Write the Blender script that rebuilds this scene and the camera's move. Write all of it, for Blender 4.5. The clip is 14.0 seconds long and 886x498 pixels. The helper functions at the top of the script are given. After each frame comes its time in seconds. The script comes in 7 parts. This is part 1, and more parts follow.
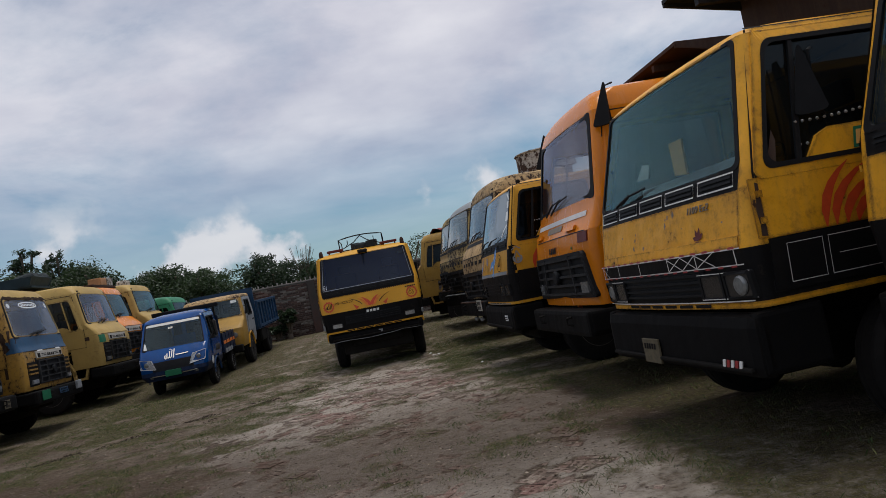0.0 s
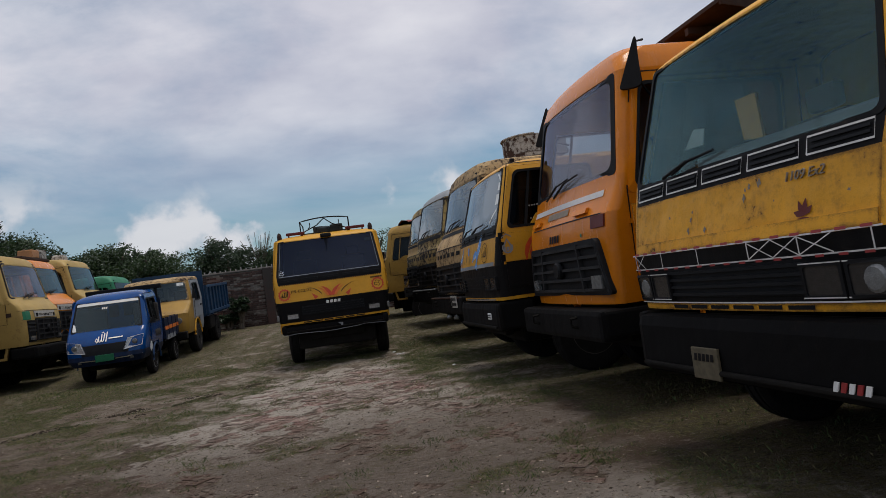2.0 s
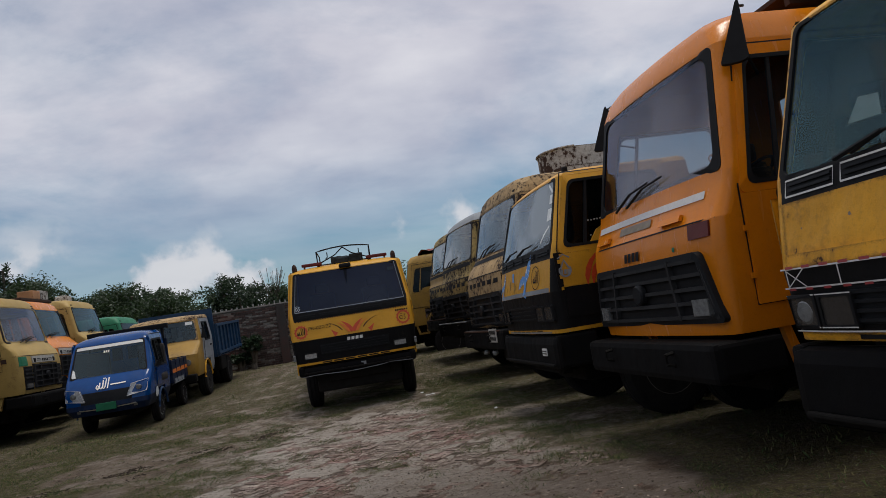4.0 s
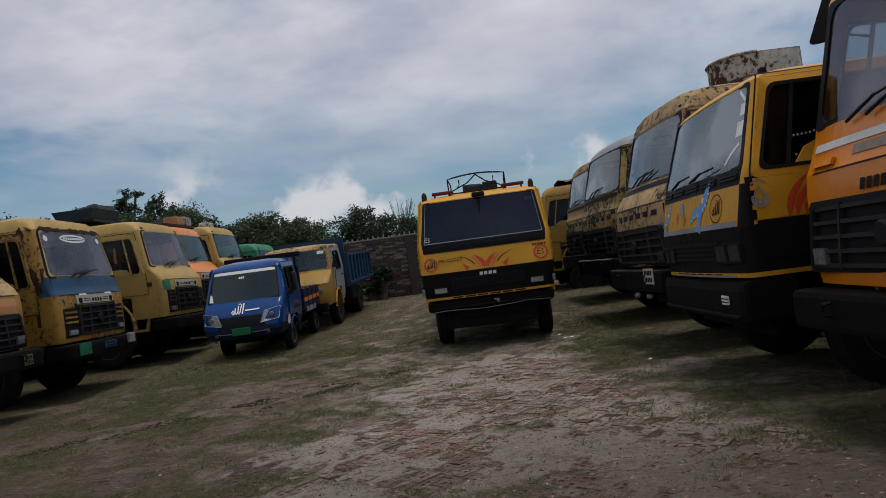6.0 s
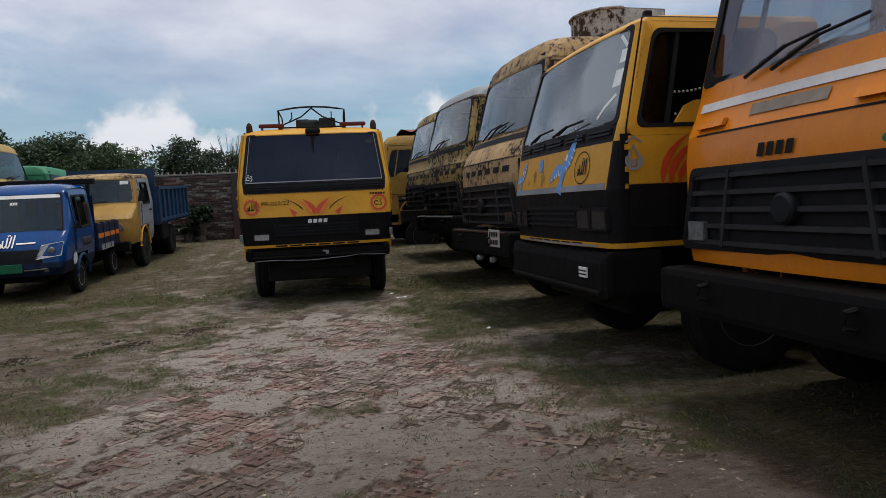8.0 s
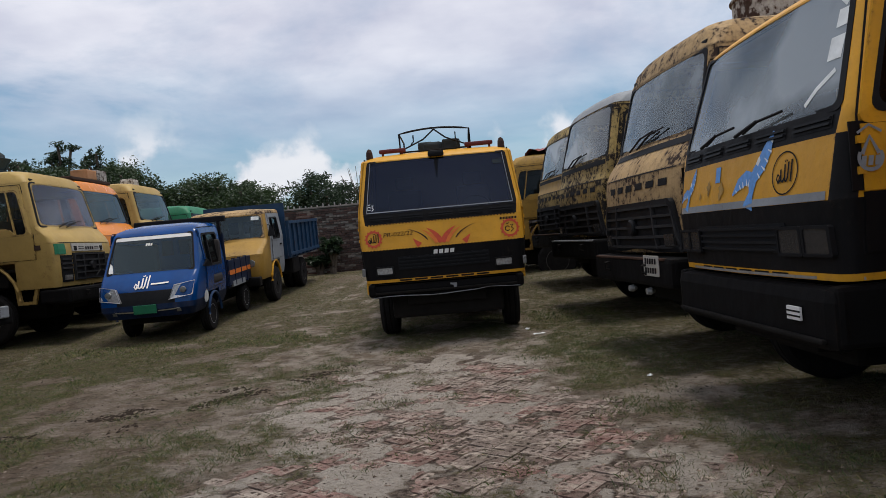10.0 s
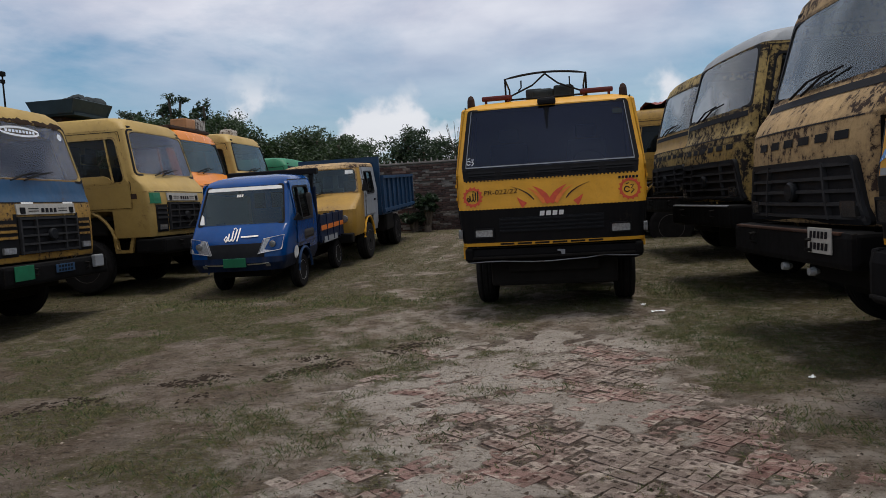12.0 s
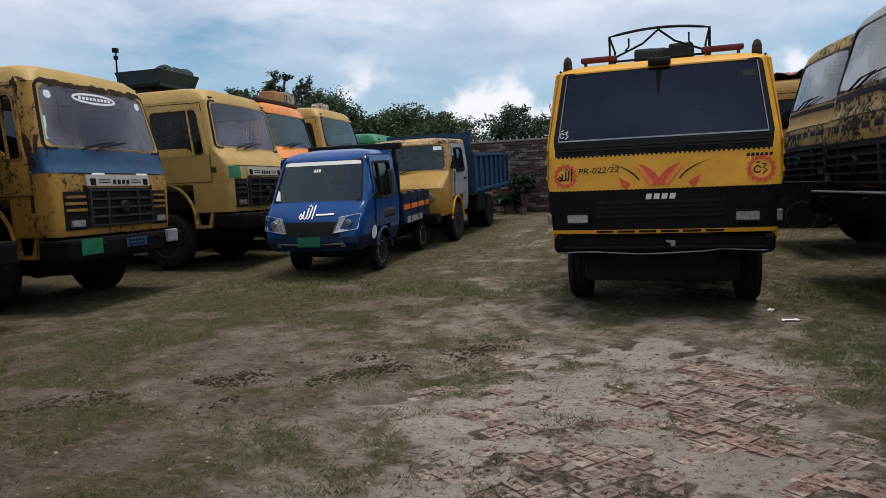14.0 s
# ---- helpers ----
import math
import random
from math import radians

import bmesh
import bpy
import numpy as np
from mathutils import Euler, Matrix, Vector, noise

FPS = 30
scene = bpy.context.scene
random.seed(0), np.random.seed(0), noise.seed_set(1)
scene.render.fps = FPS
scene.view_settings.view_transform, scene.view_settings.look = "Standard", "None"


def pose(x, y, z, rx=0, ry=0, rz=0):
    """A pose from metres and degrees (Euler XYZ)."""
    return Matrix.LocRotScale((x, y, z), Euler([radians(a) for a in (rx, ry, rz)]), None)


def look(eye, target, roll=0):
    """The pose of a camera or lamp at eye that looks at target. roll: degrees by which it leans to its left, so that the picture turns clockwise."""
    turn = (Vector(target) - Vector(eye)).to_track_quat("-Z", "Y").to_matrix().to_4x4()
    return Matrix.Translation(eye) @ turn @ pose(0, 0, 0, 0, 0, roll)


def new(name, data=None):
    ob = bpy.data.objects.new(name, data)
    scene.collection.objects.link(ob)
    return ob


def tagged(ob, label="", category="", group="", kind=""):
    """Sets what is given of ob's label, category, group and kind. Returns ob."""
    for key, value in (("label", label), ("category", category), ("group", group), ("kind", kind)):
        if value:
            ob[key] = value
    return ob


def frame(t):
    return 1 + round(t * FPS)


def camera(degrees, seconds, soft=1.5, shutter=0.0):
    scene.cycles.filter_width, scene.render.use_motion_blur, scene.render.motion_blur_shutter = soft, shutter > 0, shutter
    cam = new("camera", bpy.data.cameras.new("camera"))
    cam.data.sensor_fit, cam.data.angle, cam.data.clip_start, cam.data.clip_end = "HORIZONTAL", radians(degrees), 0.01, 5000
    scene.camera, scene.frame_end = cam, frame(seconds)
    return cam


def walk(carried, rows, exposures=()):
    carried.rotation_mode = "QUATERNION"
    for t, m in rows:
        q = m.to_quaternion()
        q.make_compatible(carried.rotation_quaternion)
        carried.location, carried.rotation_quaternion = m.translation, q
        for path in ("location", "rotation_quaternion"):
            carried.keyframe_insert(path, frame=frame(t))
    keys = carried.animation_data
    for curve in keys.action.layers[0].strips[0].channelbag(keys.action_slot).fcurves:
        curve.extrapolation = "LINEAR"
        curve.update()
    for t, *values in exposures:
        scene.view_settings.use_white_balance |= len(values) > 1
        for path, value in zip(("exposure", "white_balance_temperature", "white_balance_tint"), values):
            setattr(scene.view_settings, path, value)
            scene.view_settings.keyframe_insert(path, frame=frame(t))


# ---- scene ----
cam = camera(66.4, 14.0, soft=0.45)

PATH = [
    (0, (0.739, -15.254, 1.465), (0.879, -13.262, 1.576), -11.1),
    (0.1, (0.739, -15.205, 1.454), (0.826, -13.21, 1.561), -10.6),
    (0.5, (0.757, -14.813, 1.363), (0.516, -12.834, 1.511), -9.4),
    (0.6, (0.7, -14.692, 1.357), (0.511, -12.713, 1.579), -7.7),
    (0.7, (0.691, -14.66, 1.345), (0.534, -12.682, 1.602), -6.6),
    (0.8, (0.592, -14.609, 1.354), (0.667, -12.631, 1.64), -7.4),
    (1, (0.56, -14.469, 1.346), (0.73, -12.483, 1.515), -6.6),
    (1.5, (0.547, -14.215, 1.342), (0.848, -12.244, 1.507), -7.1),
    (2, (0.588, -13.892, 1.363), (0.841, -11.91, 1.458), -7.7),
    (2.2, (0.57, -13.773, 1.372), (0.828, -11.793, 1.488), -7.6),
    (4.3, (0.37, -12.471, 1.409), (0.608, -10.495, 1.603), -9.4),
    (4.5, (0.378, -12.378, 1.417), (0.754, -10.418, 1.546), -8.6),
    (5, (0.438, -12.052, 1.456), (0.69, -10.082, 1.694), -9.4),
    (5.5, (0.361, -11.863, 1.457), (0.35, -9.866, 1.572), -7.9),
    (6, (0.25, -11.502, 1.439), (0.086, -9.51, 1.496), -7.4),
    (6.5, (0.265, -11.244, 1.446), (0.14, -9.248, 1.481), -7.2),
    (7, (0.33, -10.956, 1.422), (0.199, -8.962, 1.492), -5.0),
    (7.5, (0.383, -10.642, 1.403), (0.62, -8.657, 1.447), -1.6),
    (8, (0.279, -10.372, 1.414), (0.586, -8.4, 1.285), -2.8),
    (8.5, (0.288, -10.09, 1.422), (0.317, -8.09, 1.4), -5.0),
    (8.7, (0.286, -10.019, 1.423), (0.305, -8.019, 1.386), -4.0),
    (10.8, (0.305, -8.889, 1.464), (0.189, -6.893, 1.436), -5.3),
    (11, (0.25, -8.817, 1.458), (0.129, -6.821, 1.449), -4.6),
    (11.5, (0.15, -8.583, 1.452), (-0.066, -6.596, 1.517), -4.5),
    (12, (0.126, -8.337, 1.458), (-0.223, -6.372, 1.325), -3.4),
    (12.5, (0.18, -8.079, 1.443), (-0.335, -6.158, 1.235), -3.3),
    (13, (0.109, -7.842, 1.444), (-0.443, -5.933, 1.22), -0.7),
    (13.5, (0.027, -7.58, 1.431), (-0.569, -5.684, 1.212), -2.5),
    (14, (0.098, -7.243, 1.425), (-0.538, -5.355, 1.25), -2.2),
]
walk(cam, [(t, look(eye, target, roll)) for t, eye, target, roll in PATH],
     [(0, -0.46), (2.2, -0.52), (4.5, -0.56), (5, -0.54), (5.6, -0.68), (6.5, -0.56), (7.5, -0.42), (8.5, -0.2), (11, -0.2), (12, -0.3), (12.5, -0.26), (13.2, -0.12), (14, -0.03)])

# ---------------------------------------------------------------- world, sun
SUN_EL, SUN_AZ = 81.5, 14.0          # degrees; azimuth from +x towards +y
sd = Vector((math.cos(radians(SUN_EL)) * math.cos(radians(SUN_AZ)), math.cos(radians(SUN_EL)) * math.sin(radians(SUN_AZ)), math.sin(radians(SUN_EL))))
sun = new("sun", bpy.data.lights.new("sun", "SUN"))
sun.data.energy, sun.data.angle, sun.data.color = 2.8, radians(20.0), (1.0, 0.95, 0.87)
sun.matrix_world = look(sd * 60, (0, 0, 0))

world = bpy.data.worlds.new("sky")
scene.world = world
world.use_nodes = True
wt = world.node_tree
wn, wl = wt.nodes, wt.links
bg = wn["Background"]


def node(nt, kind, **vals):
    n = nt.nodes.new(kind)
    for k, v in vals.items():
        if k.startswith("i_"):
            n.inputs[k[2:].replace("_", " ")].default_value = v
        else:
            setattr(n, k, v)
    return n


def ramp(nt, fac, stops):
    r = nt.nodes.new("ShaderNodeValToRGB")
    while len(r.color_ramp.elements) > 1:
        r.color_ramp.elements.remove(r.color_ramp.elements[-1])
    for i, (p, c) in enumerate(stops):
        e = r.color_ramp.elements[0] if i == 0 else r.color_ramp.elements.new(p)
        e.position, e.color = p, (c, c, c, 1) if not hasattr(c, "__len__") else (*c, 1)
    nt.links.new(fac, r.inputs[0])
    return r.outputs[0]


def mixc(nt, fac, a, b):
    m = nt.nodes.new("ShaderNodeMix")
    m.data_type = "RGBA"
    for s, v in ((m.inputs[0], fac), (m.inputs[6], a), (m.inputs[7], b)):
        if hasattr(v, "is_linked"):
            nt.links.new(v, s)
        elif hasattr(v, "__len__"):
            s.default_value = (*v, 1) if len(v) == 3 else v
        else:
            s.default_value = v
    return m.outputs[2]


def maths(nt, op, a, b=0.0, clamp=False):
    m = nt.nodes.new("ShaderNodeMath")
    m.operation, m.use_clamp = op, clamp
    for s, v in ((m.inputs[0], a), (m.inputs[1], b)):
        if hasattr(v, "is_linked"):
            nt.links.new(v, s)
        else:
            s.default_value = v
    return m.outputs[0]


sky = node(wt, "ShaderNodeTexSky", sky_type="NISHITA", sun_disc=False, sun_elevation=radians(SUN_EL), sun_rotation=radians(90 - SUN_AZ), air_density=1.0, dust_density=1.5)
tc = wn.new("ShaderNodeTexCoord")
sep = wn.new("ShaderNodeSeparateXYZ")
wl.new(tc.outputs["Generated"], sep.inputs[0])
up = maths(wt, "MAXIMUM", sep.outputs[2], 0.0)
flat = maths(wt, "ADD", up, 0.13)
cmb = wn.new("ShaderNodeCombineXYZ")
wl.new(maths(wt, "DIVIDE", sep.outputs[0], flat), cmb.inputs[0])
wl.new(maths(wt, "DIVIDE", sep.outputs[1], flat), cmb.inputs[1])
high = node(wt, "ShaderNodeTexNoise", i_Scale=0.62, i_Detail=9.0, i_Roughness=0.58, i_Distortion=0.35)
wl.new(cmb.outputs[0], high.inputs["Vector"])
veil = ramp(wt, high.outputs[0], [(0.34, 0.05), (0.43, 0.65), (0.52, 1.0)])
# the layer of cloud thins towards a clear band low over the horizon
band = ramp(wt, sep.outputs[2], [(0.0, 0.25), (0.07, 0.10), (0.16, 0.34), (0.26, 0.82), (0.4, 1.0)])
low = node(wt, "ShaderNodeTexNoise", i_Scale=6.6, i_Detail=9.0, i_Roughness=0.5)
drift = node(wt, "ShaderNodeMapping")
drift.inputs["Location"].default_value = (3.37, 1.21, 0.4)
wl.new(tc.outputs["Generated"], drift.inputs["Vector"])
wl.new(drift.outputs[0], low.inputs["Vector"])
heap = maths(wt, "MULTIPLY", ramp(wt, low.outputs[0], [(0.575, 0.0), (0.65, 1.0)]), ramp(wt, sep.outputs[2], [(0.02, 0.9), (0.13, 0.85), (0.22, 0.0)]))
cover = maths(wt, "MAXIMUM", maths(wt, "MULTIPLY", veil, band), heap)
shade = node(wt, "ShaderNodeTexNoise", i_Scale=1.5, i_Detail=6.0)
wl.new(cmb.outputs[0], shade.inputs["Vector"])
cloud = mixc(wt, ramp(wt, shade.outputs[0], [(0.3, 0.0), (0.7, 1.0)]), (5.3, 5.45, 6.8), (9.7, 9.6, 10.2))
puff = mixc(wt, ramp(wt, low.outputs[0], [(0.53, 0.0), (0.64, 1.0)]), (6.0, 6.4, 7.3), (8.2, 8.4, 8.8))
skyc = mixc(wt, 1.0, sky.outputs[0], (0.80, 1.06, 1.12))
wn[-1].blend_type = "MULTIPLY"
wl.new(mixc(wt, heap, mixc(wt, cover, skyc, cloud), puff), bg.inputs[0])
bg.inputs[1].default_value = 0.116

# ---------------------------------------------------------------- materials


def material(name):
    m = bpy.data.materials.new(name)
    m.use_nodes = True
    return m, m.node_tree, m.node_tree.nodes["Principled BSDF"]


def coords(nt, jitter=True):
    t = nt.nodes.new("ShaderNodeTexCoord")
    if not jitter:
        return t.outputs["Object"]
    oi = nt.nodes.new("ShaderNodeObjectInfo")
    v = nt.nodes.new("ShaderNodeVectorMath")
    v.operation = "MULTIPLY_ADD"
    v.inputs[1].default_value = (1, 1, 1)
    c = nt.nodes.new("ShaderNodeCombineXYZ")
    for i, k in enumerate((31.0, 17.0, 5.0)):
        nt.links.new(maths(nt, "MULTIPLY", oi.outputs["Random"], k), c.inputs[i])
    nt.links.new(t.outputs["Object"], v.inputs[0])
    nt.links.new(c.outputs[0], v.inputs[2])
    return v.outputs[0]


def noise_at(nt, vec, scale, detail=6.0, rough=0.55, stretch=None):
    n = node(nt, "ShaderNodeTexNoise", i_Scale=scale, i_Detail=detail, i_Roughness=rough)
    if stretch:
        mp = nt.nodes.new("ShaderNodeMapping")
        mp.inputs["Scale"].default_value = stretch
        nt.links.new(vec, mp.inputs["Vector"])
        vec = mp.outputs[0]
    nt.links.new(vec, n.inputs["Vector"])
    return n.outputs[0]


def bump(nt, b, height, strength, distance=0.01):
    n = node(nt, "ShaderNodeBump", i_Strength=strength, i_Distance=distance)
    nt.links.new(height, n.inputs["Height"])
    nt.links.new(n.outputs[0], b.inputs["Normal"])


def edge_wear(nt, radius):
    """1 along sharp edges, 0 on flat panels."""
    bv = node(nt, "ShaderNodeBevel", samples=3)
    bv.inputs["Radius"].default_value = radius
    ge = nt.nodes.new("ShaderNodeNewGeometry")
    d = nt.nodes.new("ShaderNodeVectorMath")
    d.operation = "DOT_PRODUCT"
    nt.links.new(bv.outputs[0], d.inputs[0])
    nt.links.new(ge.outputs["Normal"], d.inputs[1])
    return maths(nt, "MULTIPLY", maths(nt, "SUBTRACT", 1.0, d.outputs["Value"]), 4.0, True)


def paint(name, col, worn=0.3, rough=0.42, fade=0.62, rust=(0.075, 0.032, 0.018), metal=0.0, dust=None, dents=1.0):
    dust = dust or tuple(0.66 * c + 0.34 * d for c, d in zip(col, (0.17, 0.125, 0.08)))
    m, nt, b = material(name)
    v = coords(nt)
    n1, n2 = noise_at(nt, v, 1.7), noise_at(nt, v, 13.0, 11.0, 0.68)
    streak = noise_at(nt, v, 1.0, 8.0, 0.66, (14, 14, 1.1))
    dark = tuple(c * fade for c in col)
    base = mixc(nt, ramp(nt, n1, [(0.35, 0.0), (0.68, 0.8)]), col, dark)
    base = mixc(nt, maths(nt, "MULTIPLY", ramp(nt, streak, [(0.40, 0.0), (0.70, 1.0)]), 0.22 + 0.5 * worn), base, dust)
    # a thin grime of fine specks
    base = mixc(nt, ramp(nt, noise_at(nt, v, 42.0, 6.0, 0.7), [(0.52, 0.0), (0.68, 0.10 + 0.22 * worn)]), base, tuple(c * 0.35 for c in dust))
    k = 0.72 - 0.22 * worn
    both = maths(nt, "ADD", maths(nt, "MULTIPLY", n2, 0.50), maths(nt, "ADD", maths(nt, "MULTIPLY", n1, 0.32), maths(nt, "MULTIPLY", streak, 0.18)))
    bare = maths(nt, "ADD", both, maths(nt, "MULTIPLY", edge_wear(nt, 0.035), 0.03 + 0.20 * worn))
    chips = ramp(nt, bare, [(k, 0.0), (k + 0.03, 1.0)])
    halo = ramp(nt, bare, [(k - 0.07, 0.0), (k, 0.55)])
    base = mixc(nt, halo, base, tuple(0.5 * c + 0.5 * d for c, d in zip(dark, rust)))
    base = mixc(nt, chips, base, mixc(nt, noise_at(nt, v, 23.0), rust, tuple(c * 0.3 for c in rust)))
    nt.links.new(base, b.inputs["Base Color"])
    nt.links.new(maths(nt, "ADD", maths(nt, "MULTIPLY", streak, 0.35), maths(nt, "ADD", maths(nt, "MULTIPLY", chips, 0.3), rough - 0.14)), b.inputs["Roughness"])
    b.inputs["Metallic"].default_value = metal
    b.inputs["Specular IOR Level"].default_value = 0.36 if max(col) > 0.08 else 0.11
    relief = maths(nt, "ADD", maths(nt, "MULTIPLY", noise_at(nt, v, 3.2, 2.0), 2.2 * dents), maths(nt, "MULTIPLY", chips, -0.12))
    bump(nt, b, maths(nt, "ADD", relief, maths(nt, "MULTIPLY", n2, 0.25 + 0.3 * worn)), 0.55, 0.014)
    return m


def plain(name, col, rough=0.6, metal=0.0, vary=0.35, scale=12.0, relief=0.15):
    m, nt, b = material(name)
    v = coords(nt)
    n = noise_at(nt, v, scale)
    nt.links.new(mixc(nt, n, tuple(c * (1 - vary) for c in col), tuple(min(1, c * (1 + vary)) for c in col)), b.inputs["Base Color"])
    b.inputs["Roughness"].default_value, b.inputs["Metallic"].default_value = rough, metal
    if max(col) < 0.05 and metal < 0.1:
        b.inputs["Specular IOR Level"].default_value = 0.10
    bump(nt, b, noise_at(nt, v, scale * 4), relief, 0.004)
    return m


def glass(name, tint, haze=0.1, film_col=(0.33, 0.40, 0.42), gloss=(0.80, 0.95, 1.0), ior=1.75):
    m, nt, b = material(name)
    tr = node(nt, "ShaderNodeBsdfTransparent")
    tr.inputs[0].default_value = (*tint, 1)
    gl = node(nt, "ShaderNodeBsdfGlossy")
    gl.inputs["Roughness"].default_value = 0.03
    gl.inputs["Color"].default_value = (*gloss, 1)
    fr = node(nt, "ShaderNodeFresnel", i_IOR=ior)
    mx = nt.nodes.new("ShaderNodeMixShader")
    nt.links.new(fr.outputs[0], mx.inputs[0])
    nt.links.new(tr.outputs[0], mx.inputs[1])
    nt.links.new(gl.outputs[0], mx.inputs[2])
    # a film of dust: broad clouds of it, with faint runs
    v = coords(nt)
    df = node(nt, "ShaderNodeBsdfDiffuse")
    df.inputs[0].default_value = (*film_col, 1)
    smear = maths(nt, "ADD", maths(nt, "MULTIPLY", noise_at(nt, v, 0.95, 2.0, 0.5), 0.9), maths(nt, "MULTIPLY", noise_at(nt, v, 3.5, 4.0, 0.6), 0.1))
    film = ramp(nt, smear, [(0.40, haze * 0.03), (0.49, haze * 0.35), (0.58, haze)])
    m2 = nt.nodes.new("ShaderNodeMixShader")
    nt.links.new(film, m2.inputs[0])
    nt.links.new(mx.outputs[0], m2.inputs[1])
    nt.links.new(df.outputs[0], m2.inputs[2])
    nt.links.new(m2.outputs[0], nt.nodes["Material Output"].inputs[0])
    return m


YELLOW = paint("yellow_paint", (0.66, 0.325, 0.016), 0.2, fade=0.8)
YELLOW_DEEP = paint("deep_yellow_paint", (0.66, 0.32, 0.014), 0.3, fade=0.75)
YELLOW_OLD = paint("old_yellow_paint", (0.80, 0.375, 0.012), 0.58, 0.45, fade=0.74, dents=1.5)
OCHRE = paint("ochre_paint", (0.35, 0.198, 0.028), 0.52, 0.5, fade=0.72)
OCHRE_PALE = paint("pale_ochre_paint", (0.435, 0.290, 0.082), 0.42, 0.5, fade=0.75)
OCHRE_RUST = paint("rust_spotted_ochre_paint", (0.385, 0.215, 0.034), 0.76, 0.5, fade=0.7, rust=(0.045, 0.022, 0.015))
CREAM = paint("faded_cream_paint", (0.45, 0.295, 0.130), 0.88, 0.65, rust=(0.045, 0.026, 0.019))
DULL = paint("dull_yellow_paint", (0.38, 0.265, 0.082), 1.0, 0.65, rust=(0.030, 0.022, 0.017))
BLACKENED = paint("blackened_yellow_paint", (0.36, 0.245, 0.068), 0.98, 0.65, rust=(0.016, 0.013, 0.011))
ORANGE = paint("orange_paint", (0.72, 0.215, 0.005), 0.16, 0.2, fade=0.8, dents=0.45)
SALMON = paint("salmon_paint", (0.50, 0.23, 0.09), 0.5, 0.5)
BLACKP = paint("black_paint", (0.007, 0.007, 0.008), 0.30, 0.5, rust=(0.06, 0.045, 0.032), dust=(0.016, 0.014, 0.012))
BUMPER = paint("deep_black_bumper_paint", (0.004, 0.004, 0.0045), 0.35, 0.7, rust=(0.030, 0.021, 0.015), dust=(0.008, 0.007, 0.006))
BLUE = paint("blue_paint", (0.0013, 0.052, 0.215), 0.10, 0.14, dust=(0.004, 0.062, 0.215), dents=0.5)
NAVY = paint("dark_blue_paint", (0.007, 0.038, 0.115), 0.3, 0.5, dust=(0.014, 0.042, 0.09))
TIPBLUE = paint("tipper_blue_paint", (0.006, 0.042, 0.105), 0.35, 0.5, dust=(0.014, 0.045, 0.09))
TRAY = paint("dark_slate_paint", (0.035, 0.056, 0.068), 0.3, 0.6, dust=(0.03, 0.045, 0.05))
SLATE = paint("slate_blue_paint", (0.008, 0.062, 0.145), 0.4, 0.5)
GREYP = paint("grey_primer", (0.26, 0.28, 0.30), 0.35, 0.6)
GREEN = paint("green_paint", (0.012, 0.19, 0.09), 0.25, 0.5)
RUSTW = paint("rusty_white_paint", (0.58, 0.54, 0.48), 0.9, 0.7, rust=(0.085, 0.045, 0.03))
SILVERB = plain("silver_reflective_tape", (0.60, 0.58, 0.56), 0.4, 0.0, 0.25, 30)
OLDTAPE = plain("browned_old_tape", (0.21, 0.17, 0.125), 0.6, 0.0, 0.5, 16)
CANOPY = paint("dark_slate_steel", (0.026, 0.029, 0.034), 0.45, 0.6, rust=(0.05, 0.033, 0.026), dust=(0.04, 0.042, 0.045))
BROWN = paint("rusty_brown_steel", (0.055, 0.034, 0.028), 0.6, 0.7)
RUSTDK = paint("dark_eaten_rust", (0.030, 0.017, 0.012), 0.6, 0.8, rust=(0.10, 0.05, 0.03))
RUBBER = plain("tyre_rubber", (0.016, 0.015, 0.015), 0.85, 0, 0.5, 9, 0.3)
SEAL = plain("black_rubber_seal", (0.012, 0.012, 0.013), 0.6)
STEEL = plain("dark_chassis_steel", (0.012, 0.011, 0.010), 0.8, 0.0, 0.5, 6)
RIM = plain("wheel_rim_steel", (0.10, 0.09, 0.08), 0.6, 0.2)
ALLOY = plain("silver_wheel_rim", (0.50, 0.51, 0.52), 0.4, 0.15)
CHROME = plain("chrome_trim", (0.62, 0.62, 0.62), 0.28, 0.9)
PLASTIC = plain("black_grille_plastic", (0.014, 0.015, 0.017), 0.5)
GRILLE = plain("grey_grille_plastic", (0.031, 0.031, 0.032), 0.6, 0.0, 0.6, 7)
LAMP = plain("lamp_glass", (0.19, 0.195, 0.195), 0.12, 0.3, 0.6, 28, 0.6)
LAMPBR = plain("clear_lamp_glass", (0.42, 0.43, 0.44), 0.10, 0.5, 0.75, 34, 0.8)
LAMPDK = plain("dark_lamp_glass", (0.045, 0.042, 0.04), 0.15, 0.2, 0.3, 40, 0.4)
AMBER = plain("amber_lens", (0.5, 0.17, 0.02), 0.3)
REDLENS = plain("red_lens", (0.32, 0.02, 0.015), 0.3)
DARKRED = paint("dark_red_paint", (0.12, 0.008, 0.007), 0.3)
WHITE = plain("white_decal", (0.72, 0.72, 0.70), 0.5, 0, 0.15)
SILVERTAPE = plain("silver_tape", (0.27, 0.255, 0.24), 0.5, 0.1, 0.5, 30)
REDTAPE = plain("red_tape", (0.30, 0.03, 0.03), 0.5, 0, 0.3, 30)
REDDEC = plain("red_decal", (0.52, 0.055, 0.012), 0.5, 0, 0.3, 20)
ORDEC = plain("orange_decal", (0.65, 0.16, 0.012), 0.5, 0, 0.3, 20)
INK = plain("black_ink", (0.012, 0.011, 0.012), 0.6)
BLUEDEC = plain("sky_blue_decal", (0.10, 0.28, 0.62), 0.5, 0, 0.4, 30)
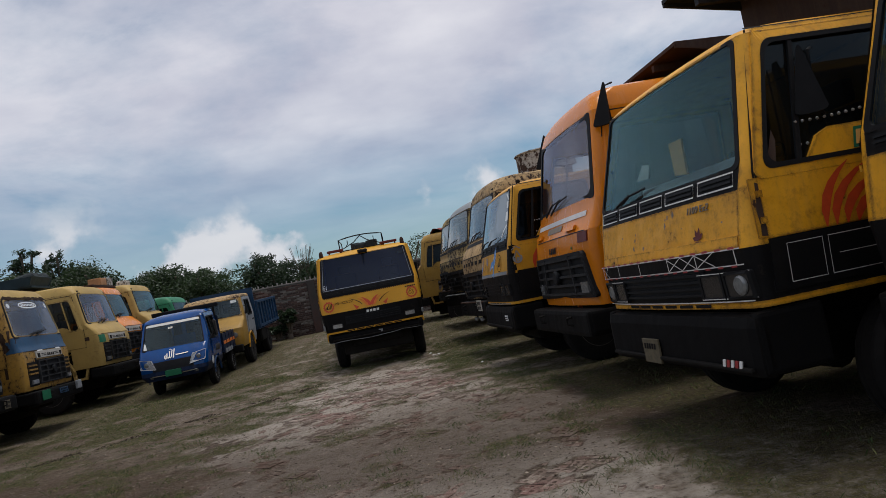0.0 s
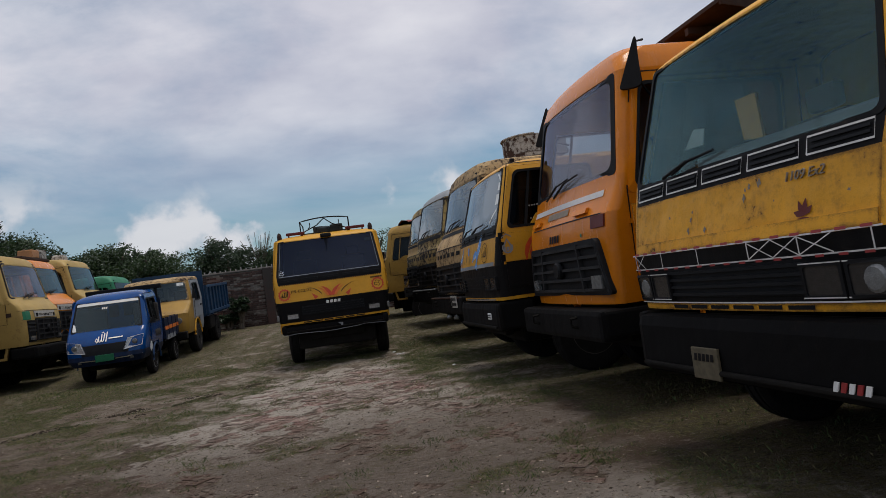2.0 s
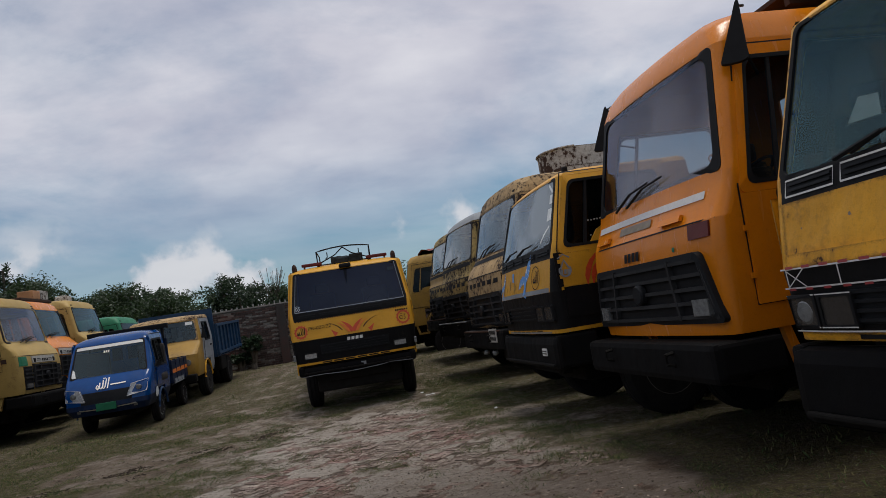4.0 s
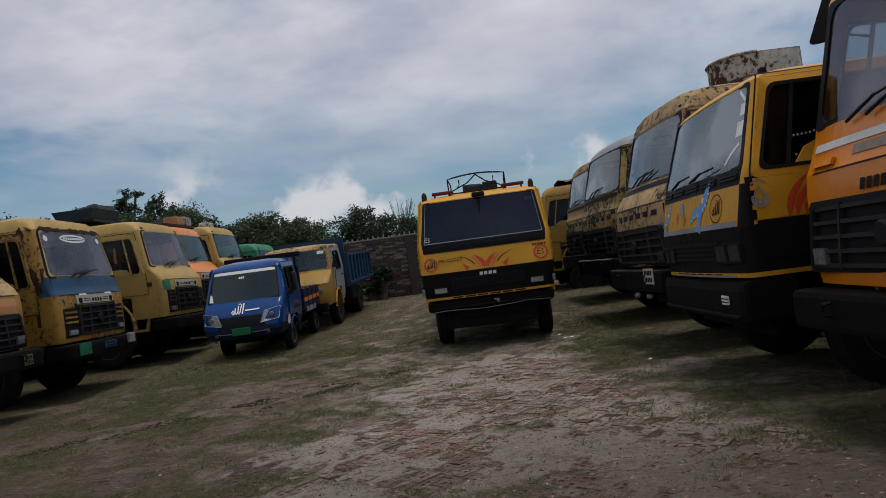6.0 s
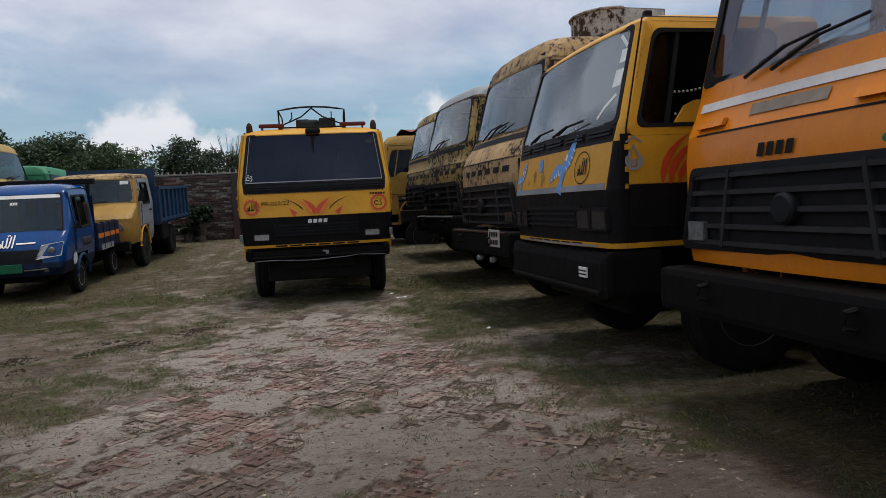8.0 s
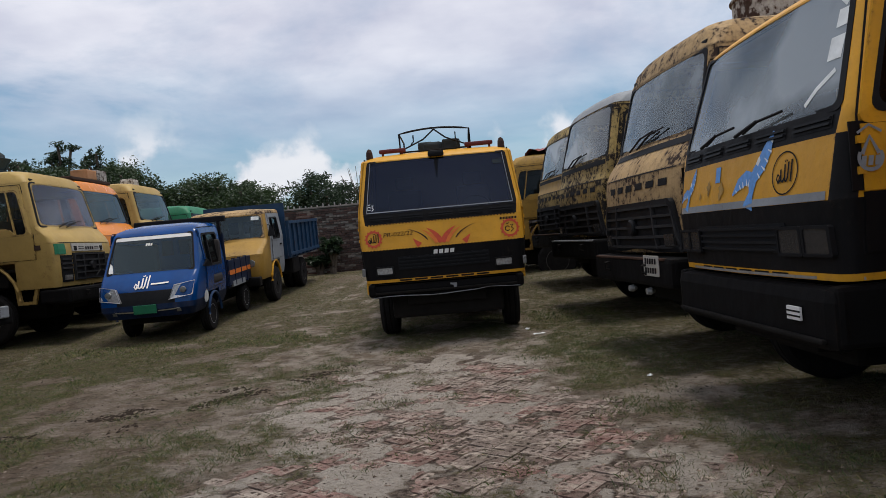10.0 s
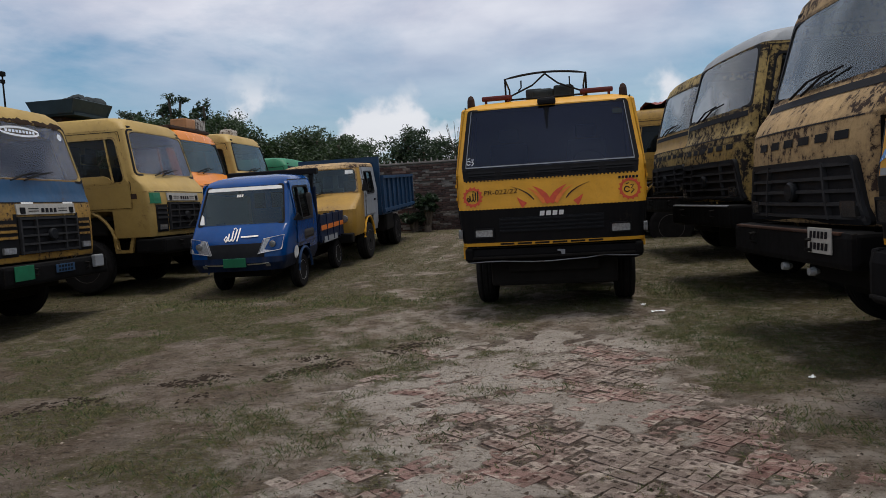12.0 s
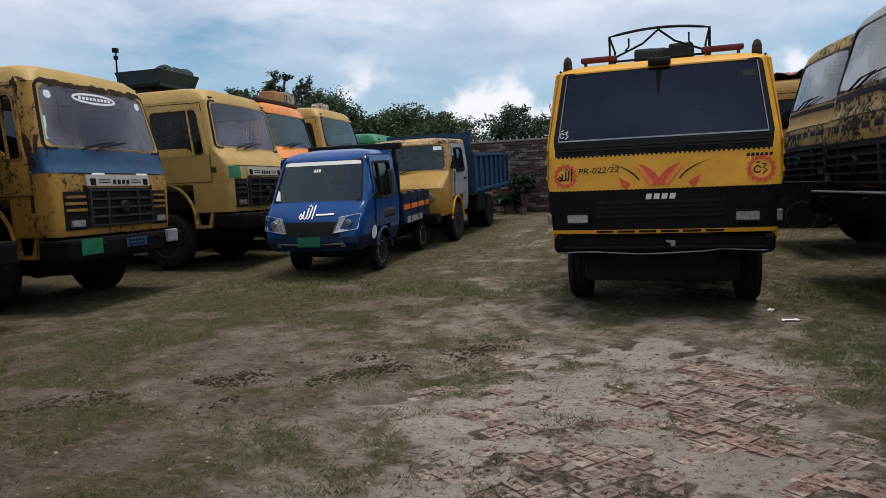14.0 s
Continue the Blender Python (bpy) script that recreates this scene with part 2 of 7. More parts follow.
PLATEG = plain("green_number_plate", (0.006, 0.13, 0.058), 0.5)
PANEL = plain("dull_pale_panel", (0.36, 0.34, 0.30), 0.6, 0, 0.4, 18)
TARP = plain("faded_red_tarpaulin", (0.20, 0.05, 0.04), 0.8, 0, 0.5, 6)
PLATEW = plain("dirty_white_number_plate", (0.095, 0.078, 0.046), 0.7, 0, 0.7, 25)
CARD = plain("yellow_board", (0.74, 0.40, 0.10), 0.7)
PAPER = plain("white_paper", (0.72, 0.74, 0.73), 0.7)
SEATM = plain("dark_seat_vinyl", (0.045, 0.04, 0.038), 0.7, 0.0, 0.35, 12.0, 0.02)
SACK = plain("grey_tarpaulin", (0.035, 0.042, 0.045), 0.8, 0, 0.5, 5, 0.5)
GLASS_CLEAR = glass("dusty_windscreen_glass", (0.84, 0.94, 0.91), 0.06, gloss=(0.34, 0.62, 0.66))
GLASS_DUSTY = glass("dust_filmed_windscreen_glass", (0.90, 0.91, 0.93), 0.17, (0.50, 0.50, 0.54), (0.66, 0.74, 0.90), 1.65)
GLASS_HAZY = glass("hazy_windscreen_glass", (0.92, 0.93, 0.95), 0.24, (0.62, 0.61, 0.66), (0.60, 0.64, 0.78))
# film whiteness of these two holds dust and the glare of reflected sky
GLASS_PALE = glass("dust_coated_windscreen_glass", (0.60, 0.68, 0.72), 0.46, (0.60, 0.66, 0.70), (0.80, 0.92, 1.0), 1.6)
GLASS_WHITE = glass("pale_dust_coated_windscreen_glass", (0.72, 0.80, 0.84), 0.52, (0.70, 0.75, 0.78), (0.95, 1.0, 1.0), 1.8)
GLASS_DARK = glass("tinted_windscreen_glass", (0.10, 0.11, 0.12), 0.03, gloss=(0.42, 0.52, 0.85), ior=1.5)
GLASS_SIDE = glass("dark_side_glass", (0.06, 0.06, 0.065), 0.015, ior=1.28)
GLASS_OPEN = glass("clear_side_glass", (0.36, 0.385, 0.40), 0.04, gloss=(0.5, 0.55, 0.6), ior=1.35)
GLASS_MID = glass("grey_windscreen_glass", (0.40, 0.52, 0.54), 0.03, gloss=(0.58, 0.76, 0.82), ior=1.7)

# ---------------------------------------------------------------- mesh helpers


def mesh_ob(name, bm, m, parent=None, label="", smooth=False):
    me = bpy.data.meshes.new(name)
    bm.normal_update()
    if smooth:
        for e in bm.edges:
            e.smooth = len(e.link_faces) == 2 and e.calc_face_angle(0.0) < 0.5
    bm.to_mesh(me)
    bm.free()
    if smooth:
        for p in me.polygons:
            p.use_smooth = True
    if m:
        me.materials.append(m)
    ob = new(name, me)
    if parent is not None:
        ob.parent = parent
    if label:
        ob["label"] = label
    return ob


def part(name, bm, m, parent, label="", smooth=False):
    return mesh_ob(name, bm, m, parent, label, smooth)


def thing(name, m, label, category, group="", kind=""):
    ob = new(name)
    ob.empty_display_size = 0.3
    ob.matrix_world = m
    return tagged(ob, label, category, group, kind)


def box(bm, x0, x1, y0, y1, z0, z1, bev=0.0):
    r = bmesh.ops.create_cube(bm, size=1.0)
    for v in r["verts"]:
        v.co = ((x0 + x1) / 2 + v.co.x * (x1 - x0), (y0 + y1) / 2 + v.co.y * (y1 - y0), (z0 + z1) / 2 + v.co.z * (z1 - z0))
    if bev:
        es = list({e for v in r["verts"] for e in v.link_edges})
        bmesh.ops.bevel(bm, geom=es, offset=bev, segments=2, affect="EDGES", profile=0.6)
    return bm


def boxed(x0, x1, y0, y1, z0, z1, bev=0.0):
    return box(bmesh.new(), x0, x1, y0, y1, z0, z1, bev)


def tube(bm, pts, r, seg=6, closed=False):
    pts = [Vector(p) for p in pts]
    rings = []
    n = len(pts)
    for i, p in enumerate(pts):
        a = pts[(i - 1) % n] if closed or i else p
        c = pts[(i + 1) % n] if closed or i < n - 1 else p
        d = (c - a).normalized()
        s = d.cross(Vector((0, 0, 1)))
        if s.length < 0.2:
            s = d.cross(Vector((0, 1, 0)))
        s.normalize()
        t = d.cross(s)
        rings.append([bm.verts.new(p + (s * math.cos(k * math.tau / seg) + t * math.sin(k * math.tau / seg)) * r) for k in range(seg)])
    m = n if closed else n - 1
    for i in range(m):
        a, c = rings[i], rings[(i + 1) % n]
        for k in range(seg):
            bm.faces.new((a[k], a[(k + 1) % seg], c[(k + 1) % seg], c[k]))
    if not closed:
        bm.faces.new(rings[0][::-1])
        bm.faces.new(rings[-1])
    return bm


def lathe(bm, prof, seg=24, at=(0, 0, 0), axis="X"):
    rings = []
    for h, r in prof:
        ring = []
        for k in range(seg):
            a = k * math.tau / seg
            c, s = r * math.cos(a), r * math.sin(a)
            p = {"X": (h, c, s), "Y": (c, h, s), "Z": (c, s, h)}[axis]
            ring.append(bm.verts.new((p[0] + at[0], p[1] + at[1], p[2] + at[2])))
        rings.append(ring)
    for a, c in zip(rings, rings[1:]):
        for k in range(seg):
            bm.faces.new((a[k], a[(k + 1) % seg], c[(k + 1) % seg], c[k]))
    if prof[0][1] > 1e-4:
        bm.faces.new(rings[0][::-1])
    if prof[-1][1] > 1e-4:
        bm.faces.new(rings[-1])
    bmesh.ops.recalc_face_normals(bm, faces=bm.faces[:])
    return bm


def slab(bm, pts, thick):
    """A plate: the outline pts (3D, flat), given depth along its normal."""
    vs = [bm.verts.new(p) for p in pts]
    f = bm.faces.new(vs)
    f.normal_update()
    n = f.normal.copy() * thick
    back = [bm.verts.new(v.co - n) for v in vs]
    bm.faces.new(back[::-1])
    k = len(vs)
    for i in range(k):
        bm.faces.new((vs[i], back[i], back[(i + 1) % k], vs[(i + 1) % k]))
    return bm


def ribbon(bm, pts, width, fn, off=0.004):
    """A painted stroke on a surface: pts are surface (u, v); width may be a list."""
    n = len(pts)
    ws = width if hasattr(width, "__len__") else [width] * n
    rows = []
    for i, (u, v) in enumerate(pts):
        a, c = pts[max(0, i - 1)], pts[min(n - 1, i + 1)]
        du, dv = c[0] - a[0], c[1] - a[1]
        l = math.hypot(du, dv) or 1
        h = ws[i] / 2
        rows.append((bm.verts.new(fn(u - dv / l * h, v + du / l * h, off)), bm.verts.new(fn(u + dv / l * h, v - du / l * h, off))))
    for a, c in zip(rows, rows[1:]):
        bm.faces.new((a[0], a[1], c[1], c[0]))
    return bm


def arc(cx, cz, r, a0=0, a1=360, n=20, rz=None):
    return [(cx + r * math.cos(radians(a0 + (a1 - a0) * i / n)), cz + (rz or r) * math.sin(radians(a0 + (a1 - a0) * i / n))) for i in range(n + 1)]


def patch(bm, u0, u1, v0, v1, fn, off=0.004, nu=4, nv=2, thick=0.0):
    g = [[bm.verts.new(fn(u0 + (u1 - u0) * i / nu, v0 + (v1 - v0) * j / nv, off)) for i in range(nu + 1)] for j in range(nv + 1)]
    for j in range(nv):
        for i in range(nu):
            bm.faces.new((g[j][i], g[j][i + 1], g[j + 1][i + 1], g[j + 1][i]))
    if thick:
        edge = [g[0][i] for i in range(nu + 1)] + [g[j][nu] for j in range(1, nv + 1)] + [g[nv][i] for i in range(nu - 1, -1, -1)] + [g[j][0] for j in range(nv - 1, 0, -1)]
        par = [(u0 + (u1 - u0) * i / nu, v0) for i in range(nu + 1)] + [(u1, v0 + (v1 - v0) * j / nv) for j in range(1, nv + 1)] + [(u0 + (u1 - u0) * i / nu, v1) for i in range(nu - 1, -1, -1)] + [(u0, v0 + (v1 - v0) * j / nv) for j in range(nv - 1, 0, -1)]
        back = [bm.verts.new(fn(a, b, off - thick)) for a, b in par]
        for i in range(len(edge)):
            j = (i + 1) % len(edge)
            bm.faces.new((edge[i], back[i], back[j], edge[j]))
    return bm


def polyfill(bm, pts, fn, off=0.004):
    bm.faces.new([bm.verts.new(fn(u, v, off)) for u, v in pts])
    return bm


def rounded(u0, u1, v0, v1, r, n=4):
    out = []
    for cx, cy, a0 in ((u1 - r, v1 - r, 0), (u0 + r, v1 - r, 90), (u0 + r, v0 + r, 180), (u1 - r, v0 + r, 270)):
        out += [(cx + r * math.cos(radians(a0 + 90 * i / n)), cy + r * math.sin(radians(a0 + 90 * i / n))) for i in range(n + 1)]
    return out


def frame_ring(bm, outer, inner, fn, off=0.012, depth=0.02):
    """A seal: the band between two outlines of equal count, with depth."""
    n = len(outer)
    o = [bm.verts.new(fn(*p, off)) for p in outer]
    i = [bm.verts.new(fn(*p, off)) for p in inner]
    ob = [bm.verts.new(fn(*p, off - depth)) for p in outer]
    ib = [bm.verts.new(fn(*p, off - depth)) for p in inner]
    for k in range(n):
        j = (k + 1) % n
        bm.faces.new((o[k], o[j], i[j], i[k]))
        bm.faces.new((ob[k], o[k], i[k], ib[k]) if False else (o[k], ob[k], ob[j], o[j]))
        bm.faces.new((i[k], i[j], ib[j], ib[k]))
    return bm


# ---------------------------------------------------------------- the cab shell


def lerp_table(tab, z):
    if z <= tab[0][0]:
        return tab[0][1:]
    for a, b in zip(tab, tab[1:]):
        if z <= b[0]:
            k = (z - a[0]) / (b[0] - a[0])
            return tuple(p + (q - p) * k for p, q in zip(a[1:], b[1:]))
    return tab[-1][1:]


class Cab:
    """A cab lofted from rings: table rows (z, half width, front y, corner radius); it faces -y."""

    def __init__(self, table, bulge, back, win, side_win, arch=None, rear=None, rake=0.0):
        self.rake = rake
        table = [(z, w, f, r) for z, w, f, r in table]
        self.t, self.bulge, self.back, self.win, self.side, self.arch, self.rear = table, bulge, back, win, side_win, arch, rear

    def row(self, z):
        return lerp_table(self.t, z)

    def front(self, x, z, off=0.0):
        w, f, r = self.row(z)
        a = min(abs(x), w) / w
        y = f + self.bulge * a * a
        e = abs(x) - (w - r)
        if e > 0:
            y += r - math.sqrt(max(0, r * r - min(e, r) ** 2))
        return (x, y - off, z)

    def lean(self, y, z):
        """Side lines near the front lean back with the windscreen."""
        y0, y1, z0, z1 = self.side
        k = max(0.0, min(1.0, 1 - (y - y0) / (y1 - y0)))
        return y + self.rake * max(0.0, min(z, z1) - z0) * k

    def flank(self, s):
        return lambda y, z, off=0.0: (s * (self.row(z)[0] + off), self.lean(y, z), z)

    def ring(self, z, fs, ys, bs):
        w, f, r = self.row(z)
        pts = []
        y_edge = f + self.bulge * ((w - r) / w) ** 2
        for y in reversed(ys):
            pts.append((-w, max(self.lean(y, z), y_edge + r + 0.002), z))
        for a in (0, 25, 50, 75):
            pts.append((-(w - r) - r * math.cos(radians(a)), y_edge + r - r * math.sin(radians(a)), z))
        for s in fs:
            x = s * (w - r)
            pts.append((x, f + self.bulge * (x / w) ** 2, z))
        for a in (75, 50, 25, 0):
            pts.append(((w - r) + r * math.cos(radians(a)), y_edge + r - r * math.sin(radians(a)), z))
        for y in ys:
            pts.append((w, max(self.lean(y, z), y_edge + r + 0.002), z))
        for b in bs:
            pts.append((b * w, self.back, z))
        return pts

    def build(self, truck, zs, region, mats, smooth=True):
        """region(zmid, kind, p) names the part that a face belongs to, or '' for an opening."""
        (wz0, wz1, ws) = self.win
        (sy0, sy1, sz0, sz1) = self.side
        zs = sorted({round(z, 3) for z in list(zs) + [wz0, wz1, sz0, sz1] + (list(self.rear) if self.rear else [])})
        fs = [-1, -ws, -ws * 0.72, -ws * 0.36, 0, ws * 0.36, ws * 0.72, ws, 1]
        ys = sorted({sy0, sy1, (sy0 + sy1) / 2, self.back} | ({self.arch[0], self.arch[1]} if self.arch else set()))
        bs = [0.72, 0.0, -0.14, -0.42]
        rings = [self.ring(z, fs, ys, bs) for z in zs]
        n, ny = len(rings[0]), len(ys)
        bms, tables = {}, {}

        def put(name, pts):
            bm = bms.setdefault(name, bmesh.new())
            tb = tables.setdefault(name, {})
            vs = []
            for p in pts:
                key = tuple(round(c, 4) for c in p)
                if key not in tb:
                    tb[key] = bm.verts.new(p)
                if tb[key] not in vs:
                    vs.append(tb[key])
            if len(vs) > 2:
                try:
                    bm.faces.new(vs)
                except ValueError:
                    pass

        for k in range(len(zs) - 1):
            zm = (zs[k] + zs[k + 1]) / 2
            for j in range(n):
                a, b = rings[k][j], rings[k][(j + 1) % n]
                c, d = rings[k + 1][(j + 1) % n], rings[k + 1][j]
                m = [sum(q[i] for q in (a, b, c, d)) / 4 for i in range(3)]
                if j < ny - 1 or ny + 7 + len(fs) <= j < 2 * ny + 7 + len(fs):
                    kind = "side"
                elif j >= 2 * ny + 7 + len(fs):
                    kind = "back"
                elif ny + 4 <= j < ny + 4 + len(fs) - 1:
                    kind = "front"
                else:
                    kind = "corner"
                w, f, r = self.row(zm)
                if kind == "front" and wz0 < zm < wz1 and abs(m[0]) < ws * (w - r):
                    continue
                if kind == "side" and sz0 < zm < sz1 and self.lean(sy0, zm) - 1e-4 < m[1] < sy1:
                    continue
                if kind == "side" and self.arch and zm < self.arch[2] and self.arch[0] < m[1] < self.arch[1]:
                    continue
                if kind == "back" and self.rear and self.rear[0] < zm < self.rear[1] and (0.0 < m[0] / w < 0.72 or -0.42 < m[0] / w < -0.14):
                    continue
                name = region(zm, kind, m)
                if name:
                    put(name, (a, b, c, d))
        top = rings[-1]
        # the roof closes in two steps
        cx, cy = 0.0, (min(p[1] for p in top) + self.back) / 2
        inner = [(p[0] * 0.6, cy + (p[1] - cy) * 0.6, top[0][2] + 0.035) for p in top]
        for j in range(n):
            put(region(zs[-1] + 1, "roof", (0, 0, 9)), (top[j], top[(j + 1) % n], inner[(j + 1) % n], inner[j]))
        put(region(zs[-1] + 1, "roof", (0, 0, 9)), inner)
        out = {}
        for name, bm in bms.items():
            bmesh.ops.recalc_face_normals(bm, faces=bm.faces[:])
            key = name.split("|")[0]
            ob = part(key, bm, mats[key][0], truck, mats[key][1] if len(mats[key]) > 1 else "", smooth)
            md = ob.modifiers.new("edge", "SOLIDIFY")
            md.thickness, md.offset = 0.02, -1
            out[name] = ob
        return out


def wheel(truck, x, y, r, w, rim_mat, twin=False):
    """A wheel: the tyre, with its rim; x is its middle, the sign its outer side."""
    s = 1 if x > 0 else -1
    k = s * w / 2
    prof = [(-k * 0.9, r * 0.60), (-k, r * 0.78), (-k * 0.92, r * 0.93), (-k * 0.6, r), (-k * 0.42, r), (-k * 0.36, r * 0.965), (-k * 0.26, r * 0.965), (-k * 0.2, r), (k * 0.2, r), (k * 0.26, r * 0.965), (k * 0.36, r * 0.965), (k * 0.42, r), (k * 0.6, r), (k * 0.92, r * 0.93), (k, r * 0.78), (k * 0.9, r * 0.60)]
    if twin:
        prof = [(h - s * w * 1.15, q) for h, q in prof] + prof
    bm = lathe(bmesh.new(), prof, 32)
    ob = part("wheel", bm, RUBBER, truck, "", True)
    ob.location = (x, y, r)
    bm = lathe(bmesh.new(), [(k * 0.86, r * 0.61), (k * 0.92, r * 0.57), (k * 0.35, r * 0.5), (k * 0.3, r * 0.26), (k * 0.8, r * 0.22), (k * 0.85, r * 0.12), (k * 0.85, 0.0)], 24)
    part("rim", bm, rim_mat, ob)
    return ob

# ---------------------------------------------------------------- the lie of the land


def lie(y):
    """Height of the ground: level in the yard, rising gently towards the far wall."""
    if y < -1:
        return 0.0
    if y < 1:
        return 0.045 * (y + 1) ** 2 / 4
    return 0.045 * min(y, 16.0)


def stand(x, y, rz, dz=0.0):
    tilt = math.degrees(math.atan((lie(y + 2 * math.cos(radians(rz))) - lie(y)) / 2.0)) if abs(math.cos(radians(rz))) > 0.5 else 0.0
    return pose(x, y, lie(y) + dz, tilt, 0, rz)


# ---------------------------------------------------------------- trucks: shared parts


def text_bars(bm, fn, u, v, wide, high, n, off=0.006, skew=0.15):
    """Letters as plain blocks."""
    step = wide / n
    for i in range(n):
        a = u + i * step
        pts = [(a, v), (a + step * 0.72, v), (a + step * 0.72 + high * skew, v + high), (a + high * skew, v + high)]
        polyfill(bm, pts, fn, off)
    return bm


def sacred_mark(bm, fn, u, v, s, off=0.006):
    """A short word in a flowing eastern hand, drawn in strokes."""
    w = 0.10 * s
    ribbon(bm, [(u + 0.46 * s, v + 0.5 * s), (u + 0.44 * s, v - 0.36 * s)], w, fn, off)
    ribbon(bm, [(u + 0.26 * s, v + 0.42 * s), (u + 0.24 * s, v - 0.2 * s), (u + 0.16 * s, v - 0.34 * s), (u + 0.05 * s, v - 0.28 * s), (u + 0.02 * s, v + 0.34 * s)], w, fn, off)
    ribbon(bm, [(u + 0.02 * s, v - 0.2 * s), (u - 0.08 * s, v - 0.34 * s), (u - 0.2 * s, v - 0.28 * s), (u - 0.24 * s, v + 0.16 * s)], w, fn, off)
    ribbon(bm, [(u - 0.22 * s, v - 0.26 * s), (u - 0.36 * s, v - 0.38 * s), (u - 0.5 * s, v - 0.2 * s), (u - 0.42 * s, v - 0.02 * s), (u - 0.30 * s, v - 0.12 * s), (u - 0.34 * s, v - 0.34 * s)], w * 0.9, fn, off)
    ribbon(bm, [(u - 0.02 * s, v + 0.5 * s), (u + 0.06 * s, v + 0.42 * s), (u + 0.1 * s, v + 0.52 * s), (u + 0.18 * s, v + 0.44 * s)], w * 0.6, fn, off)
    return bm


def digits_mark(bm, fn, u, v, s, off=0.006):
    ribbon(bm, arc(u - 0.22 * s, v - 0.05 * s, 0.2 * s, 20, 330, 12), 0.08 * s, fn, off)
    ribbon(bm, [(u + 0.05 * s, v + 0.25 * s), (u + 0.3 * s, v + 0.3 * s), (u + 0.12 * s, v + 0.02 * s), (u + 0.32 * s, v - 0.1 * s), (u + 0.08 * s, v - 0.36 * s)], 0.08 * s, fn, off)
    ribbon(bm, [(u - 0.3 * s, v + 0.34 * s), (u - 0.05 * s, v + 0.42 * s)], 0.07 * s, fn, off)
    return bm


def flames(bm, fn, u, v, s, lean=1, off=0.005):
    for k, (du, h, l) in enumerate(((0.0, 1.0, 0.55), (0.16, 0.95, 0.75), (0.34, 0.8, 0.9), (0.52, 0.6, 0.95))):
        pts = [(u + lean * s * (du + l * t * t), v + s * h * t * (1.15 - 0.25 * t)) for t in (0, 0.2, 0.4, 0.6, 0.8, 1.0)]
        ribbon(bm, pts, [0.02 * s, 0.13 * s, 0.15 * s, 0.12 * s, 0.07 * s, 0.005 * s], fn, off + 0.0006 * k)
    return bm


def seat_set(truck, z, y, m=None):
    for x in (-0.55, 0.5):
        bm = boxed(x - 0.27, x + 0.27, y, y + 0.5, z, z + 0.16, 0.05)
        seat = part("seat", bm, m or SEATM, truck)
        bm = boxed(x - 0.26, x + 0.26, y + 0.44, y + 0.58, z + 0.14, z + 0.72, 0.06)
        box(bm, x - 0.14, x + 0.14, y + 0.47, y + 0.57, z + 0.74, z + 0.92, 0.04)
        part("backrest", bm, m or SEATM, seat)


def steering(truck, x, y, z):
    c, bm = Vector((x, y, z)), bmesh.new()
    pts = [c + Vector((0.21 * math.cos(a), 0.15 * math.sin(a), 0.15 * math.sin(a))) for a in [math.tau * i / 20 for i in range(20)]]
    tube(bm, pts, 0.014, 6, True)
    tube(bm, [pts[0], c, pts[10]], 0.012)
    tube(bm, [c, (x, y - 0.35, z - 0.4)], 0.025)
    part("steering_wheel", bm, SEAL, truck)


def wiper(truck, fn, x0, z0, x1, z1, lean=0.35):
    bm = bmesh.new()
    mid = (x0 + (x1 - x0) * 0.55, z0 + (z1 - z0) * 0.75)
    tube(bm, [fn(x0, z0, 0.03), fn(mid[0], mid[1], 0.05)], 0.012)
    tube(bm, [fn(mid[0] - (x1 - x0) * lean, mid[1] - 0.05, 0.03), fn(mid[0], mid[1], 0.045), fn(x1, z1, 0.03)], 0.009)
    part("wiper", bm, SEAL, truck)


def mirror(truck, s, w, y, z, h=0.42, lean=0.0):
    bm = bmesh.new()
    x = s * (w + 0.11)
    pts = rounded(-0.036, 0.036, -h / 2, h / 2, 0.025, 3)
    slab(bm, [(x + 0.8 * u * (1.0 - 1.6 * v / h) + s * 0.02, y - 0.12 + lean * v + 1.25 * u * (1.0 - 1.6 * v / h), z + v) for u, v in pts], 0.035)
    glassy = part("mirror", bm, SEAL, truck)
    bm = bmesh.new()
    tube(bm, [(s * (w - 0.03), y + 0.1, z + h * 0.55), (x, y - 0.05, z + h * 0.42), (x, y - 0.05, z - h * 0.42), (s * (w - 0.02), y + 0.1, z - h * 0.6)], 0.012)
    part("mirror_bracket", bm, SEAL, glassy)


def windscreen(truck, cab, tint, seal_mat, rim=0.035, rad=0.09):
    z0, z1, ws = cab.win

    def fn(u, v, off=0.0):
        w, f, r = cab.row(v)
        return cab.front(u * ws * (w - r), v, off)

    g = part("windscreen", patch(bmesh.new(), -1, 1, z0, z1, fn, -0.006, 12, 4), tint, truck, "", True)
    g.visible_shadow = False
    outer = rounded(-1.02, 1.02, z0 - 0.015, z1 + 0.015, 0.05)
    inner = rounded(-1 + rim, 1 - rim, z0 + rim * 0.7, z1 - rim * 0.7, rad)
    part("windscreen_seal", frame_ring(bmesh.new(), outer, inner, fn, 0.006, 0.018), seal_mat, truck)
    return fn


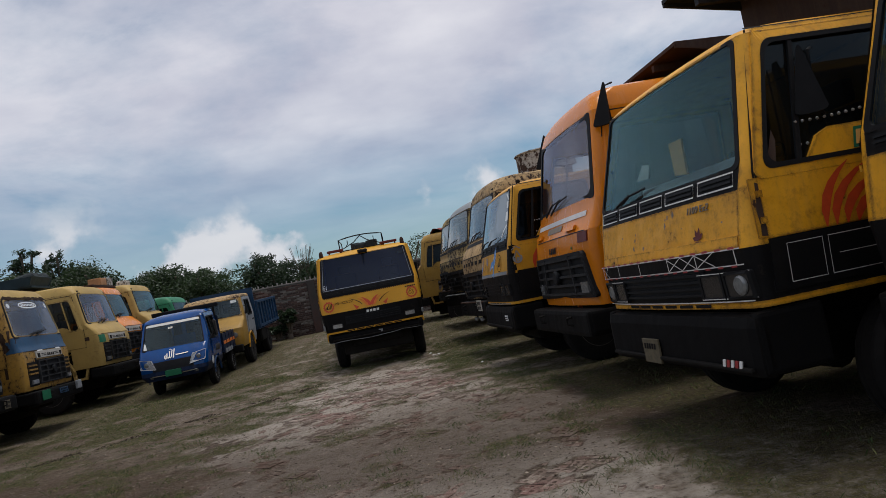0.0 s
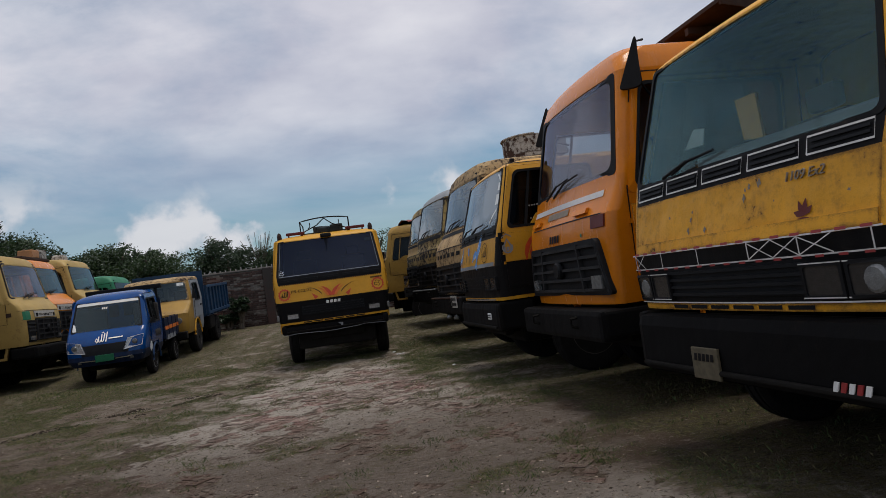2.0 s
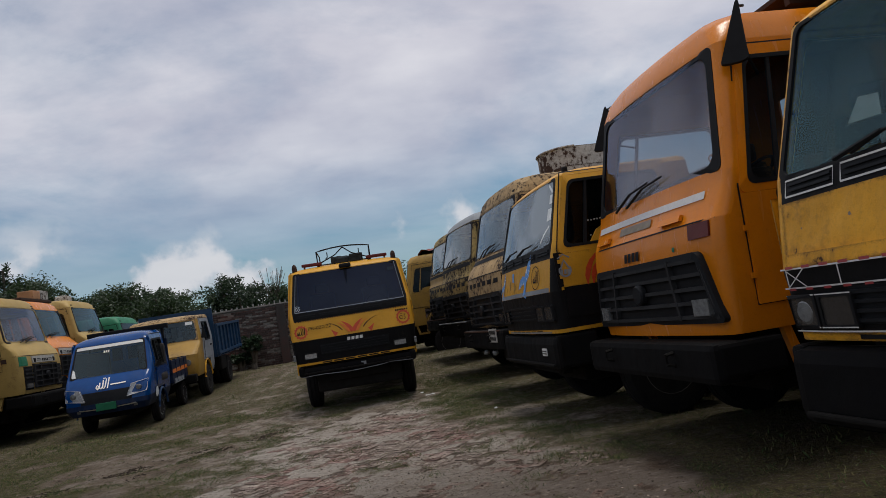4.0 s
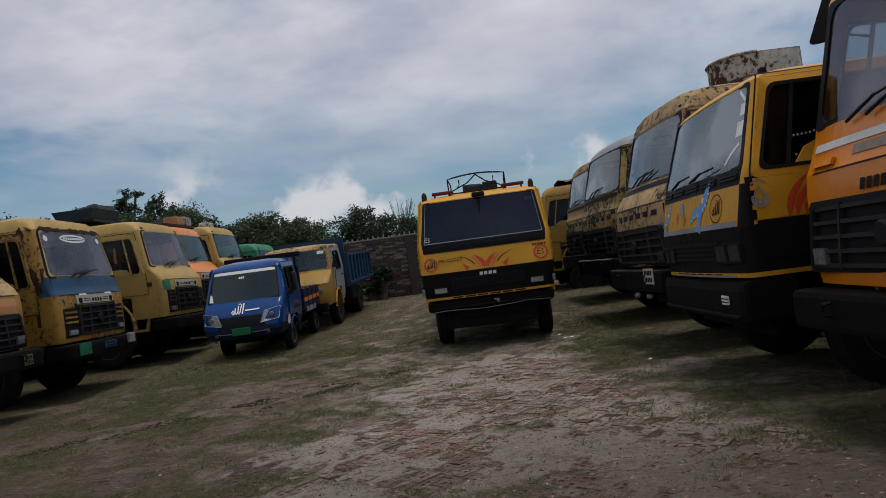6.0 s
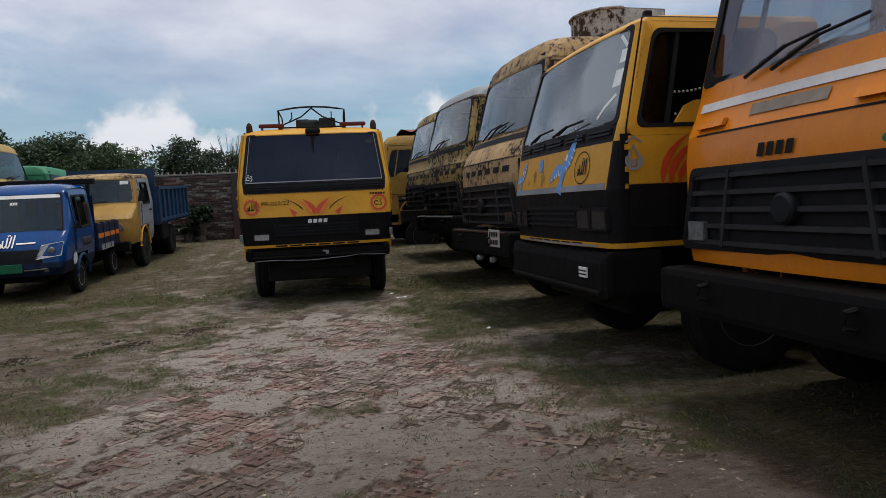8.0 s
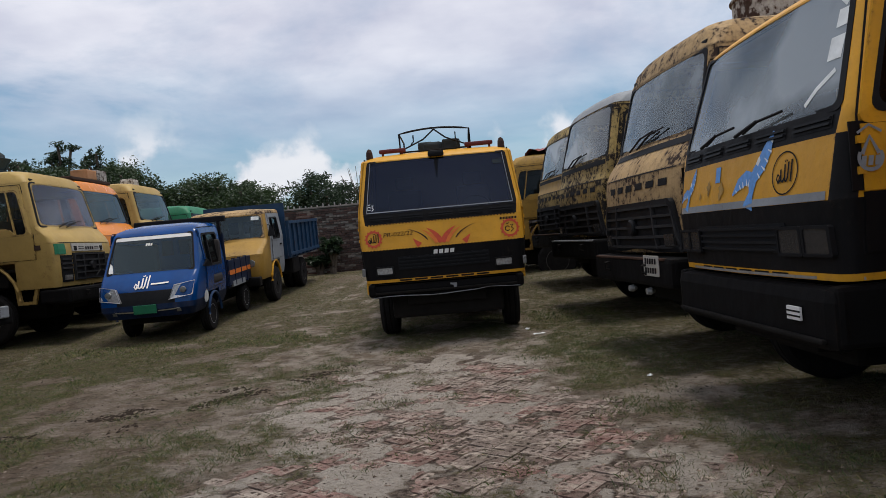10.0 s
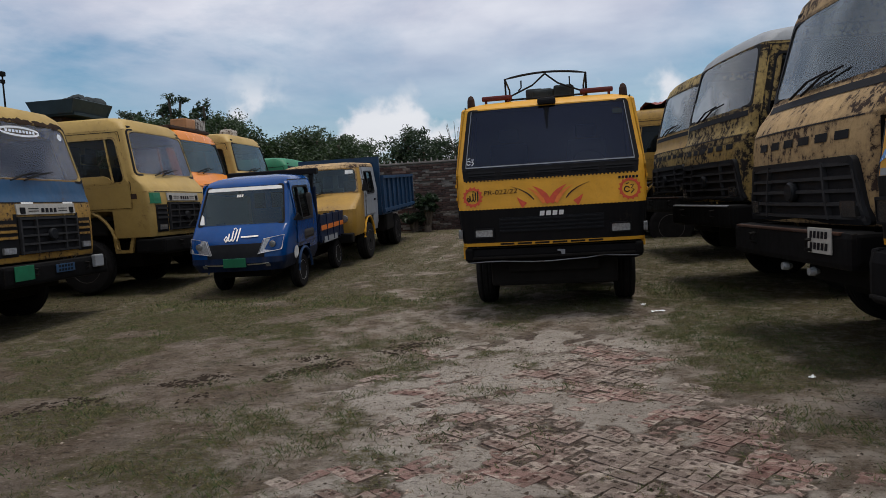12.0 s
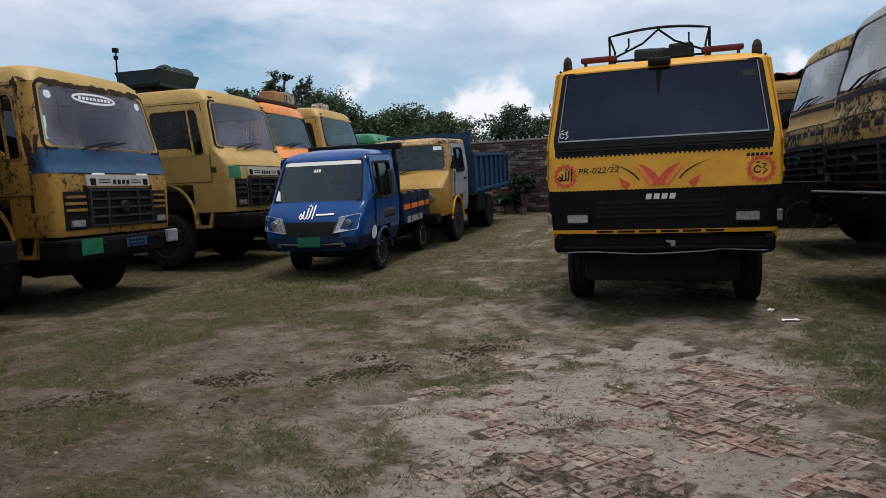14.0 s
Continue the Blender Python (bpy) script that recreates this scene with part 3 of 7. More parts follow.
def doors(truck, cab, m, low, split=None, low_mat=None, handle=True, trim=SEAL, dip=0.0, at=0.36, pane_mat=None):
    y0, y1, z0, z1 = cab.side
    for s in (-1, 1):
        fn = cab.flank(s)
        bm = frame_ring(bmesh.new(), rounded(y0 - 0.05, y1 + 0.12, z0 - 0.05, z1 + 0.08, 0.05), rounded(y0 + 0.012, y1 - 0.012, z0 + 0.012, z1 - 0.012, 0.07), fn, 0.014, 0.03)
        a = split if split else low
        patch(bm, y0 - 0.05, y1 + 0.12, a, z0 - 0.052, fn, 0.014, 4, 3, 0.014)
        bmesh.ops.recalc_face_normals(bm, faces=bm.faces[:])
        d = part("door", bm, m, truck)
        if split:
            part("door_skirt", patch(bmesh.new(), y0 - 0.05, y1 + 0.12, low, split - 0.004, fn, 0.014, 4, 2, 0.014), low_mat, d)
        part("door_seam", ribbon(bmesh.new(), [(y0 - 0.06, z1 + 0.08), (y0 - 0.06, z0), (y0 - 0.06, low), (y1 + 0.13, low), (y1 + 0.13, z1 + 0.09), (y0 - 0.06, z1 + 0.09)], 0.014, fn, 0.003), SEAL, d)
        for q in (0.22, 0.62):
            part("hinge", patch(bmesh.new(), y0 - 0.08, y0 - 0.04, a + q * (z0 - a), a + q * (z0 - a) + 0.04, fn, 0.022, 1, 1, 0.02), m, d)
        pane = patch(bmesh.new(), y0, y1, z0, z1, fn, -0.012, 3, 3)
        if s < 0:
            bmesh.ops.reverse_faces(pane, faces=pane.faces[:])
        part("door_window", pane, pane_mat or GLASS_SIDE, d).visible_shadow = False
        bm = frame_ring(bmesh.new(), rounded(y0 + 0.004, y1 - 0.004, z0 + 0.004, z1 - 0.004, 0.07), rounded(y0 + 0.035, y1 - 0.035, z0 + 0.035, z1 - 0.035, 0.08), fn, 0.018, 0.03)
        part("window_seal", bm, trim, d)
        part("quarter_bar", patch(bmesh.new(), y0 + 0.24, y0 + 0.275, z0 + 0.02, z1 - 0.02, fn, 0.012, 1, 2, 0.02), trim, d)
        if dip:
            bm = bmesh.new()
            pts = [(y0 + at - 0.06, z0 - 0.002), (y1 - 0.004, z0 - 0.002), (y1 - 0.004, z0 + dip), (y0 + at + 0.12, z0 + dip), (y0 + at + 0.03, z0 + dip * 0.8)]
            vs = [bm.verts.new(fn(u, v, 0.016)) for u, v in pts]
            vb = [bm.verts.new(fn(u, v, -0.02)) for u, v in pts]
            bm.faces.new(vs)
            bm.faces.new(vb[::-1])
            for i in range(5):
                bm.faces.new((vs[i], vb[i], vb[(i + 1) % 5], vs[(i + 1) % 5]))
            bmesh.ops.recalc_face_normals(bm, faces=bm.faces[:])
            part("door_shoulder", bm, m, d)
        if handle:
            part("door_handle", patch(bmesh.new(), y1 - 0.12, y1 + 0.03, z0 - 0.16, z0 - 0.12, fn, 0.04, 2, 1, 0.02), SEAL, d)


def dump_body(truck, y0, y1, z0, z1, m, w=1.15, lip=0.0, canopy=None, canopy_mat=None):
    bm = boxed(-w, w, y0, y1, z0 - 0.08, z0)
    part("bed_floor", bm, m, truck)
    for s in (-1, 1):
        bm = boxed(s * w - 0.02, s * w + 0.02, y0, y1, z0, z1)
        side = part("side_board", bm, m, truck)
        n = max(4, round((y1 - y0) / 0.55))
        for i in range(n + 1):
            y = y0 + 0.03 + (y1 - y0 - 0.06) * i / n
            part("side_rib", boxed(s * w + min(0, s * 0.07), s * w + max(0, s * 0.07), y - 0.035, y + 0.035, z0 - 0.05, z1 - 0.03), m, side)
        for z in (z0 + 0.03, z1):
            part("side_rail", boxed(s * w - 0.03, s * w + 0.03 + (0.05 if s > 0 else 0), y0, y1, z - 0.04, z + 0.04), m, side)
    part("headboard", boxed(-w, w, y0 - 0.04, y0, z0, z1 + lip), m, truck)
    part("tailboard", boxed(-w, w, y1, y1 + 0.05, z0, z1), m, truck)
    if canopy:
        (ya, za), (yb, zb), edge = canopy
        cm = canopy_mat or m
        bm = bmesh.new()
        slab(bm, [(-w, ya, za), (w, ya, za), (w, yb, zb), (-w, yb, zb)], 0.04)
        for s in (-1, 1):
            slab(bm, [(s * w, ya, za), (s * w, yb, zb), (s * w, yb, zb - edge), (s * w, ya, za - edge * 0.3)], 0.03)
        for x in (-0.6, 0.0, 0.6):
            box(bm, x - 0.03, x + 0.03, min(ya, yb), max(ya, yb), min(za, zb) - 0.10, min(za, zb) - 0.03)
        part("canopy", bm, cm, truck, "dark steel cab guard of the tipper body")
        if lip < 1:
            for s in (-1, 1):
                part("canopy_post", boxed(s * (w - 0.04) - 0.04, s * (w - 0.04) + 0.04, y0 - 0.06, y0 + 0.04, z1, zb), cm, truck)



def running_gear(truck, fy, ry, r, back, track=0.98, frame_z=0.8, rim=None):
    for s in (-1, 1):
        part("chassis_rail", boxed(s * 0.42 - 0.04, s * 0.42 + 0.04, 0.2, back, frame_z - 0.12, frame_z + 0.1), STEEL, truck)
        wheel(truck, s * track, fy, r, 0.25, rim or RIM)
        wheel(truck, s * track, ry, r, 0.25, rim or RIM, True)
    for y in (fy, ry):
        part("axle", lathe(bmesh.new(), [(-0.95, 0.05), (-0.3, 0.06), (-0.2, 0.15), (0.2, 0.15), (0.3, 0.06), (0.95, 0.05)], 12, (0, y, r)), STEEL, truck)
    part("engine", boxed(-0.36, 0.36, 0.1, 1.2, 0.55, 1.15, 0.08), STEEL, truck)
    # solid block added to keep light from under the frame
    part("gearbox", boxed(-0.5, 0.5, 0.35, ry - 0.5, 0.42, frame_z - 0.02, 0.06), STEEL, truck)
    part("radiator", boxed(-0.55, 0.55, 0.08, 0.2, 0.55, 1.2, 0.02), STEEL, truck)
    part("fuel_tank", boxed(0.5, 1.02, 2.3, 3.1, 0.5, 0.95, 0.08), STEEL, truck)


# ---------------------------------------------------------------- flat-fronted cab-over truck


def flat_truck(m, label, body, lift=0.0, corner=None, seal=SEAL, tint=GLASS_CLEAR, body_mat=BROWN, strip=None, group="trucks parked in a row", canopy=None, tyre=0.46, skirt=BLACKP, bump_low=0.62, mirrors=(), rim=0.022, rear=None, bump_y=-0.13, bump_w=1.09, wipers=True, up=0.0, lip=0.35, drop=0.0, track=0.98):
    t = thing("truck", m, label, "truck", group)
    L = lift
    table = [(0.98 + L - drop, 1.09, -0.10, 0.10), (1.35 + L, 1.12, -0.12, 0.10), (1.70 + L, 1.125, -0.06, 0.09), (1.83 + L, 1.12, -0.03, 0.07), (2.575 + L + up, 1.035, 0.19, 0.08), (2.62 + L + up, 0.99, 0.245, 0.14), (2.655 + L + up, 0.90, 0.38, 0.2)]
    cab = Cab(table, 0.06, 1.75, (1.84 + L, 2.56 + L + up, 0.99), (0.11, 1.36, 1.78 + L, 2.52 + L + up), None, rear, 0.29)

    def region(z, kind, p):
        if kind == "roof" or kind == "back":
            return "cab"
        z -= L
        if z < 1.02 - drop:
            return "bumper_strip"
        if z < 1.35:
            return "lower_panel"
        if z < 1.70:
            return "front_panel" if kind == "front" else (("corner_panel|a" if p[0] < 0 else "corner_panel|b") if kind == "corner" else "cab")
        if z < 1.84 and kind == "front":
            return "vent_panel"
        return "cab"

    cab.build(t, [a[0] for a in table] + [1.02 + L - drop, 2.2 + L], region,
              {"cab": (body,), "bumper_strip": (strip or body,), "lower_panel": (BLACKP, "black lower front panel"), "front_panel": (body,), "corner_panel": (corner or body,), "vent_panel": (BLACKP, "black vent panel")})
    F = cab.front
    W = windscreen(t, cab, tint, seal, rim, 0.05)
    doors(t, cab, body, 1.06 + L, 1.38 + L, skirt, dip=0.20)
    # vents below the glass
    for i in range(5):
        a = -0.98 + i * 0.41
        vent = part("vent", patch(bmesh.new(), a, a + 0.34, 1.735 + L, 1.81 + L, F, 0.004, 3, 1), SEAL, t)
        for z in (1.755, 1.785):
            part("vent_slat", patch(bmesh.new(), a + 0.01, a + 0.33, z + L, z + 0.014 + L, F, 0.016, 2, 1, 0.014), PLASTIC, vent)
    # grille
    g = part("grille", patch(bmesh.new(), -0.62, 0.62, 1.06 + L, 1.24 + L, F, 0.006, 6, 1, 0.01), PLASTIC, t)
    for i in range(4):
        z = 1.07 + 0.045 * i + L
        part("grille_slat", patch(bmesh.new(), -0.61, 0.61, z, z + 0.018, F, 0.022, 6, 1, 0.016), PLASTIC, g)
    part("grille_emblem", lathe(bmesh.new(), [(-0.17, 0.075), (-0.15, 0.075), (-0.15, 0.05), (-0.165, 0.05)], 20, (0, 0.06, 1.17 + L), "Y"), PLASTIC, g)
    # slots in the strip
    for i in range(6):
        a = -0.62 + i * 0.21
        part("strip_slot", patch(bmesh.new(), a, a + 0.17, 0.99 + L - drop, 1.012 + L - drop, F, 0.005, 1, 1), SEAL, t)
    # bumper, a pressed channel with rounded ends
    bm = boxed(-bump_w, bump_w, bump_y, 0.02, bump_low, 0.955 + L - drop, 0.085)
    bu = part("bumper", bm, BUMPER, t, "scuffed black steel bumper")
    part("bumper_lip", boxed(-1.0, 1.0, bump_y - 0.025, bump_y + 0.01, bump_low + 0.05, bump_low + 0.08, 0.01), STEEL, bu)
    for s in (-1, 1):
        part("bumper_end", boxed(s * (bump_w - 0.05) - 0.05, s * (bump_w - 0.05) + 0.05, -0.1, 0.35, bump_low + 0.03, 0.96 + L - drop, 0.03), BUMPER, bu)
        if wipers and (s < 0 or not up):
            wiper(t, F, s * 0.3 - 0.30, 1.84 + L, s * 0.3 + 0.25, 1.91 + L)
    for s in mirrors:
        mirror(t, s, 1.04, 0.62, 2.28 + L)
    seat_set(t, 1.45 + L, 0.75)
    steering(t, 0.5, 0.55, 1.85 + L)
    part("dashboard", boxed(-0.98, 0.98, 0.1, 0.42, 1.5 + L, 1.84 + L, 0.04), SEATM, t)
    part("cab_floor", boxed(-1.02, 1.02, 0.1, 1.72, 1.02 + L, 1.08 + L), STEEL, t)
    running_gear(t, 1.08, 4.7, tyre, 6.2, track)
    dump_body(t, 1.95, 6.4, 1.25, 2.1 + L, body_mat, 1.14, lip, canopy, CANOPY)
    return t, cab


def square_lamps(t, F, L, xs, z, w, h, m=LAMP):
    for x in xs:
        for s in (-1, 1):
            hl = part("headlamp", patch(bmesh.new(), s * x - w / 2, s * x + w / 2, z - h / 2 + L, z + h / 2 + L, F, 0.026, 3, 2, 0.03), m, t)
            bm = frame_ring(bmesh.new(), rounded(s * x - w / 2 - 0.018, s * x + w / 2 + 0.018, z - h / 2 - 0.018 + L, z + h / 2 + 0.018 + L, 0.012, 2), rounded(s * x - w / 2, s * x + w / 2, z - h / 2 + L, z + h / 2 + L, 0.012, 2), F, 0.034, 0.03)
            part("lamp_bezel", bm, SEAL, hl)


def circle_badge(t, F, u, z, r, mark):
    b = part("round_badge", ribbon(bmesh.new(), arc(u, z, r, 0, 360, 28), 0.028, F, 0.005), REDDEC, t, "painted red-orange ring")
    for i in range(14):
        a = math.tau * i / 14
        part("petal", polyfill(bmesh.new(), [(u + (r + 0.018) * math.cos(a) + 0.012 * math.cos(k), z + (r + 0.018) * math.sin(a) + 0.012 * math.sin(k)) for k in [math.tau * j / 6 for j in range(6)]], F, 0.0055), REDDEC, b)
    part("painted_word", mark(bmesh.new(), F, u, z, r * 1.45), INK, b, "word brushed in black paint")


# --- the truck that stands alone in the aisle
lone, lcab = flat_truck(stand(0, 0, 0), "yellow and black cab-over truck standing alone on the dirt", YELLOW, 0.0, None, SEAL, GLASS_DARK, STEEL, group="", tyre=0.45, bump_low=0.69, skirt=BLACKP, bump_y=-0.07, bump_w=1.06, wipers=False, track=0.915, drop=0.08)
F = lcab.front
circle_badge(lone, F, -0.93, 1.505, 0.098, sacred_mark)
circle_badge(lone, F, 0.93, 1.505, 0.105, digits_mark)
square_lamps(lone, F, 0, (0.81,), 1.06, 0.21, 0.085, LAMPBR)
# scalloped edges of the painted panel
for z, m_ in ((1.362, YELLOW), (1.702, BLACKP)):
    bm = bmesh.new()
    for i in range(46):
        u = -1.0 + 2.0 * i / 45
        polyfill(bm, [(u - 0.014, z), (u - 0.010, z - 0.014), (u, z - 0.019), (u + 0.010, z - 0.014), (u + 0.014, z)], F, 0.004)
    part("scalloped_edge", bm, m_, lone, "small painted scallops along the panel edge")["kind"] = "stuff"
# pale line of sealant round the glass, a soot run down its middle
LW = lambda u, v, off=0.0: F(u * 0.99 * (lcab.row(v)[0] - lcab.row(v)[2]), v, off)
part("sealant_line", ribbon(bmesh.new(), [(-0.97 + 0.194 * i, 1.862) for i in range(11)], 0.014, LW, 0.009), GREYP, lone)
for u in (-0.968, 0.968):
    part("sealant_line", ribbon(bmesh.new(), [(u, 1.87 + 0.085 * i) for i in range(9)], 0.010, LW, 0.009), GREYP, lone)
part("soot_run", polyfill(bmesh.new(), [(-0.03, 2.54), (-0.018, 2.40), (-0.006, 2.28), (0.008, 2.27), (0.02, 2.40), (0.04, 2.54)], LW, 0.0), SEAL, lone, "dark soot run down the glass")
part("tow_tag", slab(bmesh.new(), [(0.06, -0.085, 0.83), (0.15, -0.085, 0.825), (0.145, -0.085, 0.75), (0.11, -0.085, 0.76), (0.10, -0.085, 0.80), (0.06, -0.085, 0.81)], 0.008), GREYP, lone, "torn pale tag hung at the bumper")
part("bumper_edge", tube(bmesh.new(), [(-1.0 + 0.2 * i, -0.08, 0.70 + 0.012 * math.sin(i * 1.1) + (0.03 if i > 7 else 0.0)) for i in range(11)], 0.007), GREYP, lone, "bent bare lower edge of the bumper")
part("maker_badge", text_bars(bmesh.new(), F, -0.13, 1.245, 0.30, 0.055, 4, 0.012), WHITE, lone, "white maker's lettering as blocks")
for s in (-1, 1):
    for k, (x0, x1, z1, w) in enumerate(((0.012, 0.20, 1.60, 0.075), (0.07, 0.27, 1.585, 0.05), (0.19, 0.46, 1.61, 0.018))):
        pts = [(s * (x0 + (x1 - x0) * (0.55 * q + 0.45 * q * q)), 1.39 + 0.05 * (k == 2) + (z1 - 1.39 - 0.05 * (k == 2)) * (1.30 * q - 0.30 * q * q)) for q in (0, 0.2, 0.4, 0.6, 0.8, 1.0)]
        part("flame_decal", ribbon(bmesh.new(), pts, [w * 0.75, w, w * 0.9, w * 0.65, w * 0.35, 0.003], F, 0.005 + 0.0007 * k), (REDDEC, ORDEC, BROWN)[k], lone, "curved red and orange flame stroke")
    part("flame_tip", ribbon(bmesh.new(), [(s * 0.30, 1.375), (s * 0.335, 1.41), (s * 0.39, 1.475)], [0.085, 0.055, 0.004], F, 0.005), REDDEC, lone)
    part("side_indicator", boxed(s * 1.10 - 0.03, s * 1.10 + 0.02, -0.06, 0.02, 1.0, 1.11, 0.012), LAMP, lone)
    part("marker_lamp", lathe(bmesh.new(), [(0.0, 0.05), (0.09, 0.045), (0.13, 0.03), (0.15, 0.0)], 14, (s * 0.93, 0.36, 2.62), "Z"), BROWN, lone)
    part("hanging_bracket", boxed(s * 1.07 - 0.025, s * 1.07 + 0.025, 0.02, 0.06, 0.74 if s < 0 else 0.82, 0.90, 0.01), YELLOW, lone)
part("model_badge", text_bars(bmesh.new(), F, 0.80, 1.625, 0.24, 0.03, 6), INK, lone)
# the pen marking on the panel
fc = bpy.data.curves.new("pen_marking", "FONT")
fc.body, fc.size = "PR-022/22", 0.10
fo = new("marking_source", fc)
me = bpy.data.meshes.new_from_object(fo.evaluated_get(bpy.context.evaluated_depsgraph_get()))
bpy.data.objects.remove(fo)
for v in me.vertices:
    v.co = F(-0.80 + v.co.x * 0.98 + v.co.y * 0.15, 1.52 + v.co.y * 0.8 + 0.02 * v.co.x, 0.007)
me.materials.append(INK)
pm = new("pen_marking", me)
pm.parent = lone
pm["label"] = "hand-written marking PR-022/22"
# dark block added where only shade fills the space between the wheels
part("undershield", boxed(-0.78, 0.78, 0.16, 1.7, 0.36, 0.86, 0.05), STEEL, lone)
# sticker and film in the windscreen
part("sticker", digits_mark(bmesh.new(), F, -0.94, 1.93, 0.12, 0.0), WHITE, lone, "white sticker in the glass corner")
part("sticker", patch(bmesh.new(), 0.78, 0.90, 2.40, 2.46, F, 0.0, 1, 1), SACK, lone)
part("roof_camera_hood", boxed(-0.1, 0.12, 0.12, 0.3, 2.57, 2.65, 0.03), SEAL, lone)
for x0, x1 in ((-0.80, -0.42), (0.42, 0.82)):
    bm = boxed(x0, x1, 0.42, 0.50, 2.69, 2.75, 0.02)
    for x in (x0 + 0.05, x1 - 0.05):
        box(bm, x - 0.015, x + 0.015, 0.44, 0.48, 2.62, 2.70)
    part("light_bar", bm, DARKRED, lone, "dark red roof light bar")
bm = bmesh.new()
xs = [-0.50 + i * 0.1 for i in range(11)]
tube(bm, [(-0.50, 0.5, 2.66)] + [(x, 0.5, 2.95 + 0.05 * (1 - (x / 0.5) ** 2)) for x in xs] + [(0.50, 0.5, 2.66)], 0.015)
tube(bm, [(-0.5, 0.5, 2.69), (0.5, 0.5, 2.69)], 0.013)
for s in (-1, 1):
    tube(bm, [(0, 0.5, 2.98), (s * 0.16, 0.5, 2.85), (s * 0.45, 0.5, 2.73)], 0.012)
    tube(bm, [(s * 0.5, 0.5, 2.95), (s * 0.5, 1.3, 2.90), (s * 0.5, 1.3, 2.66)], 0.012)
    tube(bm, [(s * 0.30, 0.5, 2.92), (s * 0.30, 0.5, 2.83), (s * 0.34, 0.5, 2.79)], 0.01)
part("roof_rack", bm, SEAL, lone, "bent black steel roof rack")
for i in range(9):
    x, h = random.uniform(-0.34, 0.3), random.uniform(0.06, 0.14)
    part("sack", boxed(x - 0.1, x + 0.12, 0.6 + 0.03 * i, 0.95 + 0.02 * i, 2.68, 2.72 + h, 0.03), SACK, lone, "dark bundle lying on the roof")

# --- the right-hand row
r1, c1 = flat_truck(stand(2.74, -10.27, -84), "rust-streaked yellow cab-over truck with taped black grille", YELLOW_OLD, 0.0, YELLOW_OLD, SEAL, GLASS_CLEAR, BROWN, canopy=((1.10, 3.77), (3.4, 3.58), 0.24), bump_low=0.55, mirrors=(1,), rim=0.012, up=0.08, lip=1.56)
F = c1.front
square_lamps(r1, F, 0, (0.70, 0.95), 1.13, 0.20, 0.14, LAMPDK)
for x in (-0.95, 0.95):
    part("lamp_reflector", lathe(bmesh.new(), [(-0.012, 0.0), (-0.010, 0.05), (0.0, 0.065), (0.01, 0.066)], 18, (x + 0.02, F(x, 1.13)[1] - 0.025, 1.13), "Y"), LAMP, r1, "cracked clear lamp bowl")


def tape_strip(truck, fn, pts, w, off):
    part("silver_tape", ribbon(bmesh.new(), pts, w, fn, off), SILVERB, truck)


for z in (1.355, 1.255, 1.03):
    tape_strip(r1, F, [(-1.05 + 0.21 * i, z) for i in range(11)], 0.008, 0.030)
for a in (-1.0, -0.62, -0.2, 0.25, 0.6, 1.0):
    tape_strip(r1, F, [(a, 1.255), (a, 1.355)], 0.008, 0.031)
for a, b in ((0.25, 0.43), (0.43, 0.6), (0.6, 0.8), (-1.0, -0.86)):
    tape_strip(r1, F, [(a, 1.26), (b, 1.35)], 0.006, 0.032)
    tape_strip(r1, F, [(a, 1.35), (b, 1.26)], 0.006, 0.033)
for a in (-0.98, -0.57, -0.16, 0.25, 0.66):
    tape_strip(r1, F, [(a - 0.01, 1.73), (a - 0.01, 1.815), (a + 0.35, 1.815), (a + 0.35, 1.73), (a - 0.01, 1.73)], 0.010, 0.012)
for x in (-0.95, -0.70, 0.70, 0.95):
    tape_strip(r1, F, [(x - 0.12, 1.05), (x + 0.12, 1.05)], 0.006, 0.036)
    tape_strip(r1, F, [(x + 0.12, 1.215), (x - 0.12, 1.215)], 0.006, 0.036)
bm = bmesh.new()
for i in range(16):
    a = -1.0 + i * 0.13
    ribbon(bm, [(a, 1.362), (a + 0.06, 1.362)], 0.014, F, 0.032)
    ribbon(bm, [(a, 1.248), (a + 0.05, 1.248)], 0.012, F, 0.032)
part("red_tape", bm, REDTAPE, r1, "red dashes of tape")["kind"] = "stuff"
bm = bmesh.new()
for a in (30, 75, 120, 165):
    ca, sa = math.cos(radians(a)), math.sin(radians(a))
    ribbon(bm, [(0.62, 1.445), (0.62 + 0.035 * ca, 1.445 + 0.045 * sa), (0.62 + 0.06 * ca, 1.445 + 0.085 * sa)], [0.006, 0.032, 0.004], F, 0.005)
for a in (-20, -160, -90):
    ca, sa = math.cos(radians(a)), math.sin(radians(a))
    ribbon(bm, [(0.62, 1.435), (0.62 + 0.03 * ca, 1.435 + 0.03 * sa), (0.62 + 0.06 * ca, 1.435 + 0.05 * sa)], [0.006, 0.02, 0.003], F, 0.005)
part("flower_decal", bm, DARKRED, r1, "dark red flower sticker")
rr = random.Random(5)
for i in range(16):
    u, z, q = rr.uniform(-0.95, 0.9), rr.uniform(1.38, 1.66), rr.uniform(0.004, 0.016)
    part("rust_chip", polyfill(bmesh.new(), [(u + q * math.cos(k) * rr.uniform(0.35, 1.5), z + q * 1.3 * math.sin(k) * rr.uniform(0.35, 1.6)) for k in [math.tau * j / 11 for j in range(11)]], F, 0.003), OLDTAPE, r1)
fc = bpy.data.curves.new("model_badge", "FONT")
fc.body, fc.size, fc.extrude, fc.shear = "1109 Ex2", 0.066, 0.004, 0.2
fo = bpy.data.objects.new("model_badge", fc)
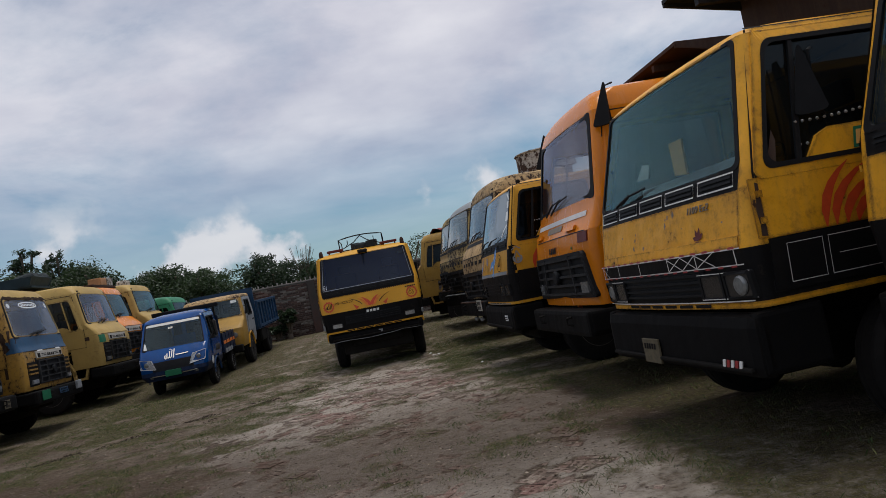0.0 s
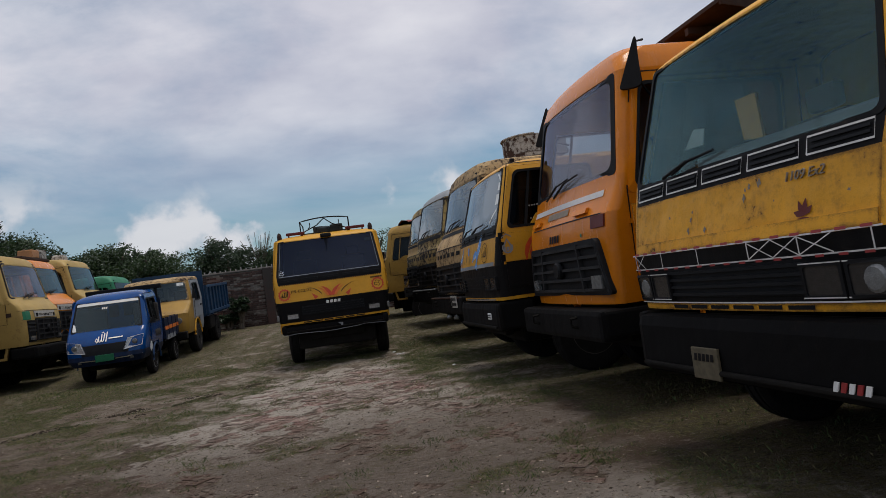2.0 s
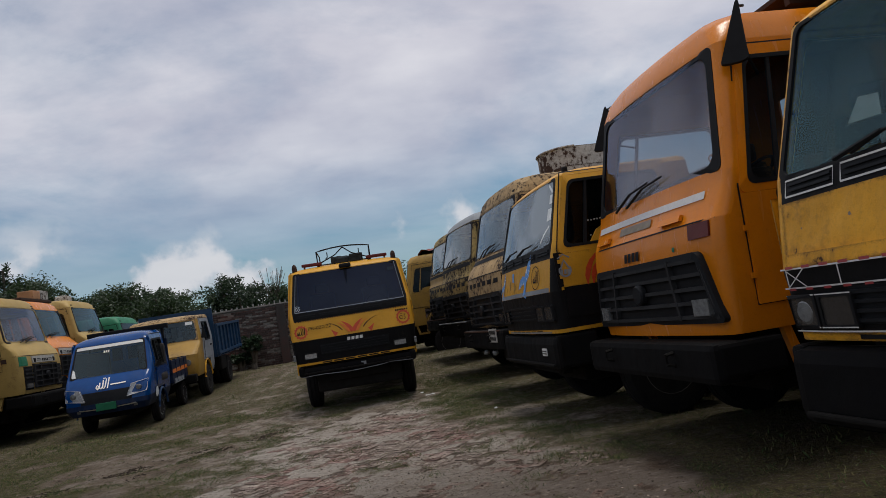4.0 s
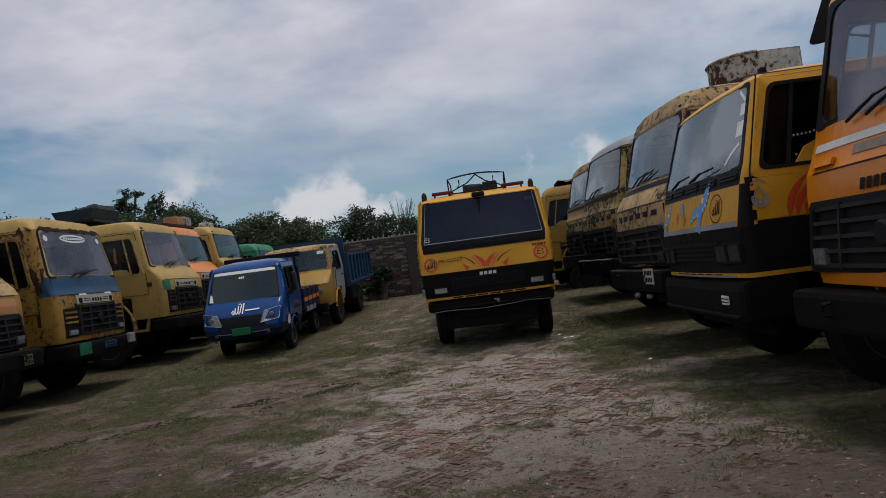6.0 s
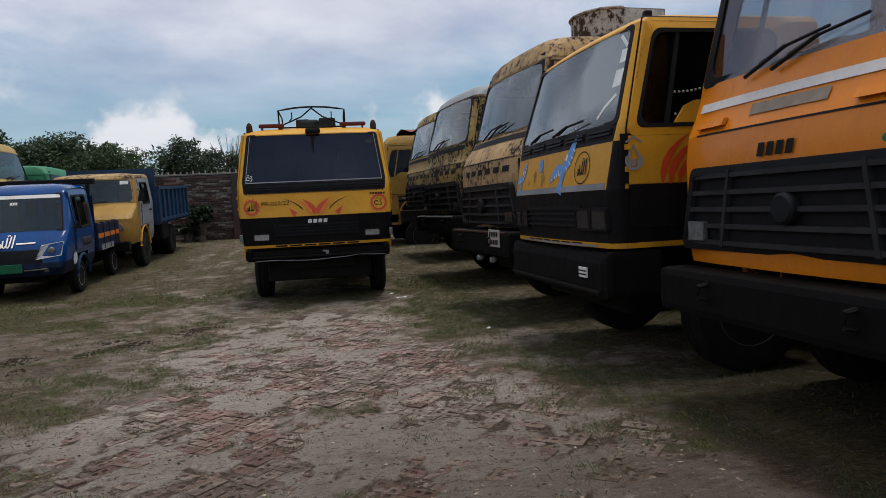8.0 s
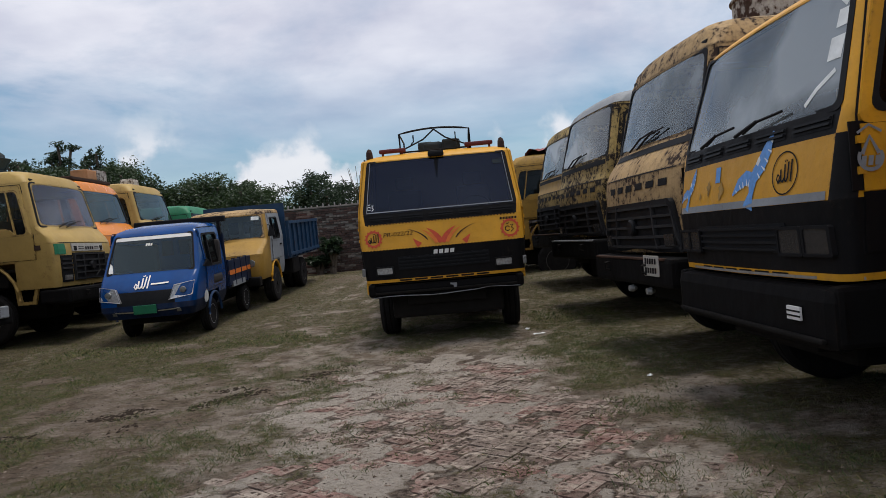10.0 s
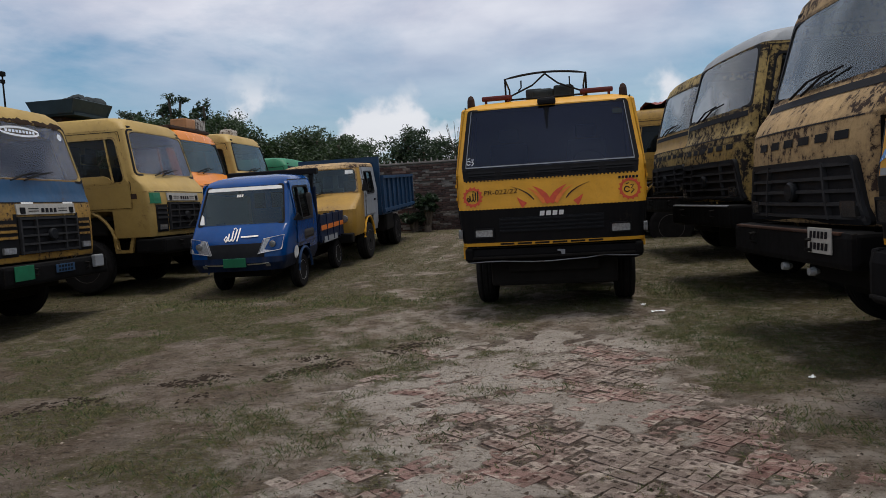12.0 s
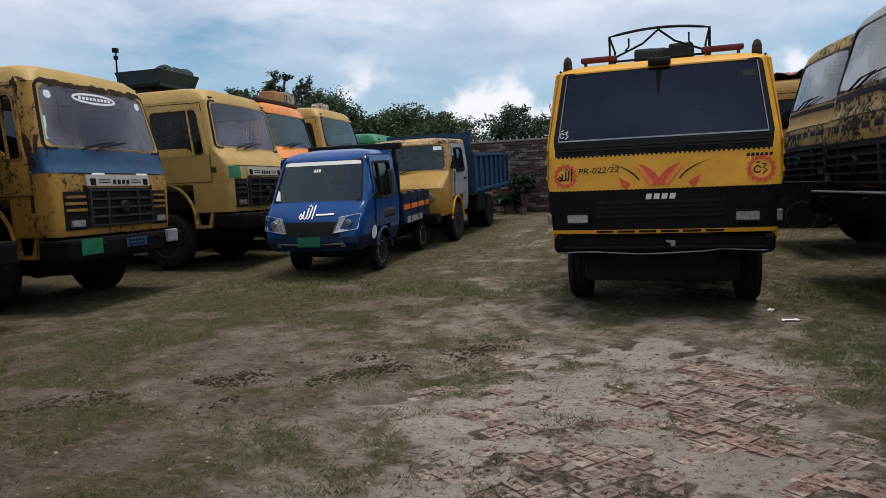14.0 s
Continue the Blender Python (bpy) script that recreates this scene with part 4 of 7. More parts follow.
bpy.context.scene.collection.objects.link(fo)
bpy.context.view_layer.update()
fm = bpy.data.meshes.new_from_object(fo.evaluated_get(bpy.context.evaluated_depsgraph_get()))
bpy.data.objects.remove(fo)
for v in fm.vertices:
    v.co = Vector(F(0.50 + v.co.x, 1.625 + v.co.y, 0.006 + v.co.z))
fm.materials.clear()
fm.materials.append(OLDTAPE)
mb = new("model_badge", fm)
mb.parent = r1
mb["label"] = "raised bronze model badge 1109 Ex2"
for s, fnS in ((1, c1.flank(1)), (-1, c1.flank(-1))):
    part("flame_decal", flames(bmesh.new(), lambda u, v, o=0.0, f=fnS: f(u, v, o + 0.016), 0.45, 1.38, 0.42, 1), REDDEC, r1, "faded red flame sticker on the door")
    part("door_lettering", text_bars(bmesh.new(), lambda u, v, o=0.0, f=fnS: f(u, v, o + 0.018), 0.76, 1.84, 0.48, 0.09, 4), CARD, r1)
    part("door_lettering", text_bars(bmesh.new(), lambda u, v, o=0.0, f=fnS: f(u, v, o + 0.016), 0.80, 1.70, 0.36, 0.03, 8), BROWN, r1)
    part("door_lettering", text_bars(bmesh.new(), lambda u, v, o=0.0, f=fnS: f(u, v, o + 0.016), 0.74, 1.82, 0.48, 0.13, 4), GREEN, r1)
part("number_plate", boxed(-0.40, -0.14, -0.155, -0.135, 0.57, 0.76, 0.006), PLATEW, r1, "battered pale number plate")
part("plate_marking", text_bars(bmesh.new(), lambda u, v, o=0.0: (u, -0.156 - o, v), -0.37, 0.68, 0.20, 0.045, 5, 0.002), INK, r1)
for i in range(5):
    part("reflector_stripe", slab(bmesh.new(), [(0.70 + 0.045 * i, -0.154, 0.62), (0.73 + 0.045 * i, -0.154, 0.62), (0.745 + 0.045 * i, -0.154, 0.67), (0.715 + 0.045 * i, -0.154, 0.67)], 0.006), REDTAPE if i % 2 else WHITE, r1)
def beads(truck, s, z, rise, y0=0.42, y1=1.16):
    bm = bmesh.new()
    for i in range(15):
        k = i / 14
        r = bmesh.ops.create_icosphere(bm, subdivisions=1, radius=0.011)
        for v in r["verts"]:
            v.co += Vector((s * (1.105 - 0.02 * k), y0 + (y1 - y0) * k, z + rise * k * k))
    part("window_chain", bm, SILVERTAPE, truck, "beaded chrome chain across the window")


for s in (-1, 1):
    beads(r1, s, 1.90, 0.05)
    beads(r1, s, 2.04, 0.06)
    part("pillar_patch", patch(bmesh.new(), 0.06, 0.13, 1.70, 1.78, c1.flank(s), 0.006, 2, 2, 0.006), SEAL, r1, "black patch at the pillar foot")
# slab and sheet added for bright patches that show through the glass
part("yellow_board", slab(bmesh.new(), [(-0.28, 0.36, 1.99), (-0.12, 0.37, 1.97), (-0.22, 0.44, 2.27), (-0.40, 0.43, 2.27)], 0.02), CARD, r1, "yellow slab set behind the glass for a bright patch")
part("paper_sheet", slab(bmesh.new(), [(-0.82, 0.30, 2.05), (-0.61, 0.30, 2.04), (-0.66, 0.36, 2.16), (-0.78, 0.36, 2.18)], 0.006), PAPER, r1)
# pale bar added for the bright band low in the glass
part("dash_cover", boxed(-0.55, 0.97, 0.19, 0.27, 1.85, 1.935, 0.015), GREYP, r1, "pale grey strip standing for the bright band on the dashboard")
part("panel_crease", patch(bmesh.new(), -1.02, 1.015, 1.362, 1.43, F, 0.008, 8, 1, 0.008), YELLOW_OLD, r1, "bent lower lip of the yellow panel")
for fs in (c1.flank(-1), c1.flank(1)):
    for ya, yb in ((0.16, 0.40), (0.44, 0.86), (0.90, 1.44)):
        tape_strip(r1, fs, [(ya, 1.10), (yb, 1.10), (yb, 1.33), (ya, 1.33), (ya, 1.10)], 0.005, 0.020)
    tape_strip(r1, fs, [(0.5, 1.215), (1.4, 1.215)], 0.004, 0.020)
for s in (-1, 1):
    fl = c1.flank(s)
    part("rust_patch", polyfill(bmesh.new(), [(0.02, 1.40), (0.10, 1.39), (0.13, 1.47), (0.115, 1.55), (0.12, 1.63), (0.08, 1.70), (0.04, 1.72), (0.03, 1.62), (0.015, 1.55), (0.025, 1.47)], fl, 0.010), BROWN, r1, "dark rust patch at the door edge")
    part("rust_patch", polyfill(bmesh.new(), [(0.16, 1.72), (0.20, 1.74), (0.21, 1.95), (0.18, 2.02), (0.15, 1.85)], fl, 0.005), BROWN, r1)

r0, c0 = flat_truck(stand(3.50, -12.75, -83.5), "yellow cab-over truck with worn paint in the row", YELLOW_OLD, 0.02, None, SEAL, GLASS_CLEAR, BROWN)
square_lamps(r0, c0.front, 0.02, (0.80,), 1.13, 0.22, 0.12, LAMPDK)

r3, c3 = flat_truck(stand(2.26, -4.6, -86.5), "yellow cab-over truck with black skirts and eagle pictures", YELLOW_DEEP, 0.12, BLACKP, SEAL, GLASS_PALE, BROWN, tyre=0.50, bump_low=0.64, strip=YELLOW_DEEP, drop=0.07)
F = c3.front
LL = 0.12
part("pale_strip", patch(bmesh.new(), -1.0, 1.0, 1.352 + LL, 1.40 + LL, F, 0.004, 8, 1), GREYP, r3, "grey primed strip")


def eagle(t, fn, u, z, q):
    """A diving bird: body, head, fanned tail and two spread wings with pale feather bars."""
    at = lambda pts: [(u + q * a, z + q * b) for a, b in pts]
    body = part("eagle_picture", ribbon(bmesh.new(), at([(-0.015, -0.11), (-0.01, -0.03), (0.02, 0.05), (0.035, 0.085)]), [0.03 * q, 0.075 * q, 0.06 * q, 0.02 * q], fn, 0.004), BLUEDEC, t, "blue and white bird sticker")
    part("tail", ribbon(bmesh.new(), at([(-0.01, -0.07), (-0.03, -0.115), (-0.045, -0.16)]), [0.04 * q, 0.075 * q, 0.11 * q], fn, 0.0044), BLUEDEC, body)
    for pts, ws in (([(0.0, 0.0), (0.07, 0.07), (0.125, 0.15), (0.165, 0.24)], [0.07, 0.10, 0.085, 0.015]), ([(0.0, 0.0), (-0.08, 0.015), (-0.16, -0.015), (-0.235, -0.075)], [0.07, 0.085, 0.07, 0.012])):
        wing = part("wing", ribbon(bmesh.new(), at(pts), [w * q for w in ws], fn, 0.0046), BLUEDEC, body)
        for k in range(1, 6):
            f = k / 6 * 3
            i = min(2, int(f))
            c = [pts[i][j] + (pts[i + 1][j] - pts[i][j]) * (f - i) for j in (0, 1)]
            d = [pts[i + 1][j] - pts[i][j] for j in (0, 1)]
            l = math.hypot(*d)
            n, w = (d[1] / l, -d[0] / l), 0.5 * (ws[i] + (ws[i + 1] - ws[i]) * (f - i))
            sg = 1 if n[1] < 0 else -1
            part("feather_bar", ribbon(bmesh.new(), at([(c[0] + sg * n[0] * w * 0.15, c[1] + sg * n[1] * w * 0.15), (c[0] + sg * n[0] * w * 1.15, c[1] + sg * n[1] * w * 1.15)]), [0.004 * q, 0.014 * q], fn, 0.0052), PAPER, wing)
    part("head", ribbon(bmesh.new(), at([(0.03, 0.075), (0.05, 0.105), (0.05, 0.12)]), [0.03 * q, 0.03 * q, 0.008 * q], fn, 0.0052), PAPER, body)


eagle(r3, F, 0.27, 1.53 + LL, 1.15)
eagle(r3, F, -0.84, 1.50 + LL, 0.8)
part("eagle_picture", patch(bmesh.new(), -0.30, -0.22, 1.55 + LL, 1.66 + LL, F, 0.004, 1, 1), BLUEDEC, r3)
part("round_badge", ribbon(bmesh.new(), arc(0.62, 1.535 + LL, 0.125, 0, 360, 24), 0.009, F, 0.005), INK, r3, "black painted ring")
part("painted_word", sacred_mark(bmesh.new(), F, 0.62, 1.535 + LL, 0.15), INK, r3)
for i, (u, dz, q) in enumerate(((-0.42, 0.02, 1.0), (-0.20, -0.01, 1.2), (-0.58, -0.03, 0.5))):
    part("rust_spot", polyfill(bmesh.new(), [(u + 0.035 * math.cos(k) * q * (1 + 0.4 * math.sin(3 * k + i)), 1.50 + LL + dz + 0.045 * math.sin(k) * q * (1 + 0.4 * math.cos(4 * k + i))) for k in [math.tau * j / 17 for j in range(17)]], F, 0.004), OCHRE_RUST, r3)
for s in (-1, 1):
    fnS = c3.flank(s)
    part("flame_decal", flames(bmesh.new(), lambda u, v, o=0.0, f=fnS: f(u, v, o + 0.016), 0.32, 1.37 + LL, 0.40, 1), REDDEC, r3, "orange-red flame sticker on the door")
square_lamps(r3, F, LL, (0.68, 0.92), 1.13, 0.20, 0.14, LAMPDK)
part("silver_strip", patch(bmesh.new(), -1.1, 1.1, 0.915 + LL, 0.932 + LL, F, 0.008, 8, 1), SILVERTAPE, r3, "silver edge strip")
part("number_plate", boxed(0.66, 0.80, -0.152, -0.135, 0.80, 0.88, 0.004), WHITE, r3, "small white striped tag")
for i in range(2):
    part("plate_marking", boxed(0.66, 0.80, -0.155, -0.15, 0.82 + 0.028 * i, 0.83 + 0.028 * i), INK, r3)
part("paper_sheet", patch(bmesh.new(), 0.86, 0.97, 2.30 + LL, 2.40 + LL, F, -0.004, 1, 1), PAPER, r3)
part("paper_sheet", patch(bmesh.new(), 0.84, 0.95, 2.12 + LL, 2.25 + LL, F, -0.004, 1, 1), PAPER, r3)
part("tape_strip", ribbon(bmesh.new(), [(0.72, 1.90 + LL), (0.80, 1.98 + LL), (0.93, 2.06 + LL)], 0.03, F, -0.003), PAPER, r3)
part("tape_strip", ribbon(bmesh.new(), [(0.80, 2.52 + LL), (0.92, 2.42 + LL)], 0.03, F, -0.003), PAPER, r3)
for z in (1.88, 2.04):
    beads(r3, 1, z + LL, 0.13, 0.46, 0.95)
part("marker_lamp", boxed(0.84, 0.90, 0.36, 0.42, 2.62 + LL, 2.69 + LL, 0.015), SEAL, r3)
for t_, c_, L_, m_ in ((r3, c3, LL, BLACKP), (r1, c1, 0.0, YELLOW_OLD)):
    for s in (-1, 1):
        cover = part("corner_cover", patch(bmesh.new(), 0.0, 0.19, 1.385 + L_, 1.745 + L_, c_.flank(s), 0.007, 3, 3, 0.008), m_, t_, "cover panel between the front and the door")
        part("cover_seam", ribbon(bmesh.new(), [(0.195, 1.38 + L_), (0.195, 1.75 + L_)], 0.012, c_.flank(s), 0.009), SEAL, cover)
for s in (-1, 1):
    f3 = c3.flank(s)
    part("corner_sticker", (lambda b, f=f3: (ribbon(b, arc(0.095, 1.55 + LL, 0.062, 150, 390, 14), 0.02, f, 0.024), ribbon(b, [(0.05, 1.57 + LL), (0.095, 1.66 + LL), (0.14, 1.57 + LL)], 0.022, f, 0.024), ribbon(b, [(0.03, 1.68 + LL), (0.095, 1.72 + LL), (0.16, 1.68 + LL)], 0.014, f, 0.024), text_bars(b, f, 0.04, 1.51 + LL, 0.11, 0.05, 3, 0.025), b)[-1])(bmesh.new()), GREYP, r3, "pale worn sticker on the corner cover")


# ---------------------------------------------------------------- round-nosed truck


def nose_truck(m, label, body, hood=None, lift=0.0, style="box", nose=1.0, seal=SEAL, tint=GLASS_CLEAR, body_mat=BROWN, canopy=None, canopy_mat=None, panel=PANEL, group="trucks parked in a row", tyre=0.50, name_panel=True, roof_mat=None, lamps=LAMP, tall=0.0, mirrors=(), crown=0.08, rear=None, lip=0.1, raise_grille=0.0, door_mat=None, low_mat=None, screen=0.0, bed_w=1.16):
    t = thing("truck", m, label, "truck", group)
    L, N = lift, nose
    K = L + tall
    table = [(1.06 + L, 1.07, -0.35 * N, 0.10), (1.2 + L, 1.09, -0.37 * N, 0.10), (1.72 + L, 1.11, -0.36 * N, 0.10), (1.88 + L, 1.12, -0.33 * N, 0.10), (1.99 + L, 1.125, -0.26 * N, 0.09), (2.13 + L, 1.13, min(-0.11 * N, screen - 0.06), 0.08), (2.2 + L, 1.125, screen - 0.045, 0.07),
             (2.97 + K, 1.03, screen + 0.14, 0.08), (3.04 + K + crown * 0.7, 1.0, screen + 0.19, 0.16), (3.10 + K + crown, 0.94, screen + 0.27, 0.24), (3.14 + K + crown, 0.84, screen + 0.42, 0.3)]
    cab = Cab(table, 0.06, 1.7, (2.22 + L, 2.95 + K, 0.99), (0.16, 1.36, 2.04 + L, 2.84 + K) if style == "box" else (0.12 + screen, 1.34, 2.06 + L, 2.84 + K), (0.50, 1.68, 1.56 + L) if style == "box" else (0.62, 1.66, 1.45 + L), rear, 0.24)

    def region(z, kind, p):
        if kind == "roof":
            return "roof"
        z -= L
        if z > 2.99 + tall:
            return "roof"
        if 1.88 < z < 2.19 and kind in ("front", "corner") and p[1] < 0.08:
            return "hood"
        if low_mat and z < 1.80:
            return "lower_face"
        return "cab"

    cab.build(t, [a[0] for a in table] + [1.80 + L, 1.56 + L, 1.45 + L, 1.94 + L, 2.06 + L, 2.6 + L], region, {"cab": (body,), "hood": (hood or body,), "roof": (roof_mat or body,), "lower_face": (low_mat or body, "blackened lower face")})
    F = cab.front
    windscreen(t, cab, tint, seal, 0.05 if body is ORANGE else 0.018, 0.10)
    doors(t, cab, door_mat or body, (1.60 if style == "box" else 1.24) + L, trim=SEAL if style == "wide" else body, dip=0.16, at=0.30, pane_mat=GLASS_OPEN if body in (ORANGE, OCHRE_PALE) else None)
    part("hood_seam", ribbon(bmesh.new(), [(-1.06 + 0.212 * i, 1.88 + L) for i in range(11)], 0.012, F, 0.004), SEAL, t)
    # grille
    wide, z0, z1 = (0.60, 1.16, 1.68) if style == "box" else (1.02, 1.10 + raise_grille, 1.56 + raise_grille)

    def G(u, v, off=0.0):
        k = 1.0 if style == "box" else 1.0 - 0.14 * (v - L - z0) / (z1 - z0)
        return F(u * k, v, off)

    g = part("grille", patch(bmesh.new(), -wide, wide, z0 + L, z1 + L, G, 0.012, 10, 2, 0.03), SEAL, t, "dark slatted grille")
    n = 5
    for i in range(n):
        z = z0 + 0.02 + (z1 - z0 - 0.05) * i / (n - 1) + L
        part("grille_slat", patch(bmesh.new(), -wide + 0.01, wide - 0.01, z - 0.012, z + 0.016, G, 0.045, 10, 1, 0.035), GRILLE, g)
    xs = (-1, -0.56, 0.56, 1) if style != "box" else (-1, -0.5, 0.5, 1)
    for x in xs:
        x *= wide - 0.015
        part("grille_bar", patch(bmesh.new(), x - 0.014, x + 0.014, z0 + L, z1 + L, G, 0.05, 1, 3, 0.04), GRILLE, g)
    part("grille_emblem", lathe(bmesh.new(), [(-0.37 * N - 0.075, 0.07), (-0.37 * N - 0.06, 0.085), (-0.37 * N - 0.02, 0.085)], 24, (0, 0, (z0 + z1) / 2 + L), "Y"), PLASTIC, g)
    if style == "wide":
        part("grille_frame", frame_ring(bmesh.new(), rounded(-wide - 0.03, wide + 0.03, z0 - 0.03 + L, z1 + 0.03 + L, 0.05), rounded(-wide + 0.02, wide - 0.02, z0 + 0.02 + L, z1 - 0.02 + L, 0.04), G, 0.052, 0.05), PLASTIC, g)
    if style == "box":
        for s in (-1, 1):
            pod = part("lamp_panel", patch(bmesh.new(), s * 0.80 - 0.17, s * 0.80 + 0.17, 1.14 + L, 1.64 + L, F, 0.01, 4, 3, 0.02), SEAL, t, "slatted lamp panel")
            for i in range(3):
                z = 1.38 + 0.085 * i + L
                part("lamp_slat", patch(bmesh.new(), s * 0.80 - 0.155, s * 0.80 + 0.155, z, z + 0.04, F, 0.03, 4, 1, 0.025), body if hood is SLATE else GRILLE, pod)
            part("headlamp", patch(bmesh.new(), s * 0.80 - 0.10, s * 0.80 + 0.10, 1.18 + L, 1.27 + L, F, 0.03, 3, 2, 0.025), lamps, pod)
    else:
        for s in (-1, 1):
            part("headlamp", patch(bmesh.new(), s * 0.84 - 0.09, s * 0.84 + 0.09, 1.13 + L + raise_grille, 1.25 + L + raise_grille, F, 0.055, 3, 2, 0.04), lamps, g)
    if name_panel:
        np_ = part("name_panel", patch(bmesh.new(), -0.60, 0.60, 1.71 + L, 1.86 + L, F, 0.022, 6, 1, 0.02), panel, t, "pale panel above the grille")
        part("maker_badge", text_bars(bmesh.new(), F, -0.16, 1.735 + L, 0.34, 0.06, 4, 0.026), INK, np_)
        for s in (-1, 1):
            part("panel_mark", boxed(s * 0.50 - 0.045, s * 0.50 + 0.045, F(0.5, 1.77 + L)[1] - 0.035, F(0.5, 1.77 + L)[1] - 0.01, 1.72 + L, 1.81 + L, 0.01), SEAL, np_)
            for z in (1.75, 1.785):
                part("panel_line", patch(bmesh.new(), s * 0.30 - 0.1, s * 0.30 + 0.1, z + L, z + 0.012 + L, F, 0.026, 2, 1), INK, np_)
    # bumper and steps
    bm = boxed(-1.10, 1.10, -0.52 * N - 0.02, -0.24 * N, 0.74 + L, 1.03 + L, 0.05)
    b = part("bumper", bm, BUMPER, t, "dented black bumper")
    for s in (-1, 1):
        part("bumper_end", boxed(s * 1.06 - 0.05, s * 1.06 + 0.05, -0.5 * N, 0.1, 0.78 + L, 1.02 + L, 0.03), BUMPER, b)
        part("tow_hook", tube(bmesh.new(), [(s * 0.55, -0.53 * N, 0.86 + L), (s * 0.55, -0.62 * N, 0.88 + L), (s * 0.55, -0.62 * N, 0.95 + L), (s * 0.55, -0.53 * N, 0.96 + L)], 0.016), STEEL, b)
        fl = cab.flank(s)
        bm = frame_ring(bmesh.new(), [(0.12, 1.22 + L), (0.60, 1.22 + L), (0.55, 0.78 + L), (0.22, 0.78 + L)], [(0.22, 1.06 + L), (0.50, 1.06 + L), (0.47, 0.84 + L), (0.28, 0.84 + L)], lambda u, v, o=0.0, s=s: (s * (1.04 + o), u, v), 0.0, 0.05)
        part("step_bracket", bm, body, t)
        part("mud_arch", tube(bmesh.new(), [(s * 1.08, 1.12 + (0.64 if style == "box" else 0.56) * math.cos(a), 0.86 + (0.72 if style == "box" else 0.58) * math.sin(a) + L) for a in [math.pi * i / 12 for i in range(13)]], 0.03, 6), body, t)
        part("roof_marker", boxed(s * 0.86 - 0.06, s * 0.86 + 0.06, 0.20, 0.30, 2.99 + K, 3.05 + K, 0.015), AMBER if body is ORANGE else SEAL, t)
        wiper(t, F, s * 0.12 - 0.42, 2.19 + L, s * 0.12 + 0.22, 2.33 + L)
    for s in mirrors:
        mirror(t, s, 1.03, 0.30, 2.98 + K, 0.46, 0.25)
    part("inner_arch", boxed(-1.0, 1.0, 0.7, 1.6, 1.12 + L, 1.40 + L, 0.04), STEEL, t)
    seat_set(t, 1.75 + L, 0.75)
    steering(t, 0.5, 0.55, 2.2 + L)
    part("dashboard", boxed(-0.96, 0.96, 0.1 + screen, 0.42, 1.85 + L, 2.21 + L, 0.04), SEATM, t)
    part("cab_floor", boxed(-1.0, 1.0, 0.0, 1.68, 1.40 + L, 1.46 + L), STEEL, t)
    running_gear(t, 1.14, 4.9, tyre, 6.4, 0.97)
    dump_body(t, 1.95, 6.6, 1.35 + L, 2.25 + L, body_mat, bed_w, lip, canopy, canopy_mat)
    return t, cab


def plate(t, x, y, z, w, h, m, label):
    p = part("number_plate", boxed(x - w / 2, x + w / 2, y - 0.012, y, z, z + h, 0.004), m, t, label)
    for i in range(0 if m is PLATEG else 2):
        part("plate_marking", text_bars(bmesh.new(), lambda u, v, o=0.0: (u, y - 0.013 - o, v), x - w * 0.4, z + h * (0.14 + 0.45 * i), w * 0.8, h * 0.28, 5, 0.002), INK, p)


# --- right-hand row, round-nosed
r2, c2 = nose_truck(stand(2.94, -7.12, -86), "glossy orange truck with a wide black grille", ORANGE, None, -0.10, "wide", 0.8, SEAL, GLASS_HAZY, BROWN, ((1.12, 3.60), (2.3, 3.56), 0.24), name_panel=False, tyre=0.48, tall=0.18, crown=0.10, mirrors=(-1, 1), rear=(2.66, 2.95), raise_grille=0.08, screen=-0.09)
F = c2.front
part("maker_badge", text_bars(bmesh.new(), F, -0.27, 1.60, 0.30, 0.075, 4, 0.012), INK, r2, "black maker's lettering as blocks")
part("silver_band", patch(bmesh.new(), -1.0, 0.90, 1.935, 1.992, F, 0.006, 12, 1), SILVERB, r2, "silver reflective band")
part("silver_band", patch(bmesh.new(), -0.42, 0.18, 1.850, 1.915, F, 0.006, 5, 1), OLDTAPE, r2, "browned strip of old tape")
for a in (-0.78, 0.52):
    part("hood_catch", patch(bmesh.new(), a - 0.15, a + 0.15, 1.82, 1.865, F, 0.035, 3, 1, 0.03), ORANGE, r2)
for s in (1,):
    part("side_lamp", patch(bmesh.new(), s * 0.90 - 0.13, s * 0.90 + 0.11, 1.66, 1.77, F, 0.016, 6, 1, 0.02), DARKRED, r2, "red side lamp")
part("round_sticker", ribbon(bmesh.new(), arc(0.56, 1.62, 0.010, 0, 360, 12), 0.018, F, 0.008), GREEN, r2)
part("roof_beacon", lathe(bmesh.new(), [(0.0, 0.06), (0.07, 0.05), (0.09, 0.0)], 14, (0.15, 0.45, 3.32), "Z"), REDLENS, r2, "red roof beacon")
bm = bmesh.new()
for i, (u, z) in enumerate(((0.93, 2.16), (0.92, 2.22), (0.925, 2.46), (0.915, 2.51), (0.93, 2.55), (0.91, 2.60), (0.92, 2.82))):
    ribbon(bm, [(u + 0.02 * math.cos(k) * (1 + 0.3 * math.sin(2.5 * k + i)), z + 0.022 * math.sin(k)) for k in [math.tau * j / 9 for j in range(10)]], 0.016, F, -0.02)
part("garland", bm, SALMON, r2, "orange paper garland inside the glass")

